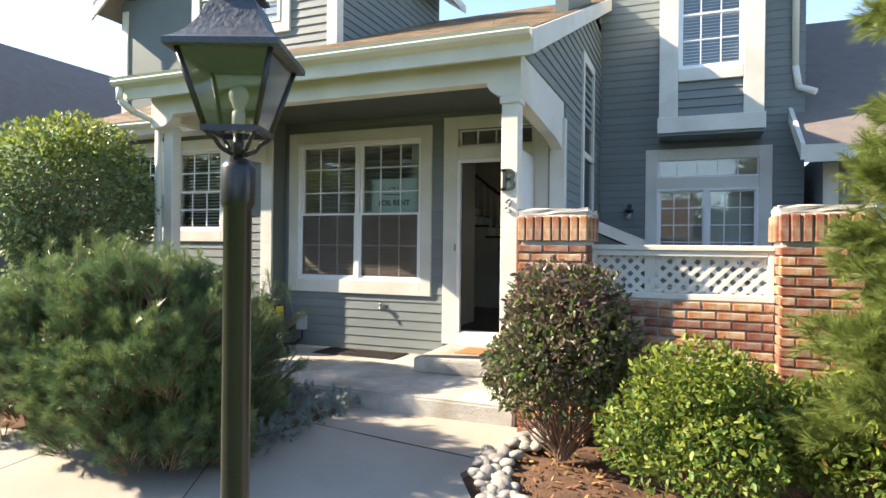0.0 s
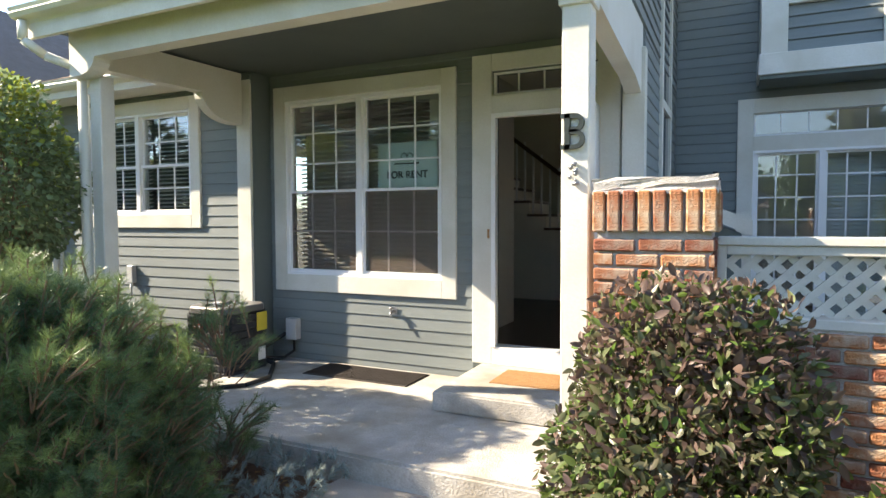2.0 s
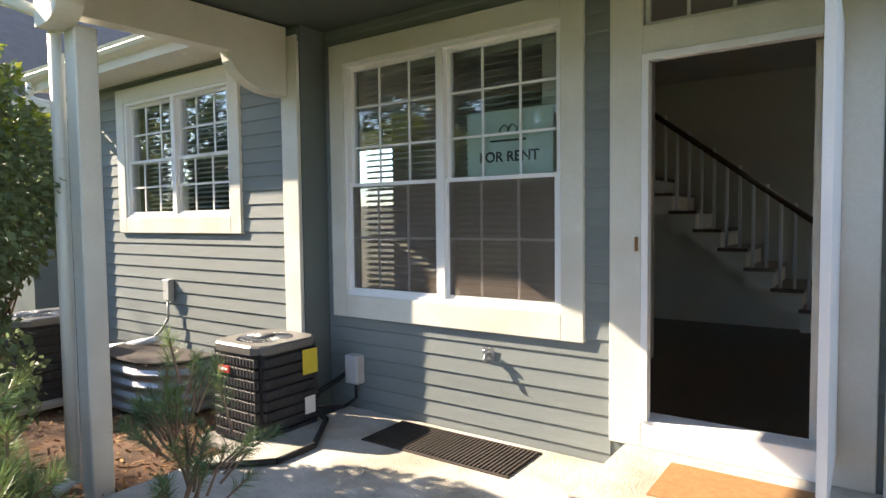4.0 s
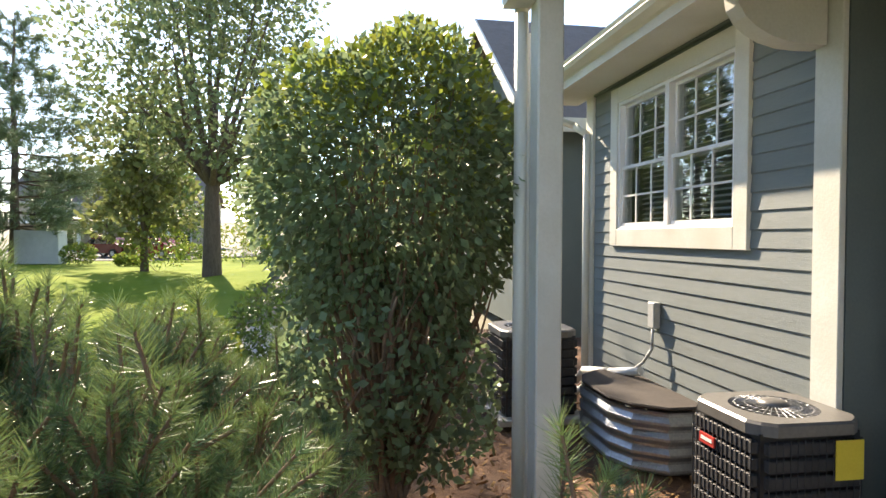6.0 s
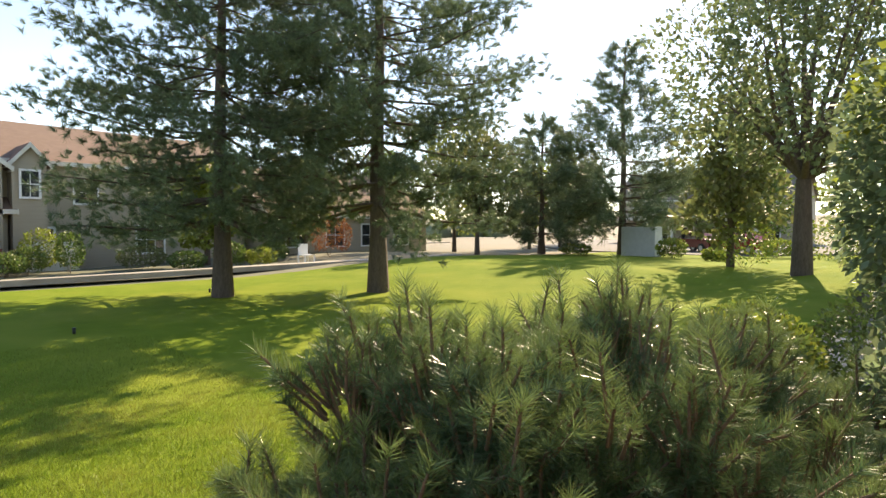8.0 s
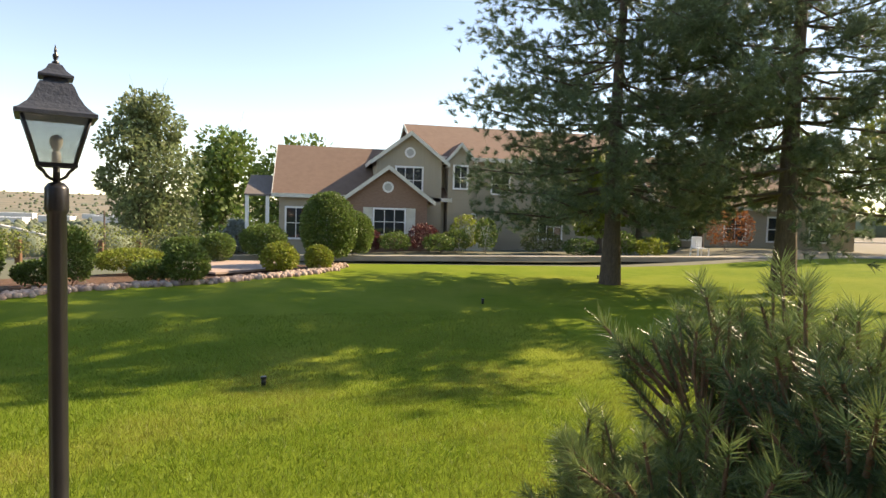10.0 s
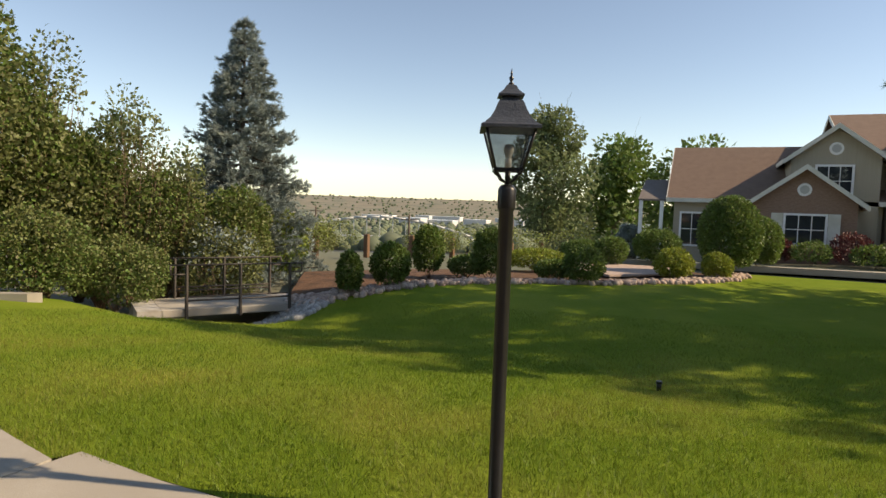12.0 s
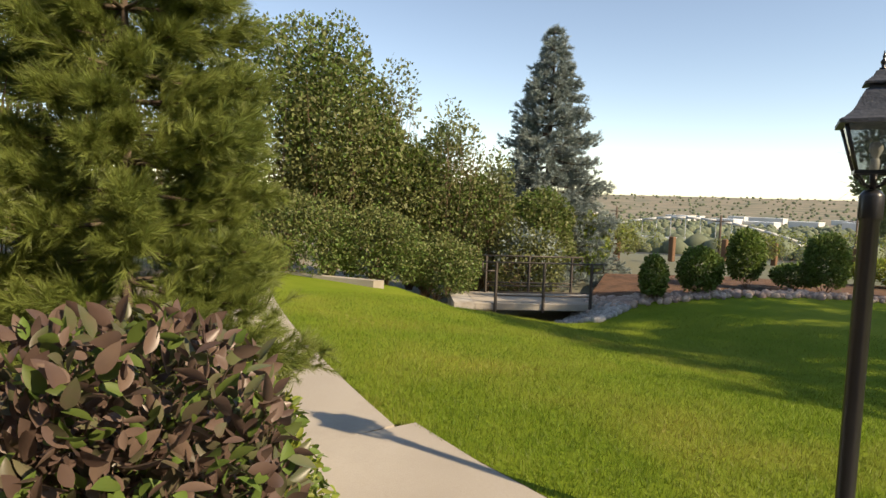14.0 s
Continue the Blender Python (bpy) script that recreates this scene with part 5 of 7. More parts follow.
leafy("purple_leaf_shrub", (-0.99, 3.5, 0.0), (-0.99, 3.5, 0.78), (0.62, 0.50, 0.62), 11500, 0.052, [(M["leaf_red"], .5, "foliage"), (M["leaf_mid"], .18, "green_foliage"), (M["leaf_purple"], .32, "young_foliage")], "rounded shrub with purple-tinged leaves before the brick pier", 51, 80, low=-0.78, lump=0.5, shell=0.3)
leafy("yellow_green_shrub", (-0.08, 2.98, 0.0), (-0.08, 2.98, 0.42), (0.62, 0.48, 0.56), 9500, 0.046, [(M["leaf_mid"], .5, "foliage"), (M["leaf_lime"], .5, "young_foliage")], "loose yellow-green shrub spilling over the mulch bed", 52, 90, low=-0.5, lump=0.6, shell=0.25)
leafy("yellow_green_shrub", (0.72, 3.05, 0.0), (0.78, 3.15, 0.36), (0.60, 0.50, 0.50), 7500, 0.046, [(M["leaf_mid"], .5, "foliage"), (M["leaf_lime"], .3, "young_foliage"), (M["leaf_autumn"], .03, "dry_foliage"), (M["leaf_lime"], .17, "tip_foliage")], "loose yellow-green shrub with a few dry leaves", 53, 70, low=-0.5, lump=0.6, shell=0.25)
leafy("climbing_shrub", (2.2, 4.3, 0.0), (2.2, 4.3, 1.5), (0.9, 0.8, 1.35), 6000, 0.085, [(M["leaf_mid"], .4, "foliage"), (M["leaf_lime"], .6, "young_foliage")], "tall bright green leafy shrub behind the young pine", 54, 40)
leafy("leafy_vine", (2.0, 3.6, 0.0), (1.7, 3.5, 2.9), (0.75, 0.7, 0.75), 1500, 0.07, [(M["leaf_mid"], 1.0, "foliage")], "thin leafy branches hanging by the young pine", 55, 24, lump=0.5)


# ---- conifers ----
def conifer(name, at, h, r, material, label, seed, whorls=16, per=6, start=0.16, tuft_size=0.16, density=9, trunk=0.2, needle_n=26, droop=0.0, top_r=0.12, spread=1.25, width=0.03, round_top=False, group="", irregular=0.25):
    """A tapered trunk, whorls of limbs, and sprays of needles along them."""
    rng = np.random.default_rng(seed)
    root = thing(name, at, label, "tree", group)
    bm = bmesh.new()
    x, y, z = at
    pts = []
    for i in range(9):
        t = i / 8
        pts.append(Vector((x + 0.06 * trunk * 5 * math.sin(i * 1.3 + seed) * t, y + 0.05 * trunk * 5 * math.cos(i * 1.7 + seed) * t, z - 0.05 + h * 0.97 * t)))
    for i in range(8):
        cyl(bm, pts[i], pts[i + 1], trunk * (1.25 if i == 0 else 1 - 0.92 * i / 8), trunk * (1 - 0.92 * (i + 1) / 8), 12, False)
    part("trunk", bm, M["bark"], root)
    bl = bmesh.new()
    tips, dirs = [], []
    for w in range(whorls):
        t = start + (1 - start) * (w + 0.5) / whorls
        c = pts[int(t * 8)].lerp(pts[min(8, int(t * 8) + 1)], t * 8 - int(t * 8))
        prof = (1 - (t - start) / (1 - start))
        ln = r * (max(prof, 0) ** (0.55 if round_top else 0.9)) * (1 if not round_top else (0.75 + 0.5 * math.sin(math.pi * min(1, (t - start) / (1 - start) * 1.2)))) + top_r
        for b in range(per):
            a = 6.283 * (b + rng.uniform(-0.3, 0.3)) / per + w * 1.1
            L = ln * (1 + rng.uniform(-irregular, irregular))
            rise = rng.uniform(-0.05, 0.25) - droop * (1 - t)
            e = c + Vector((math.cos(a) * L, math.sin(a) * L, rise * L))
            mid = (c + e) / 2 + Vector((0, 0, -0.06 * L))
            br = max(0.012, trunk * 0.22 * (1 - t) + 0.008)
            cyl(bl, c, mid, br, br * 0.7, 5, False)
            cyl(bl, mid, e, br * 0.7, br * 0.25, 5, False)
            n = max(3, int(density * L / r * 2.2))
            for i in range(n):
                s = min(1.0, rng.uniform(0.15, 1.0) ** 0.65)
                q = (c.lerp(mid, s * 2) if s < .5 else mid.lerp(e, s * 2 - 1)) + Vector(rng.normal(size=3)) * L * 0.06
                tips.append(q)
                dirs.append(Vector((math.cos(a), math.sin(a), 0.35)) + Vector(rng.normal(size=3)) * 0.55)
    tagged(part("branchwork", bl, M["bark"], root), kind="stuff")
    needles_on(root, rng, np.array(tips), np.array(dirs), material, tuft_size * rng.uniform(0.7, 1.35, len(tips)), needle_n, spread, width, "needles", seed)
    return root


conifer("ponderosa_pine", (-11.1, -13.2, gz(-11.1, -13.2)), 14.0, 3.5, M["needle_pine"], "tall ponderosa pine with dark trunk on the lawn", 61, 19, 7, 0.15, 0.27, 44, 0.27, 30, 0.25, 0.5, 1.3, 0.03, True, "lawn pines", 0.35)
conifer("ponderosa_pine", (-15.1, -10.9, gz(-15.1, -10.9)), 15.2, 3.9, M["needle_pine"], "tall ponderosa pine with dark trunk on the lawn", 62, 19, 7, 0.17, 0.27, 54, 0.29, 30, 0.2, 0.5, 1.3, 0.03, True, "lawn pines", 0.35)
conifer("ponderosa_pine", (-41.5, -15.6, gz(-41.5, -15.6)), 15, 4.6, M["needle_pine"], "far dark pine beside the car park", 63, 15, 6, 0.12, 0.6, 24, 0.3, 22, 0.1, 0.4, 1.3, 0.025, True, "far pines")
conifer("ponderosa_pine", (-39.0, -20.5, gz(-39, -20.5)), 10, 3.8, M["needle_pine"], "far dark pine beside the car park", 64, 12, 6, 0.12, 0.6, 24, 0.25, 22, 0.1, 0.4, 1.3, 0.025, True, "far pines")
conifer("blue_spruce", (11.2, -11.4, -1.2), 8.6, 2.25, M["needle_blue"], "tall blue spruce beyond the footbridge", 65, 30, 10, 0.05, 0.20, 34, 0.16, 30, 0.25, 0.12, 1.1, 0.04)
conifer("young_pine", (1.24, 3.02, 0.0), 4.6, 0.56, M["needle_young"], "young pine with thin trunk beside the pavement", 66, 26, 7, 0.11, 0.115, 46, 0.035, 46, 0.05, 0.22, 0.85, 0.012)


# ---- broadleaf trees ----
def tree(name, at, h, crown, n, leaf, material, label, seed, trunk=0.2, low=0.3, blobs=9, group="", lean=0.0):
    """Tapered trunk, forked limbs, and a crown of leaf clumps with gaps."""
    rng = np.random.default_rng(seed)
    root = thing(name, at, label, "tree", group)
    x, y, z = at
    fork = Vector((x, y, z + h * low))
    bm = bmesh.new()
    cyl(bm, (x, y, z - 0.1), fork, trunk * 1.15, trunk * 0.75, 12, False)
    part("trunk", bm, M["bark"], root)
    bm = bmesh.new()
    centres = []
    for i in range(blobs):
        a, u = i * 2.4 + seed, (i + 0.5) / blobs
        zz = z + h * (low + 0.05 + (0.9 - low) * u)
        rr = crown[0] * 0.62 * math.sin(math.pi * min(0.95, 0.25 + 0.65 * u)) * rng.uniform(0.5, 1.1)
        c = Vector((x + math.cos(a) * rr, y + math.sin(a) * rr, zz))
        centres.append(c)
        mid = fork.lerp(c, 0.5) + Vector(rng.normal(size=3)) * 0.15
        cyl(bm, fork, mid, trunk * 0.45, trunk * 0.25, 7, False)
        cyl(bm, mid, c, trunk * 0.25, trunk * 0.06, 6, False)
        for j in range(5):
            cyl(bm, c.lerp(mid, 0.3), c + Vector(rng.normal(size=3)) * crown[1] * 0.6, trunk * 0.06, trunk * 0.02, 5, False)
    tagged(part("branchwork", bm, M["bark"], root), kind="stuff")
    ps, ds = [], []
    for c in centres:
        s = crown[1] * rng.uniform(0.75, 1.2)
        p, d = blob_points(n // blobs, rng, c, (s, s, s * 0.85), 0.25, 8, 0.45)
        ps.append(p)
        ds.append(d)
    p, d = np.concatenate(ps), np.concatenate(ds)
    part("crown", cloud("crown", *LEAF, frames_at(p, d + rng.normal(size=d.shape) * 0.9, leaf * rng.uniform(0.6, 1.3, len(p)), rng), material), None, root)
    return root


tree("ash_tree", (-23.9, -1.0, gz(-23.9, -1.0)), 11.5, (5.2, 2.1), 15000, 0.21, M["leaf_cotton"], "broad leafy tree on a mound of the lawn", 71, 0.28, 0.26, 17)
tree("cottonwood", (10.2, -47.0, -2.6), 12.5, (4.2, 2.6), 13000, 0.34, M["leaf_cotton"], "tall pale cottonwood beyond the garden", 72, 0.25, 0.12, 11)
tree("round_tree", (7.3, -64, -4.0), 13, (5.0, 3.6), 8000, 0.55, M["leaf_mid"], "round green tree behind the far house", 73, 0.3, 0.1, 9)
tree("round_tree", (-1.0, -52, -2.2), 9, (4.0, 2.8), 5000, 0.5, M["leaf_mid"], "round green tree behind the far house", 74, 0.3, 0.1, 8)
for i, (x, y, h) in enumerate(((-36, -34, 8), (-30, -5, 7), (-52, -3, 9), (-48, 8, 10), (-33, 5, 6.5), (-26, 7, 6), (-60, -30, 9), (-24, -27.5, 5.5), (-17.5, -27, 5), (-62, -12, 8), (-33, -21.5, 8.5), (-37, -27, 9.5), (-52, -27, 9), (-68, -20, 9), (-47, -27, 7))):
    tree("garden_tree", (x, y, gz(x, y)), h, (h * 0.35, h * 0.24), 3600, 0.32, (M["leaf_mid"], M["leaf_olive"], M["leaf_lime"])[i % 3], "leafy garden tree in the distance", 80 + i, 0.16, 0.22, 8, "garden trees")

# tall screen of shrubs behind the pavement
for i, (x, y, rx, h, ma) in enumerate(((13.3, -3.2, 2.1, 6.6, "leaf_olive"), (15.0, -0.6, 2.3, 7.6, "leaf_olive"), (12.4, -5.8, 1.8, 5.4, "leaf_olive"), (12.7, -4.3, 2.0, 6.8, "leaf_olive"), (13.2, -7.4, 1.5, 3.9, "leaf_olive"), (16.6, 2.2, 2.4, 8.0, "leaf_olive"))):
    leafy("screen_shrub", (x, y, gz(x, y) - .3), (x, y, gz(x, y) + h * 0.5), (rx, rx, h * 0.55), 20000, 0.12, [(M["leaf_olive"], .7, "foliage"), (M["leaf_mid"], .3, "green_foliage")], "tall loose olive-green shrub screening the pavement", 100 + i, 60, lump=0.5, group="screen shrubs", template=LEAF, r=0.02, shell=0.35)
for i, (x, y, rx, h) in enumerate(((11.6, -2.9, 1.3, 1.9), (12.9, -1.0, 1.3, 2.0), (14.2, 0.8, 1.4, 2.1), (10.9, -4.7, 1.1, 1.8), (10.3, -6.2, 1.0, 1.6))):
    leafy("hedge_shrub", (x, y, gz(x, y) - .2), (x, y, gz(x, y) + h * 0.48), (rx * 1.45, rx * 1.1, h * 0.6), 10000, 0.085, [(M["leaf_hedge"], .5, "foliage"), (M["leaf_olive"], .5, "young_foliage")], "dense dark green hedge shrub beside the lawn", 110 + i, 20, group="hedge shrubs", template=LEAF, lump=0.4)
for i, (x, y, rx, h) in enumerate(((10.9, -8.0, 1.35, 3.6), (9.9, -9.7, 1.15, 2.5), (11.7, -6.9, 1.5, 4.9))):
    leafy("screen_shrub", (x, y, gz(x, y) - .3), (x, y, gz(x, y) + h * 0.48), (rx, rx, h * 0.56), 13000, 0.105, [(M["leaf_olive"], .65, "foliage"), (M["leaf_mid"], .35, "green_foliage")], "tall loose olive-green shrub behind the footbridge", 160 + i, 50, lump=0.45, group="screen shrubs", template=LEAF, r=0.018, shell=0.35)
for i, (x, y, z, r, h) in enumerate(((11.0, -7.2, 3.0, 1.0, 1.5), (12.3, -5.9, 4.0, 1.1, 1.6), (10.5, -8.2, 2.0, 0.8, 1.2))):
    leafy("feathery_shrub", (x, y, gz(x, y) - .2), (x, y, z), (r, r, h), 900, 0.12, [(M["leaf_olive"], .5, "foliage"), (M["leaf_cotton"], .5, "pale_foliage")], "thin upright branches with sparse olive leaves above the shrubs", 170 + i, 60, lump=0.5, shell=0.15, low=-0.3, group="feathery shrubs", template=LEAF, r=0.014)
leafy("willow_shrub", (9.6, -8.6, -1.2), (9.6, -8.6, -0.1), (1.3, 1.2, 1.3), 6000, 0.10, [(M["leaf_olive"], .8, "foliage"), (M["needle_blue"], .2, "pale_foliage")], "grey-green willow shrub behind the footbridge", 118, 40, template=LEAF, lump=0.4)
leafy("young_tree", (10.0, -12.0, -1.4), (10.0, -12.0, 0.2), (0.75, 0.75, 1.3), 3000, 0.12, [(M["leaf_mid"], .5, "foliage"), (M["leaf_lime"], .5, "young_foliage")], "slim bright green young tree near the spruce", 119, 20, template=LEAF)
# wing-side hedges seen past the mugo pine
leafy("clipped_hedge", (-7.6, 2.05, 0), (-7.6, 2.05, 0.5), (1.0, 0.6, 0.6), 9000, 0.05, [(M["leaf_mid"], .6, "foliage"), (M["leaf_lime"], .4, "young_foliage")], "clipped yellow-green hedge behind the mugo pine", 120, 20, template=LEAF, lump=0.12)
leafy("dark_hedge", (-8.7, 2.9, 0), (-8.7, 2.9, 0.55), (0.9, 0.7, 0.62), 6000, 0.05, [(M["leaf_hedge"], 1.0, "foliage")], "clipped dark green hedge beside the path", 121, 20, template=LEAF, lump=0.12)
leafy("grey_shrub", (-10.2, 3.4, 0), (-10.2, 3.4, 0.75), (0.8, 0.7, 0.8), 4500, 0.06, [(M["needle_blue"], 1.0, "foliage")], "grey-green rounded shrub past the lilac", 122, 20, template=LEAF, lump=0.12)

# ---- the garden bed across the lawn ----
bm = bmesh.new()
prism(bm, [(7.2, -8.6), (5.9, -8.1), (4.8, -9.2), (2.9, -11.2), (0.2, -12.9), (-1.8, -14.8), (-3.1, -16.6), (-3.4, -18.6), (-1.5, -19.6), (3.2, -15.8), (6.5, -13.5), (8.5, -11)], "z", -1.6, -0.05)
for v in bm.verts:
    v.co.z += gz(v.co.x, v.co.y) if v.co.z > -1 else -1
struct("garden_bed", bm, M["mulch"], "raised garden bed of mulch and rock", "garden bed")
rng = np.random.default_rng(7)
edge = np.array([(6.4, -8.05), (5.9, -8.1), (4.8, -9.2), (2.9, -11.2), (0.2, -12.9), (-1.8, -14.8), (-3.1, -16.6), (-3.4, -18.3)])
seg = rng.uniform(0, len(edge) - 1.001, 1300)
i0 = seg.astype(int)
pos = edge[i0] + (edge[i0 + 1] - edge[i0]) * (seg - i0)[:, None] + rng.normal(size=(1300, 2)) * 0.16 + np.array([0.18, -0.18])
bmr = bmesh.new()
bmesh.ops.create_icosphere(bmr, subdivisions=1, radius=1)
ROCKV = [tuple(v.co * random.uniform(0.8, 1.1)) for v in bmr.verts]
ROCKF = [tuple(v.index for v in f.verts) for f in bmr.faces]
bmr.free()
rk = new("bed_rocks", cloud("bed_rocks", ROCKV, ROCKF, frames_at(np.c_[pos, ground_z(pos[:, 0], pos[:, 1]) + 0.03], rng.normal(size=(1300, 3)), rng.uniform(0.05, 0.11, 1300), rng), M["rock_pink"]))
tagged(rk, "pinkish landscape rocks edging the garden bed", "rocks", kind="stuff")
pw = np.c_[rng.uniform(5.7, 7.0, 700), rng.uniform(-8.2, -7.0, 700)]
rw = new("culvert_rocks", cloud("culvert_rocks", ROCKV, ROCKF, frames_at(np.c_[pw, ground_z(pw[:, 0], pw[:, 1]) + 0.02], rng.normal(size=(700, 3)), rng.uniform(0.05, 0.11, 700), rng), M["rock_white"]))
tagged(rw, "pale river rocks under the footbridge", "rocks", kind="stuff")
H, G = "leaf_hedge", "leaf_mid"
for i, (x, y, w, h, kind, lab) in enumerate((
        (5.55, -8.75, .66, 1.1, H, "upright clipped dark green shrub"), (4.95, -9.75, 1.05, 1.15, G, "flaring bright green shrub"), (4.85, -11.75, .9, 1.5, G, "tall two-lobed green shrub"),
        (3.2, -12.2, 1.0, 1.45, H, "tall rounded dark green shrub"), (0.75, -12.9, 1.15, 1.05, H, "ball-shaped clipped dark green shrub"), (-2.9, -18.0, 2.0, 2.7, H, "large round clipped topiary shrub"),
        (-1.35, -16.0, 1.2, .95, "leaf_lime", "yellow-green leafy shrub"), (-2.55, -16.8, .95, .85, "leaf_lime", "small yellow-green shrub"), (1.0, -19.5, 1.3, 1.1, H, "low dark hedge shrub"),
        (4.0, -12.6, 1.2, .62, H, "low dark clipped hedge"), (1.7, -13.4, 1.1, .6, H, "low dark clipped hedge"), (3.0, -16.2, 2.3, .7, "leaf_lime", "broad low yellow-green juniper"), (-0.4, -22, 1.9, 1.4, H, "round clipped dark shrub"),
        (2.3, -20.5, 1.6, .9, H, "low round dark shrub"), (-4.1, -22.5, 1.6, 2.0, G, "upright green shrub before the far house"))):
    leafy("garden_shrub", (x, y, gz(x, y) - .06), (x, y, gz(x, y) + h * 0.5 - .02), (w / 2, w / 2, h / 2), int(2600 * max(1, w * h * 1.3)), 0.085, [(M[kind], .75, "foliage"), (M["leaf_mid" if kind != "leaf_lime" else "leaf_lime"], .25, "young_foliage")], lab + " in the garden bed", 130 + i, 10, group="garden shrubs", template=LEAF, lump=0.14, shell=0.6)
conifer("dwarf_blue_spruce", (2.6, -38, gz(2.6, -38)), 2.3, 1.3, M["needle_blue"], "small round blue spruce beside the far house", 150, 9, 8, 0.03, 0.35, 9, 0.08, 26, 0, 0.2, 1.2, 0.04)
bm = bmesh.new()
prism(bm, [(-1.6, -17.2), (0.4, -15.2), (2.4, -17.0), (1.0, -19.6), (-1.0, -19.6)], "z", 0, 0.06)
for v in bm.verts:
    v.co.z += gz(v.co.x, v.co.y) + .0
struct("patio_garden", bm, M["rock_pink"], "pinkish paved patio in the garden bed", "patio")

# footbridge
fb = thing("footbridge", (7.2, -7.0, -0.9), "concrete footbridge with dark metal railings", "bridge")
A, Bq = Vector((7.87, -6.02, 0)), Vector((6.6, -7.87, 0))
dirv = (A - Bq).normalized()
out = Vector((dirv.y, -dirv.x, 0))
DZ = -0.78
bm = bmesh.new()
p0, p1 = Bq - dirv * 0.15, A + dirv * 0.5
vs = [(p0.x, p0.y), (p1.x, p1.y), (p1.x + out.x * 1.7, p1.y + out.y * 1.7), (p0.x + out.x * 1.7, p0.y + out.y * 1.7)]
prism(bm, vs, "z", DZ - .17, DZ)
soften(bm, .015)
part("deck", bm, M["concrete"], fb)
for c, w in ((p0 - dirv * .35, .4), (p1 - dirv * .05, .5)):
    bm = bmesh.new()
    q = [c, c + dirv * w, c + dirv * w + out * 1.75, c + out * 1.75]
    prism(bm, [(v.x, v.y) for v in q], "z", -1.6, DZ - .005)
    part("abutment", bm, M["concrete_rough"], fb)
for side in (-.02, 1.62):
    base = Bq + out * side
    L = (A - Bq).length
    for j in range(3):
        q = base + dirv * (L * j / 2)
        bm = bmesh.new()
        box(bm, -.026, .026, -.026, .026, DZ - .2, .17, Matrix.Translation((q.x, q.y, 0)))
        part("post", bm, M["rail_metal"], fb)
    a, b = base - dirv * .28, base + dirv * (L + .32)
    for z, u, v in ((.17, a, b), (-.52, base, base + dirv * L), (-.60, base, base + dirv * L)):
        bm = bmesh.new()
        cyl(bm, (u.x, u.y, z), (v.x, v.y, z), .019, .019, 8)
        part("rail", bm, M["rail_metal"], fb)
    for e, s2 in ((a, base), (b, base + dirv * L)):
        bm = bmesh.new()
        tube(bm, [(e.x, e.y, .17), (e.x, e.y, -.03), (s2.x, s2.y, -.03)], .017, 8)
        part("rail_loop", bm, M["rail_metal"], fb)
bm = bmesh.new()
prism(bm, [(9.1, -3.75), (9.15, -3.5), (11.0, -2.4), (13.5, -1.2), (13.6, -1.45), (11.1, -2.65)], "z", -0.5, -0.27)
struct("kerb_wall", bm, M["concrete"], "low concrete edging at the far side of the lawn", "kerb")


# ---- neighbouring buildings ----
def gable_block(root, x0, x1, y0, y1, z0, ze, zr, axis, wall, roof, over=0.35, trim=True):
    """A block with a pitched roof whose ridge runs along an axis."""
    bm = bmesh.new()
    if axis == "x":
        ym = (y0 + y1) / 2
        prism(bm, [(y0, z0), (y0, ze), (ym, zr), (y1, ze), (y1, z0)], "x", x0, x1)
    else:
        xm = (x0 + x1) / 2
        prism(bm, [(x0, z0), (x0, ze), (xm, zr), (x1, ze), (x1, z0)], "y", y0, y1)
    part("wall", bm, wall, root)
    lo, hi = (y0, y1) if axis == "x" else (x0, x1)
    m = (lo + hi) / 2
    k = (zr - ze) / (m - lo)
    for s, a in ((1, lo - over), (-1, hi + over)):
        bm = bmesh.new()
        za = ze - k * over + .03
        poly = [(a, za), (m, zr + .03), (m, zr + .15), (a, za + .12)]
        prism(bm, poly, axis, (x0 if axis == "x" else y0) - over, (x1 if axis == "x" else y1) + over)
        part("roof", bm, roof, root)
        if trim:
            for e0, e1 in (((x0 if axis == "x" else y0) - over - .04, (x0 if axis == "x" else y0) - over), ((x1 if axis == "x" else y1) + over, (x1 if axis == "x" else y1) + over + .04)):
                bm = bmesh.new()
                prism(bm, [(a, za - .1), (m, zr - .08), (m, zr + .16), (a, za + .13)], axis, e0, e1)
                part("rake_board", bm, M["trim"], root)
            bm = bmesh.new()
            f = (a - .05, a) if s == 1 else (a, a + .05)
            if axis == "x":
                box(bm, x0 - over, x1 + over, f[0], f[1], za - .08, za + .13)
            else:
                box(bm, f[0], f[1], y0 - over, y1 + over, za - .08, za + .13)
            part("eave_board", bm, M["trim"], root)


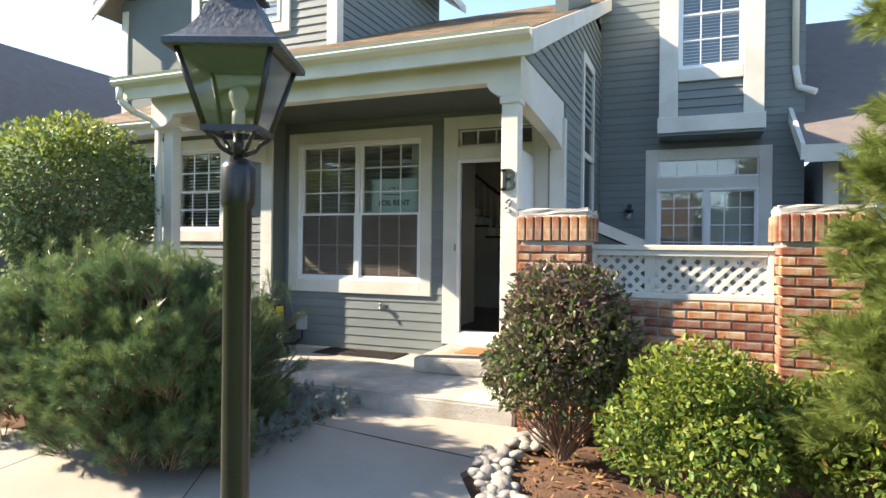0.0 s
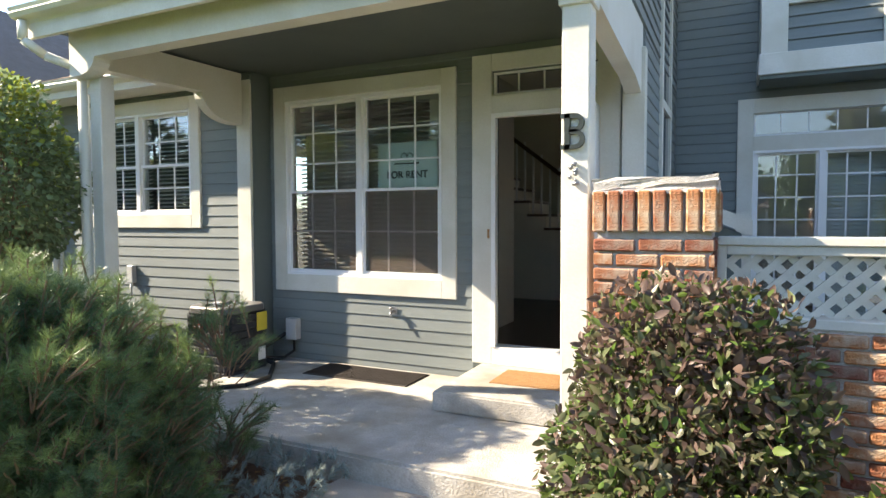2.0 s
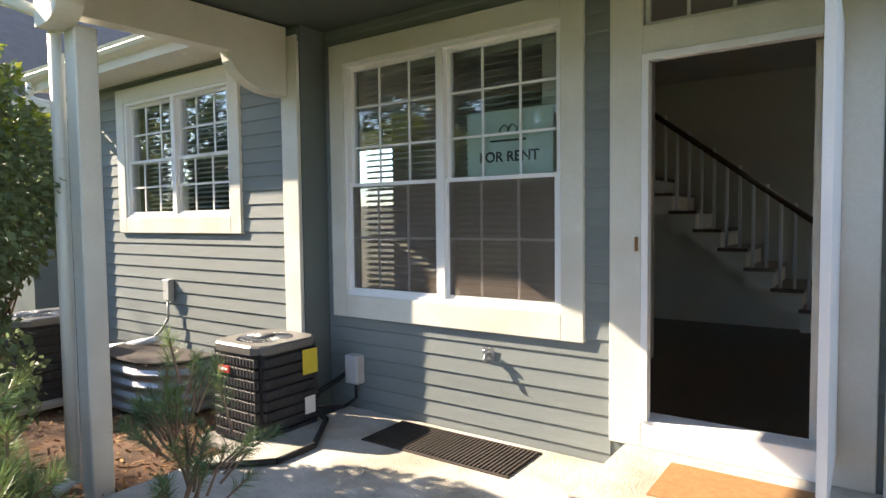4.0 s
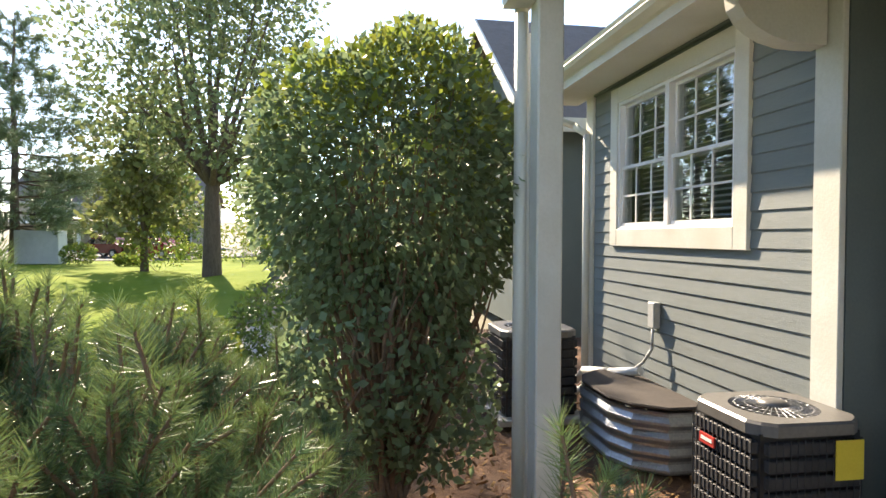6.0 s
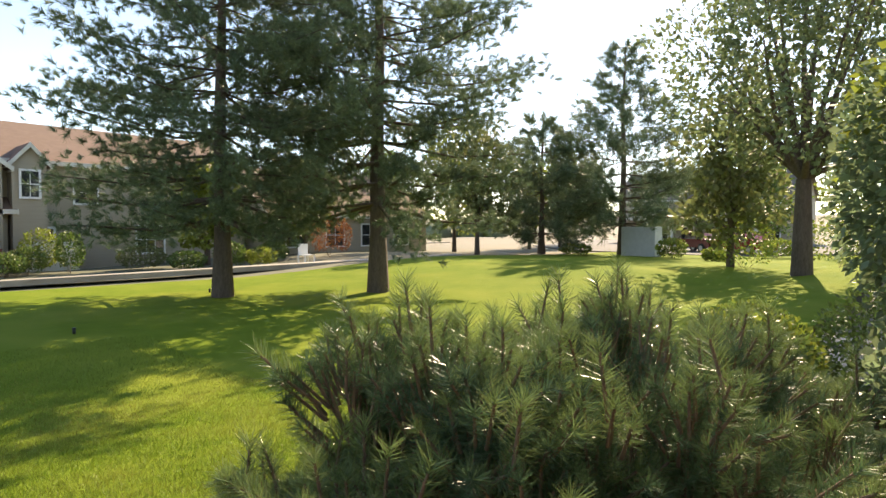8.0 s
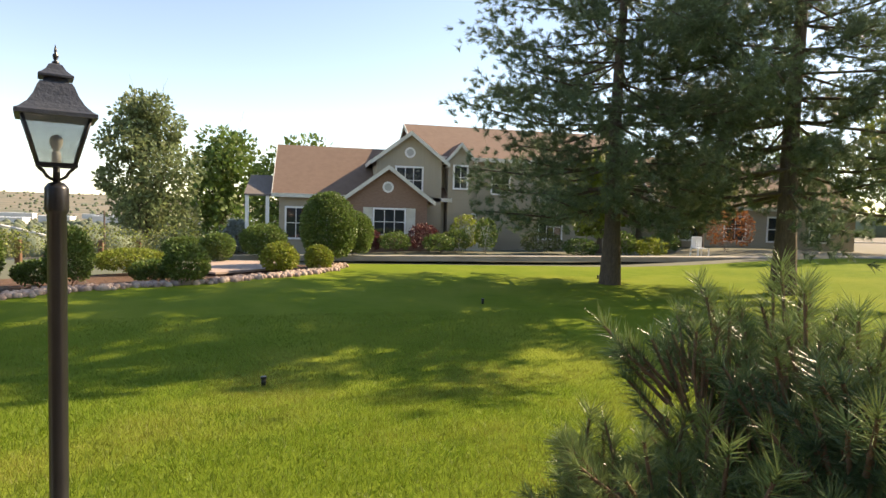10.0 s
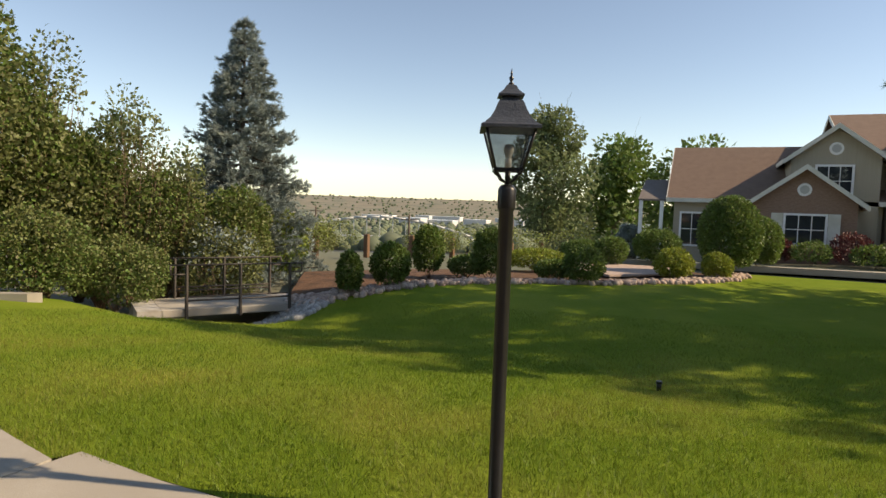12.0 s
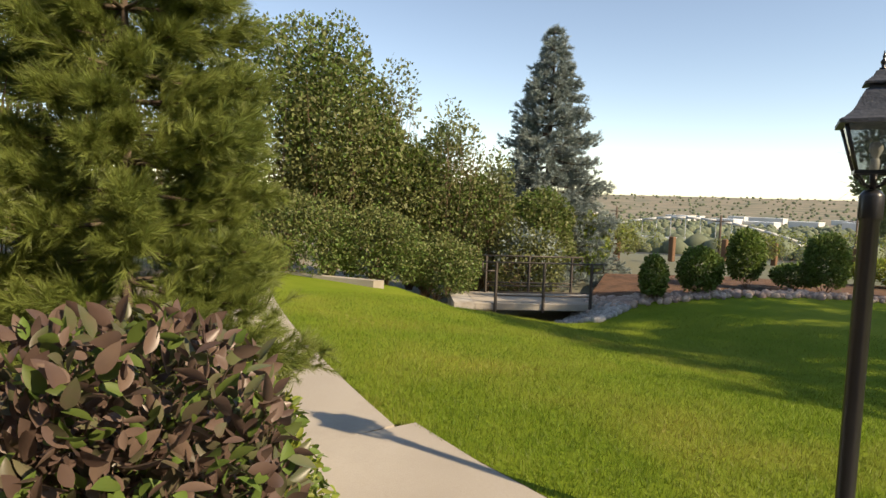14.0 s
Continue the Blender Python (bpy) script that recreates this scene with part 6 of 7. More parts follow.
def simple_window(root, axis, at, u0, u1, z0, z1, out, shutters=False, cols=2, rows=2):
    """A framed pane with glazing bars on a wall of constant y or x."""
    def b(bm, a, c, d, e, n0, n1):
        lo, hi = sorted((at + out * n0, at + out * n1))
        if axis == "y":
            box(bm, a, c, lo, hi, d, e)
        else:
            box(bm, lo, hi, a, c, d, e)
    bm = bmesh.new()
    for q in ((u0 - .1, u0, z0 - .1, z1 + .1), (u1, u1 + .1, z0 - .1, z1 + .1), (u0, u1, z1, z1 + .1), (u0, u1, z0 - .1, z0)):
        b(bm, *q, 0.0, .05)
    w = part("window", bm, M["vinyl"], root)
    bm = bmesh.new()
    b(bm, u0, u1, z0, z1, 0.0, .015)
    part("pane", bm, M["glass_dark"], w)
    bm = bmesh.new()
    for i in range(1, cols):
        x = u0 + (u1 - u0) * i / cols
        b(bm, x - .02, x + .02, z0, z1, .015, .03)
    for i in range(1, rows):
        z = z0 + (z1 - z0) * i / rows
        b(bm, u0, u1, z - .02, z + .02, .015, .032)
    part("bars", bm, M["vinyl"], w)
    if shutters:
        for q in ((u0 - .6, u0 - .12), (u1 + .12, u1 + .6)):
            bm = bmesh.new()
            b(bm, q[0], q[1], z0 - .1, z1 + .1, 0.0, .04)
            part("shutter", bm, M["trim"], root)


def disc(root, axis_y, x, z, r):
    bm = bmesh.new()
    cyl(bm, (x, axis_y, z), (x, axis_y + .05, z), r, r, 20)
    v = part("round_vent", bm, M["vinyl"], root)
    bm = bmesh.new()
    cyl(bm, (x, axis_y + .05, z), (x, axis_y + .06, z), r * .65, r * .65, 20)
    part("louvre", bm, M["grey_box"], v)


# far house across the lawn
HZ = -0.75
fh = thing("townhouse", (-6, -34, HZ), "tan and brick townhouse with red-brown shingle roof", "house")
gable_block(fh, -9.6, -0.5, -39.5, -30.6, HZ, 2.55, 5.4, "x", M["tan_wall"], M["shingle_red"])
gable_block(fh, -22, -8.4, -42, -31.2, HZ, 4.9, 7.3, "x", M["tan_wall"], M["shingle_red"])
gable_block(fh, -9.35, -5.7, -36, -30.2, HZ, 4.55, 5.95, "y", M["board_batten"], M["shingle_red"])
gable_block(fh, -8.35, -4.05, -35, -29.0, HZ, 2.35, 3.95, "y", M["far_brick"], M["shingle_red"])
gable_block(fh, -11.15, -9.75, -36, -30.3, HZ, 4.7, 5.5, "y", M["tan_wall"], M["shingle_red"], .2)
bm = bmesh.new()
prism(bm, [(-30.4, 2.4), (-34, 3.6), (-34, 3.5), (-30.4, 2.3)], "x", -0.4, 1.3)
part("roof", bm, M["shingle_dark"], fh)
for x in (1.15, .1):
    bm = bmesh.new()
    box(bm, x - .09, x + .09, -30.6, -30.4, HZ, 2.35)
    part("porch_post", bm, M["vinyl"], fh)
simple_window(fh, "y", -28.95, -7.1, -5.5, .45, 1.75, 1, True, 3, 2)
simple_window(fh, "y", -30.15, -8.2, -6.8, 2.75, 4.1, 1, False, 3, 2)
simple_window(fh, "y", -30.25, -10.8, -10.1, 3.1, 4.3, 1, False, 2, 2)
simple_window(fh, "y", -31.15, -11.6, -9.9, -.2, 1.6, 1, False, 2, 3)
simple_window(fh, "y", -31.15, -13.6, -12.6, 2.9, 4.0, 1, False, 2, 2)
simple_window(fh, "y", -31.15, -17.0, -15.6, .3, 1.7, 1, False, 3, 2)
simple_window(fh, "y", -30.55, -1.9, -.9, .1, 1.7, 1, False, 2, 2)
simple_window(fh, "y", -30.55, -3.5, -2.6, .1, 1.7, 1, False, 2, 2)
disc(fh, -29.0, -6.2, 2.95, .3)
disc(fh, -30.2, -7.525, 4.95, .3)
bm = bmesh.new()
box(bm, -12.4, -9.9, -30.0, -29.9, HZ, .95)
part("garden_wall", bm, M["trim"], fh)
for x, y, w, h, ma in ((-3.9, -28.2, 1.3, 1.9, "leaf_lime"), (-5.2, -27.7, 1.2, 1.1, "leaf_maroon"), (-8.0, -27.8, 1.7, 1.5, "leaf_maroon"), (-9.6, -27.6, 1.6, 1.2, "leaf_hedge"), (-6.4, -27.2, 1.7, 1.0, "leaf_hedge"), (-8.6, -26.8, 1.7, .95, "leaf_hedge"), (-11.2, -27.3, 1.2, 2.0, "leaf_mid"), (-10.4, -28.6, 1.8, 2.0, "leaf_lime"), (-14.2, -27.0, 2.2, 1.2, "leaf_olive"), (-17.3, -24.2, 1.6, 1.3, "leaf_mid"), (-18.6, -23.6, 1.6, .9, "leaf_lime"), (-15.5, -25, 1.8, .9, "leaf_hedge"), (-23.6, -24.5, 2.4, 2.4, "leaf_autumn"), (-20.5, -25.5, 1.6, 1.0, "leaf_hedge")):
    leafy("house_shrub", (x, y, gz(x, y) - .2), (x, y, gz(x, y) + h * .48), (w / 2, w / 2, h / 2), 1300, 0.13, [(M[ma], .8, "foliage"), (M[ma], .2, "young_foliage")], "rounded shrub before the far townhouse", int(300 + abs(x) * 7), 6, group="house shrubs", template=LEAF, lump=0.15, shell=0.6)
bm = bmesh.new()
prism(bm, [(3, -22.6), (-30, -20.2), (-30, -21.4), (3, -23.8)], "z", -.2, .02)
for v in bm.verts:
    v.co.z += gz(v.co.x, v.co.y)
struct("pavement_far", bm, M["concrete"], "narrow pavement before the far townhouse", "pavement")
# further townhouse behind the pines
fh2 = thing("townhouse", (-28, -30, -.4), "low grey townhouse behind the pines", "house")
gable_block(fh2, -36, -22.5, -38, -29, -.6, 2.6, 5.6, "x", M["tan_wall"], M["shingle_red"])
for x in (-34, -31, -28, -25):
    simple_window(fh2, "y", -28.98, x, x + 1.4, .5, 1.9, 1)


# adirondack-like white chair by the far house
ch = thing("garden_chair", (-20.3, -22.2, gz(-20.3, -22.2)), "white slatted garden chair on the far lawn edge", "chair")
cx, cy, cz = -20.3, -22.2, gz(-20.3, -22.2)
for dx in (-.28, .28):
    for dy in (-.28, .28):
        bm = bmesh.new()
        box(bm, cx + dx - .03, cx + dx + .03, cy + dy - .03, cy + dy + .03, cz, cz + .42)
        part("leg", bm, M["vinyl"], ch)
bm = bmesh.new()
box(bm, cx - .3, cx + .3, cy - .3, cy + .3, cz + .38, cz + .42)
part("seat", bm, M["vinyl"], ch)
for i in range(5):
    bm = bmesh.new()
    box(bm, cx - .28 + i * .115, cx - .18 + i * .115, cy - .30, cy - .27, cz + .42, cz + .95)
    part("back_slat", bm, M["vinyl"], ch)

# house neighbours on the street side of this house
nb = thing("neighbour_unit", (-12, 8, 0), "grey-green neighbouring townhouse with dark roof", "house")
gable_block(nb, -18.5, -12.0, 6.6, 12, -.1, 3.6, 6.0, "y", M["siding_dark"], M["shingle_dark"], .5)
bm = bmesh.new()
box(bm, -12.0, -8.45, 8.6, 8.75, -.1, 3.2)
part("entry_wall", bm, M["tan_wall"], nb)
simple_window(nb, "y", 8.58, -9.6, -8.8, 1.2, 2.5, -1, False, 2, 3)
bm = bmesh.new()
box(bm, -10.6, -8.3, 8.0, 12, 3.0, 6.2)
part("upper_wall", bm, M["siding_dark"], nb)
bm = bmesh.new()
prism(bm, [(-10.9, 5.9), (-9.45, 7.1), (-8.0, 5.9), (-8.0, 6.1), (-9.45, 7.3), (-10.9, 6.1)], "y", 7.6, 12)
part("roof", bm, M["shingle_dark"], nb)
bm = bmesh.new()
prism(bm, [(-10.9, 5.75), (-9.45, 6.95), (-8.0, 5.75), (-8.0, 5.95), (-9.45, 7.15), (-10.9, 5.95)], "y", 7.56, 7.6)
part("rake_board", bm, M["trim"], nb)
for x in (-10.55, -8.42):
    bm = bmesh.new()
    box(bm, x, x + .14, 7.97, 8.0, 3.0, 6.0)
    part("corner_board", bm, M["trim"], nb)
ru = thing("neighbour_unit", (4, 11, 0), "blue-grey neighbouring unit with dark shingle roof", "house")
bm = bmesh.new()
box(bm, 1.4, 8, 8.4, 14, -.1, 2.75)
part("wall", bm, M["siding"], ru)
bm = bmesh.new()
prism(bm, [(7.9, 2.75), (13, 5.9), (13, 5.8), (7.9, 2.6)], "x", 1.1, 8.2)
part("roof", bm, M["shingle_dark"], ru)
bm = bmesh.new()
box(bm, 1.1, 8.2, 7.84, 7.9, 2.55, 2.76)
part("eave_board", bm, M["trim"], ru)
bm = bmesh.new()
prism(bm, [(7.84, 2.58), (13, 5.75), (13, 5.95), (7.84, 2.78)], "x", 1.05, 1.1)
part("rake_board", bm, M["trim"], ru)
bm = bmesh.new()
box(bm, 1.38, 1.55, 8.36, 8.4, 0, 2.6)
part("corner_board", bm, M["trim"], ru)
simple_window(ru, "y", 8.38, 1.9, 2.9, 1.0, 2.3, -1, False, 3, 3)
g3 = thing("gutter", (1.2, SY - .1, 4), "cream downspout at the recessed wall corner", "gutter", "gutters")
bm = bmesh.new()
tube(bm, [(1.12, SY - .06, 7.5), (1.12, SY - .06, 4.0), (1.16, SY - .1, 3.7), (1.35, SY - .2, 3.6)], .045, 8)
part("downspout", bm, M["vinyl_cream"], g3)

# ---- towards the car park ----
bm = bmesh.new()
prism(bm, [(-44, -9), (-60, 2), (-95, -20), (-95, -45), (-55, -32), (-46, -22)], "z", -.1, .04)
for v in bm.verts:
    v.co.z += gz(v.co.x, v.co.y)
struct("road", bm, M["asphalt"], "grey asphalt car park", "road")


def car(at, yaw, paint, label):
    r = thing("car", at, label, "car", "parked cars")
    T = pose(*at, 0, 0, yaw)
    bm = bmesh.new()
    prism(bm, [(-2.2, .35), (-2.25, .75), (-2.0, .95), (-1.3, 1.0), (-.7, 1.42), (.8, 1.45), (1.5, 1.0), (2.1, .92), (2.25, .7), (2.2, .35)], "y", -.85, .85)
    soften(bm, .06, 2)
    bm.transform(T)
    body = part("body", bm, paint, r)
    bm = bmesh.new()
    prism(bm, [(-1.15, 1.0), (-.66, 1.36), (.74, 1.39), (1.3, 1.0)], "y", -.87, .87)
    bm.transform(T)
    part("windows", bm, M["glass_dark"], body)
    for x in (-1.4, 1.4):
        for y in (-.82, .82):
            bm = bmesh.new()
            cyl(bm, (x, y - .1, .33), (x, y + .1, .33), .33, .33, 20)
            bm.transform(T)
            w = part("wheel", bm, M["copper"], r)
            bm = bmesh.new()
            cyl(bm, (x, y - .11, .33), (x, y + .11, .33), .19, .19, 16)
            bm.transform(T)
            part("rim", bm, M["galv"], w)
    return r


car((-47.5, -9.6, gz(-47.5, -9.6) + .04), 60, M["car_red"], "bright red car parked on asphalt")
car((-49.5, -13.4, gz(-49.5, -13.4) + .04), 60, M["car_maroon"], "dark maroon car parked on asphalt")
ebx = thing("utility_cabinet", (-40.5, -13.6, gz(-40.5, -13.6)), "large grey utility cabinet on the grass", "cabinet")
bm = bmesh.new()
box(bm, -41, -39.9, -14.9, -12.6, gz(-40.5, -13.6), gz(-40.5, -13.6) + 1.9)
soften(bm, .03)
part("case", bm, M["grey_box"], ebx)
wh = thing("townhouse", (-75, -22, 1), "far grey townhouse with white columns and porch", "house")
gable_block(wh, -82, -74, -32, -12, -.3, 5.2, 8.6, "y", M["tan_wall"], M["shingle_dark"])
for y in (-30, -27, -24, -21, -18, -15):
    simple_window(wh, "x", -73.95, y, y + 1.3, 3.2, 4.6, 1)
    simple_window(wh, "x", -73.95, y, y + 1.3, .4, 1.9, 1)
    bm = bmesh.new()
    box(bm, -72.2, -71.9, y - .6, y - .3, -.3, 2.8)
    part("column", bm, M["vinyl"], wh)
bm = bmesh.new()
box(bm, -74, -71.7, -31, -13.5, 2.75, 3.0)
part("porch_roof", bm, M["vinyl"], wh)
sl2 = thing("lamp_post", (-17.5, 2.6, gz(-17.5, 2.6)), "distant black lantern lamp post", "street lamp")
bm = bmesh.new()
z = gz(-17.5, 2.6)
cyl(bm, (-17.5, 2.6, z - .05), (-17.5, 2.6, z + 1.9), .045, .04, 10)
part("pole", bm, M["black_metal"], sl2)
bm = bmesh.new()
cyl(bm, (-17.5, 2.6, z + 1.92), (-17.5, 2.6, z + 2.2), .09, .15, 4)
part("cage", bm, M["lamp_glass"], sl2)
bm = bmesh.new()
cyl(bm, (-17.5, 2.6, z + 2.2), (-17.5, 2.6, z + 2.45), .19, .03, 4)
part("roof", bm, M["lamp_roof"], sl2)
for x, y, w, h in ((-37.5, -10.6, 1.8, 1.3), (-36.5, -7.8, 1.4, .7), (-30.5, -4.6, 2.6, 2.2), (-38.5, -17.5, 2.2, .8), (-44, -6.5, 2.0, 1.2), (-55, -4, 3, 2.2), (-33.5, -1.6, 3.6, 2.3), (-35, 0.6, 3.4, 2.6)):
    leafy("roadside_shrub", (x, y, gz(x, y) - .1), (x, y, gz(x, y) + h * .48), (w / 2, w / 2, h / 2), 1200, 0.15, [(M["leaf_mid"], .5, "foliage"), (M["leaf_lime"], .5, "young_foliage")], "rounded shrub at the car park edge", int(400 + abs(x) * 5), 6, group="roadside shrubs", template=LEAF, lump=0.2, shell=0.6)

# ---- the valley ----
rng = np.random.default_rng(91)
n = 9500
ang = rng.uniform(-0.95, 1.6, n)
dist = 130 * (30 ** rng.uniform(0, 1, n))
vx, vy = dist * np.sin(ang), -dist * np.cos(ang)
vz = ground_z(vx, vy)
vs = rng.uniform(1.5, 3.5, n) * (1 + dist / 2500)
mm = frames_at(np.c_[vx, vy, vz + vs * .4], np.tile([0, 0, 1.0], (n, 1)) + rng.normal(size=(n, 3)) * .1, vs, rng)
fw = new("far_woods", cloud("far_woods", ROCKV, ROCKF, mm, M["far_tree"]))
tagged(fw, "hazy green trees spread over the valley", "woods", kind="stuff")
for i in range(26):
    a, dd = rng.uniform(-0.1, 0.75), rng.uniform(500, 1500)
    x, y = dd * math.sin(a), -dd * math.cos(a)
    w, dp, h = rng.uniform(25, 70), rng.uniform(15, 30), rng.uniform(7, 11)
    r = thing("warehouse", (x, y, gz(x, y)), "low pale warehouse in the valley", "building", "warehouses")
    bm = bmesh.new()
    box(bm, x - w / 2, x + w / 2, y - dp / 2, y + dp / 2, gz(x, y) - 2, gz(x, y) + h)
    part("wall", bm, M["pale_wall"], r)
    bm = bmesh.new()
    box(bm, x - w / 2 - .5, x + w / 2 + .5, y - dp / 2 - .5, y + dp / 2 + .5, gz(x, y) + h, gz(x, y) + h + 1)
    part("roof", bm, M["vinyl"], r)
# arched road bridge
ab = thing("arch_bridge", (95, -165, gz(95, -165)), "long steel arch bridge in the valley", "bridge")
c0, c1 = Vector((62, -175, 0)), Vector((122, -150, 0))
zb = gz(90, -165) + 3.5
bm = bmesh.new()
cyl(bm, (c0.x, c0.y, zb), (c1.x, c1.y, zb), .7, .7, 6)
part("deck", bm, M["grey_box"], ab)
bm = bmesh.new()
pts = [(c0.lerp(c1, i / 16).x, c0.lerp(c1, i / 16).y, zb + 6.5 * math.sin(math.pi * i / 16)) for i in range(17)]
tube(bm, pts, .35, 6)
part("arch", bm, M["grey_box"], ab)
for i in range(1, 16):
    bm = bmesh.new()
    cyl(bm, pts[i], (pts[i][0], pts[i][1], zb), .12, .12, 5)
    part("hanger", bm, M["grey_box"], ab)
for i, (a, dd, h) in enumerate(((0.30, 95, 6.2), (0.47, 70, 4.4), (0.06, 110, 8.2), (0.62, 85, 6))):
    x, y = -2.4 + dd * math.sin(a), 3.6 - dd * math.cos(a)
    r = thing("utility_pole", (x, y, gz(x, y)), "wooden utility pole in the dry field", "pole", "utility poles")
    bm = bmesh.new()
    cyl(bm, (x, y, gz(x, y) - .3), (x, y, gz(x, y) + h), .16, .11, 8)
    part("pole", bm, M["bark"], r)
    bm = bmesh.new()
    cyl(bm, (x - 1, y, gz(x, y) + h - .6), (x + 1, y, gz(x, y) + h - .6), .06, .06, 6)
    part("crossarm", bm, M["bark"], r)
for i in range(5):
    x0, y0 = 12 + i * 2.2, -24 - i * 6
    bm = bmesh.new()
    w = 1.3 if i < 2 else 2.6
    prism(bm, [(-60, -48 - i * 16), (120, -20 - i * 26), (120, -20 - i * 26 - w), (-60, -48 - i * 16 - w)], "z", -.2, .06)
    ev = list(bm.verts)
    bmesh.ops.subdivide_edges(bm, edges=list(bm.edges), cuts=12, use_grid_fill=True)
    for v in bm.verts:
        v.co.z += gz(v.co.x, v.co.y)
    struct("road_track", bm, M["asphalt"] if i % 2 else M["concrete"], "track or road crossing the dry field", "road")
for i in range(9):
    x, y = 12.4 - i * 1.0 + (i > 4) * .5, -13.5 - i * 2.1
    pst = thing("fence_post", (x, y, gz(x, y)), "squat brown wooden post beside the path", "post", "fence posts")
    bm = bmesh.new()
    box(bm, x - .1, x + .1, y - .1, y + .1, gz(x, y) - .2, gz(x, y) + .75)
    soften(bm, .02)
    part("post", bm, M["wood_post"], pst)
for i, (x, y, r, h) in enumerate(((11.5, -15.5, 1.2, 1.3), (14.5, -19, 1.5, 1.6), (9, -21, 1.4, 1.2), (7, -26, 2.2, 1.5), (4.5, -30, 2.5, 1.6), (18, -26, 2, 2.2), (22, -18, 2.2, 2.4), (12, -32, 2.5, 1.8))):
    leafy("field_shrub", (x, y, gz(x, y) - .1), (x, y, gz(x, y) + h * .45), (r, r, h / 2), 1500, 0.12, [(M["leaf_olive"], .8, "foliage"), (M["leaf_lime"], .2, "young_foliage")], "olive-green shrub in the dry field", 500 + i, 6, group="field shrubs", template=LEAF, lump=0.3)
# lawn sprinklers
for x, y in ((-1.85, -4.0), (-6.1, -9.4), (-11.4, -14.6)):
    sp = thing("sprinkler", (x, y, gz(x, y)), "small black pop-up lawn sprinkler", "sprinkler", "sprinklers")
    bm = bmesh.new()
    cyl(bm, (x, y, gz(x, y)), (x, y, gz(x, y) + .09), .03, .03, 8)
    part("stem", bm, M["black_metal"], sp)
    bm = bmesh.new()
    cyl(bm, (x, y, gz(x, y) + .09), (x, y, gz(x, y) + .12), .04, .035, 8)
    part("nozzle", bm, M["black_metal"], sp)

# ---- brick screen wall with lattice ----
BASE = bmesh.new()
box(BASE, -.0955, .0955, -.045, .045, -.0285, .0285)
soften(BASE, .007)
BRICK = [mesh_of("brick", BASE, M["brick"])]
COURSE = .069


def lay(parent, p, yaw, upright=False, rng=random.Random(8), long=1.0):
    ob = new("brick", BRICK[0])
    ob.parent = parent
    ob.matrix_parent_inverse = Matrix.Translation(-root_of(parent).location)
    jig = lambda s: rng.uniform(-s, s)
    m = pose(p[0] + jig(.002), p[1] + jig(.003), p[2] + jig(.0015), jig(.8), 90 if upright else 0, 0)
    ob.matrix_basis = Matrix.Translation(p) @ pose(jig(.002), jig(.003), jig(.0015), jig(1), jig(.8), yaw + jig(1)) @ (pose(0, 0, 0, 0, 90, 0) if upright else Matrix.Identity(4)) @ Matrix.Diagonal((long, 1, 1, 1))


def pier(x0, x1, y0, y1, top, label):
    r = thing("brick_pier", ((x0 + x1) / 2, (y0 + y1) / 2, 0), label, "pier", "brick piers")
    bm = bmesh.new()
    box(bm, x0 + .02, x1 - .02, y0 + .02, y1 - .02, -.2, top - .05)
    part("core", bm, M["mortar"], r)
    z = -.06
    row = 0
    ztop = top - .245
    while z < ztop - .03:
        for (ax, fixed, lo, hi, yaw) in (("x", y0 + .045, x0, x1, 0), ("y", x0 + .045, y0 + .09, y1, 90), ("y", x1 - .045, y0 + .09, y1, 90)):
            u = lo
            first = True
            while u < hi - .03:
                w = .203 if not (first and row % 2) else .101
                w = min(w, hi - u)
                c = u + w / 2
                lay(r, (c, fixed, z) if ax == "x" else (fixed, c, z), yaw, False, long=(w - .011) / .191)
                u += w
                first = False
        z += COURSE
        row += 1
    n = int((x1 - x0 + .03) / .068)
    for i in range(n):
        lay(r, (x0 - .005 + (x1 - x0 + .01) * (i + .5) / n, y0 + .03, ztop + .085), 0, True)
    n = int((y1 - y0 - .09) / .068)
    for xx in (x0 + .03, x1 - .03):
        for i in range(n):
            lay(r, (xx, y0 + .09 + (y1 - y0 - .09) * (i + .5) / n, ztop + .085), 90, True)
    bm = bmesh.new()
    box(bm, x0 - .0, x1 + .0, y0 + .0, y1, ztop + .17, top)
    bmesh.ops.subdivide_edges(bm, edges=list(bm.edges), cuts=4, use_grid_fill=True)
    rr = random.Random(4)
    for v in bm.verts:
        v.co += Vector((rr.uniform(-.008, .008), rr.uniform(-.008, .008), rr.uniform(-.012, .008)))
    part("mortar_cap", bm, M["mortar"], r, "rough pale mortar cap")
    return r


pier(-1.45, -.91, 4.0, 4.52, 1.775, "red brick pier with soldier course and mortar cap")
pier(.383, .93, 4.0, 4.52, 1.775, "red brick pier with soldier course and mortar cap")
bwl = thing("brick_wall", (-.26, 4.3, 0), "low red brick wall below the lattice", "brick wall")
bm = bmesh.new()
box(bm, -.91, .383, 4.21, 4.42, -.2, 1.09)
part("core", bm, M["mortar"], bwl)
z, row = -.06, 0
while z < 1.07:
    u = -.91 + (.101 if row % 2 else 0)
    if row % 2:
        lay(bwl, (-.86, 4.235, z), 0, long=.47)
    while u < .38:
        w = min(.203, .383 - u)
        if w > .05:
            lay(bwl, (u + w / 2, 4.235, z), 0, long=(w - .011) / .191)
        u += .203
    z += COURSE
    row += 1
lt = thing("lattice_panel", (-.26, 4.3, 1.1), "cream diagonal lattice panel between the brick piers", "lattice")
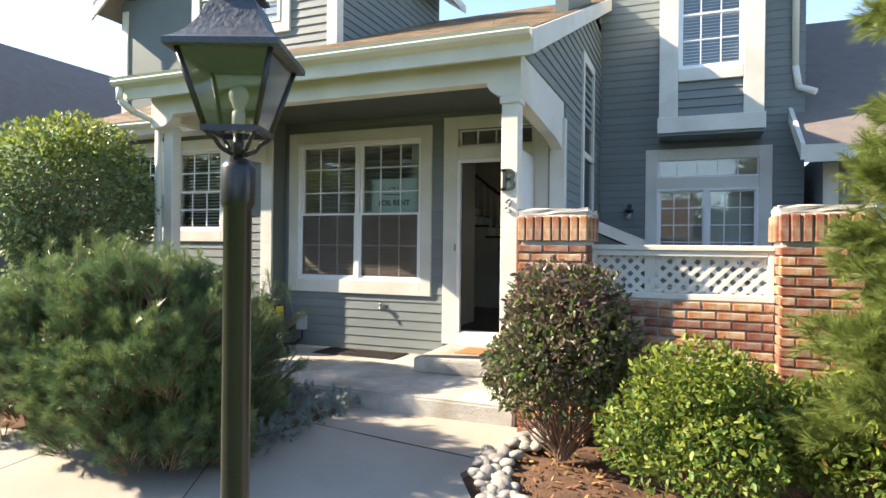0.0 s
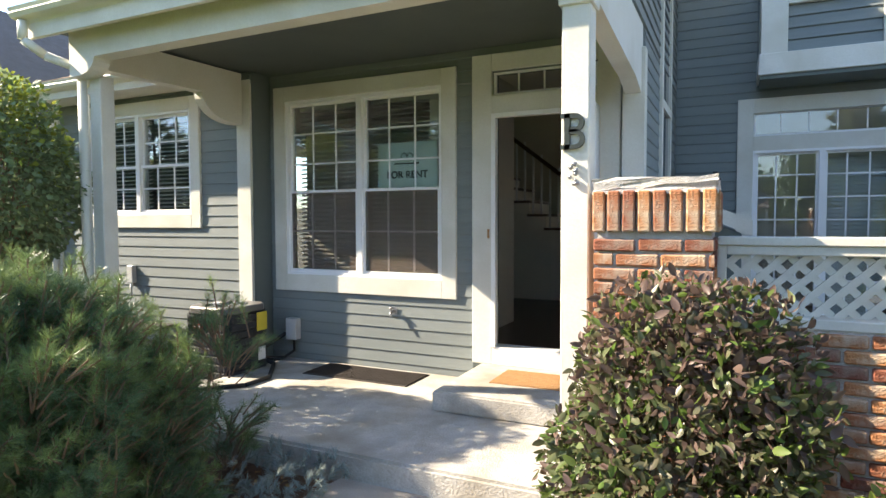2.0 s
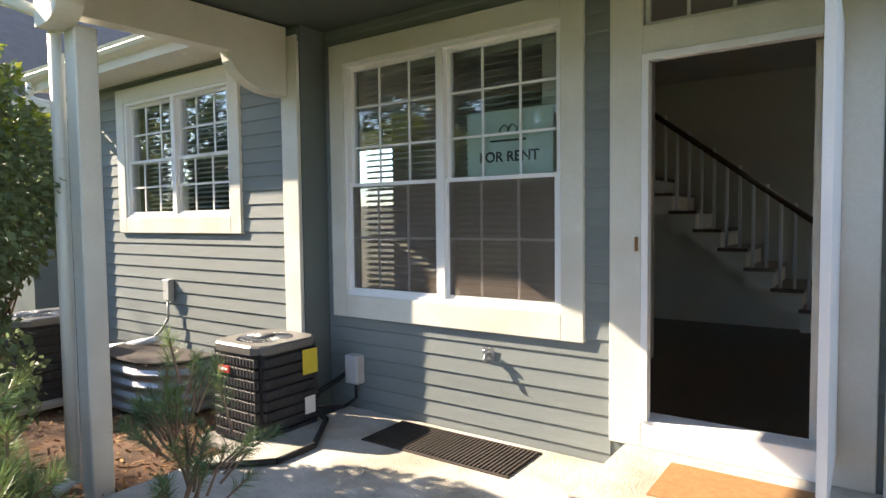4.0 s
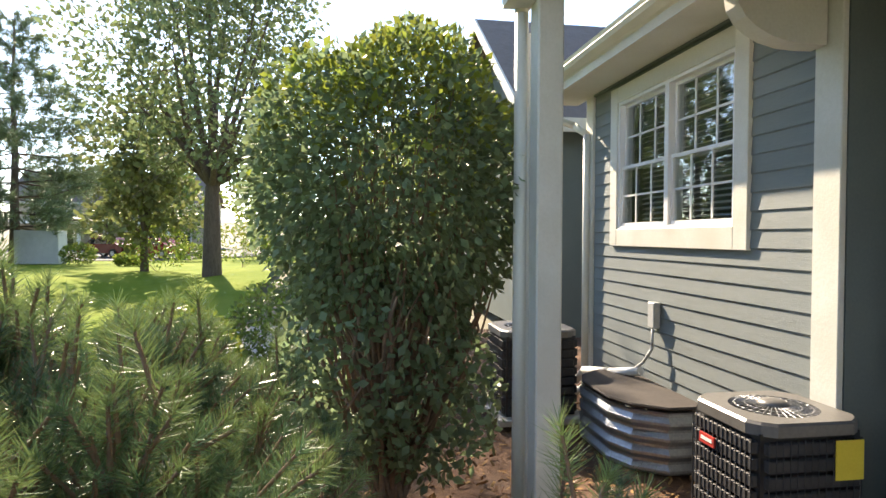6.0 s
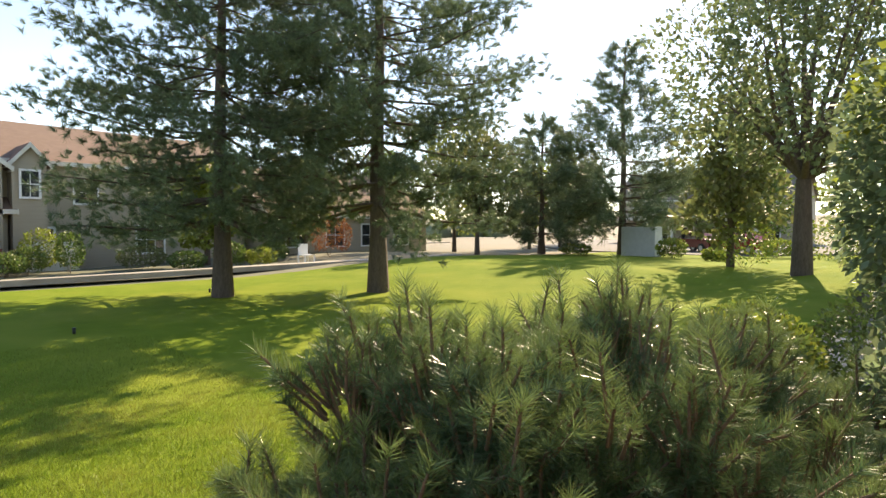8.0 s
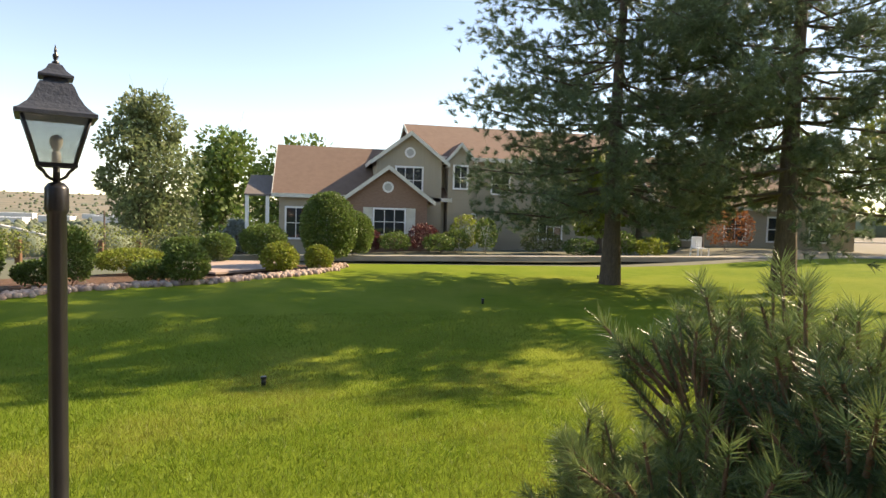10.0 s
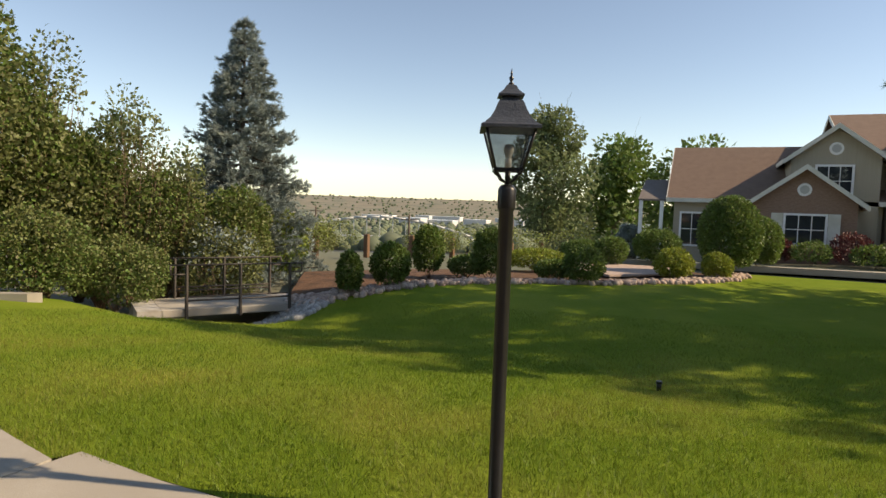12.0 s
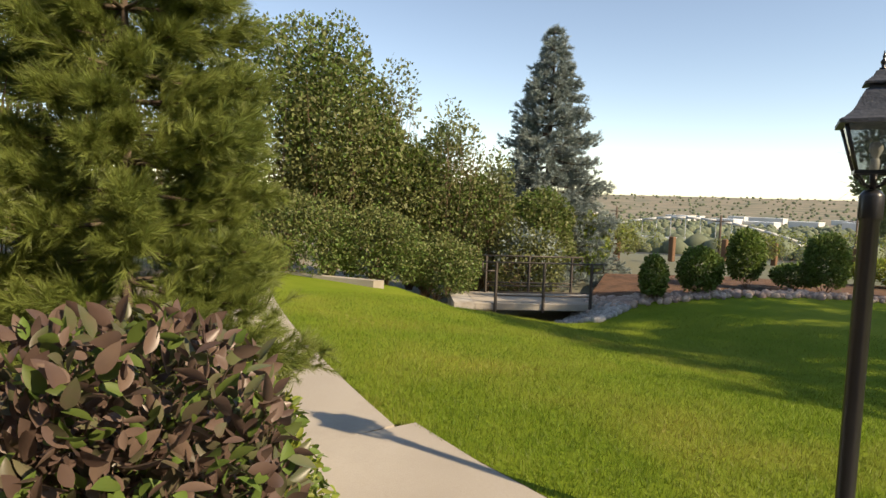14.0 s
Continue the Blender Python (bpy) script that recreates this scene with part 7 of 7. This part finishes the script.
for nm, b in (("top_rail", (-.91, .383, 4.235, 4.345, 1.455, 1.495)), ("top_batten", (-.87, .343, 4.25, 4.33, 1.41, 1.455)), ("bottom_rail", (-.91, .383, 4.20, 4.37, 1.085, 1.13)), ("side_rail", (-.91, -.87, 4.25, 4.33, 1.13, 1.455)), ("side_rail", (.343, .383, 4.25, 4.33, 1.13, 1.455))):
    bm = bmesh.new()
    box(bm, *b)
    soften(bm, .004)
    part(nm, bm, M["trim"], lt)
for s in (1, -1):
    c = -1.4
    while c < .9:
        a, b = (c, 1.12), (c + .30, 1.42)
        if s == -1:
            a, b = (c, 1.42), (c + .30, 1.12)
        t0, t1 = max(0, (-.88 - a[0]) / .30), min(1, (.353 - a[0]) / .30)
        if t1 - t0 > .05:
            p = (a[0] + .30 * t0, a[1] + (b[1] - a[1]) * t0)
            q = (a[0] + .30 * t1, a[1] + (b[1] - a[1]) * t1)
            bm = bmesh.new()
            w = .017 * 1.414
            prism(bm, [(p[0] - w, p[1]), (p[0] + w, p[1]), (q[0] + w, q[1]), (q[0] - w, q[1])], "y", 4.285 if s == 1 else 4.293, 4.292 if s == 1 else 4.30)
            part("slat", bm, M["trim"], lt)
        c += .0975

# cobbles along the bed edge
bm = bmesh.new()
bmesh.ops.create_icosphere(bm, subdivisions=2, radius=1)
for v in bm.verts:
    v.co = Vector((v.co.x * 1.25, v.co.y * .9, v.co.z * .62)) * (1 + .12 * noise.noise(v.co * 1.4))
for f in bm.faces:
    f.smooth = True
COB = mesh_of("cobble", bm, M["cobble"])
rr = random.Random(12)
EDGE = [(-1.3, 4.0), (-1.38, 3.75), (-1.47, 3.45), (-1.50, 3.15), (-1.42, 2.85), (-1.25, 2.6), (-1.0, 2.42), (-.7, 2.28), (-.4, 2.26)]
for i in range(150):
    t = rr.uniform(0, len(EDGE) - 1.001)
    k = int(t)
    x = EDGE[k][0] + (EDGE[k + 1][0] - EDGE[k][0]) * (t - k) + rr.uniform(-.01, .22)
    y = EDGE[k][1] + (EDGE[k + 1][1] - EDGE[k][1]) * (t - k) + rr.uniform(-.02, .12)
    c = new("cobble", COB)
    s = rr.uniform(.03, .062)
    c.matrix_world = Matrix.Translation((x, y, gz(x, y) + s * .35)) @ pose(0, 0, 0, rr.uniform(-20, 20), rr.uniform(-20, 20), rr.uniform(0, 360)) @ Matrix.Scale(s, 4)
    tagged(c, "rounded grey river cobble edging the bed", "stone", "edging cobbles")
# bark chips
rng = np.random.default_rng(17)
n = 9000
qx, qy = rng.uniform(-9, 1.6, n), rng.uniform(2.2, 5.8, n)
k = ((qx < -5.05) | (qx > -1.35) | ((qx < -3.1) & (qy < 4.1) & (qy > 2.6))) & ~((qx < -1.0) & (qx > -2.2) & (qy > 4.0)) & ((qy < 4.0) | (qx < -5))
qx, qy = qx[k], qy[k]
bc = new("bark_chips", cloud("bark_chips", [(-1, -.35, 0), (1, -.3, 0), (.9, .35, .1), (-.9, .3, .15), (0, 0, .3)], [(0, 1, 4), (1, 2, 4), (2, 3, 4), (3, 0, 4)], frames_at(np.c_[qx, qy, ground_z(qx, qy) - .01], rng.normal(size=(len(qx), 3)) * .5 + np.array([0, 0, 1]), rng.uniform(.012, .032, len(qx)), rng), M["chip"]))
tagged(bc, "scattered brown bark chips", "bark", kind="stuff")

# ---- lapped boards of the walls ----
siding(wf, "x", FY, -5.235, SX, .10, 3.08, [(-5.172, -3.098, .863, 2.947), (-2.941, -1.667, 0, 3.014)], M["siding"], -1)
siding(wl, "x", LY, -8.3, -5.45, -.05, 2.95, [(-7.896, -5.958, 1.508, 2.912)], M["siding"], -1)
siding(wr, "x", SY, SX, 1.25, .0, 7.6, [(-0.825, 0.861, .25, 2.945), (B0 - .02, B1 + .02, 3.05, 5.8)], M["siding"], -1)
siding(wsd, "y", SX, FY + .02, SY - .02, .0, 3.08, [(7.15, 8.1, 1.2, 4.0)], M["siding"], 1)
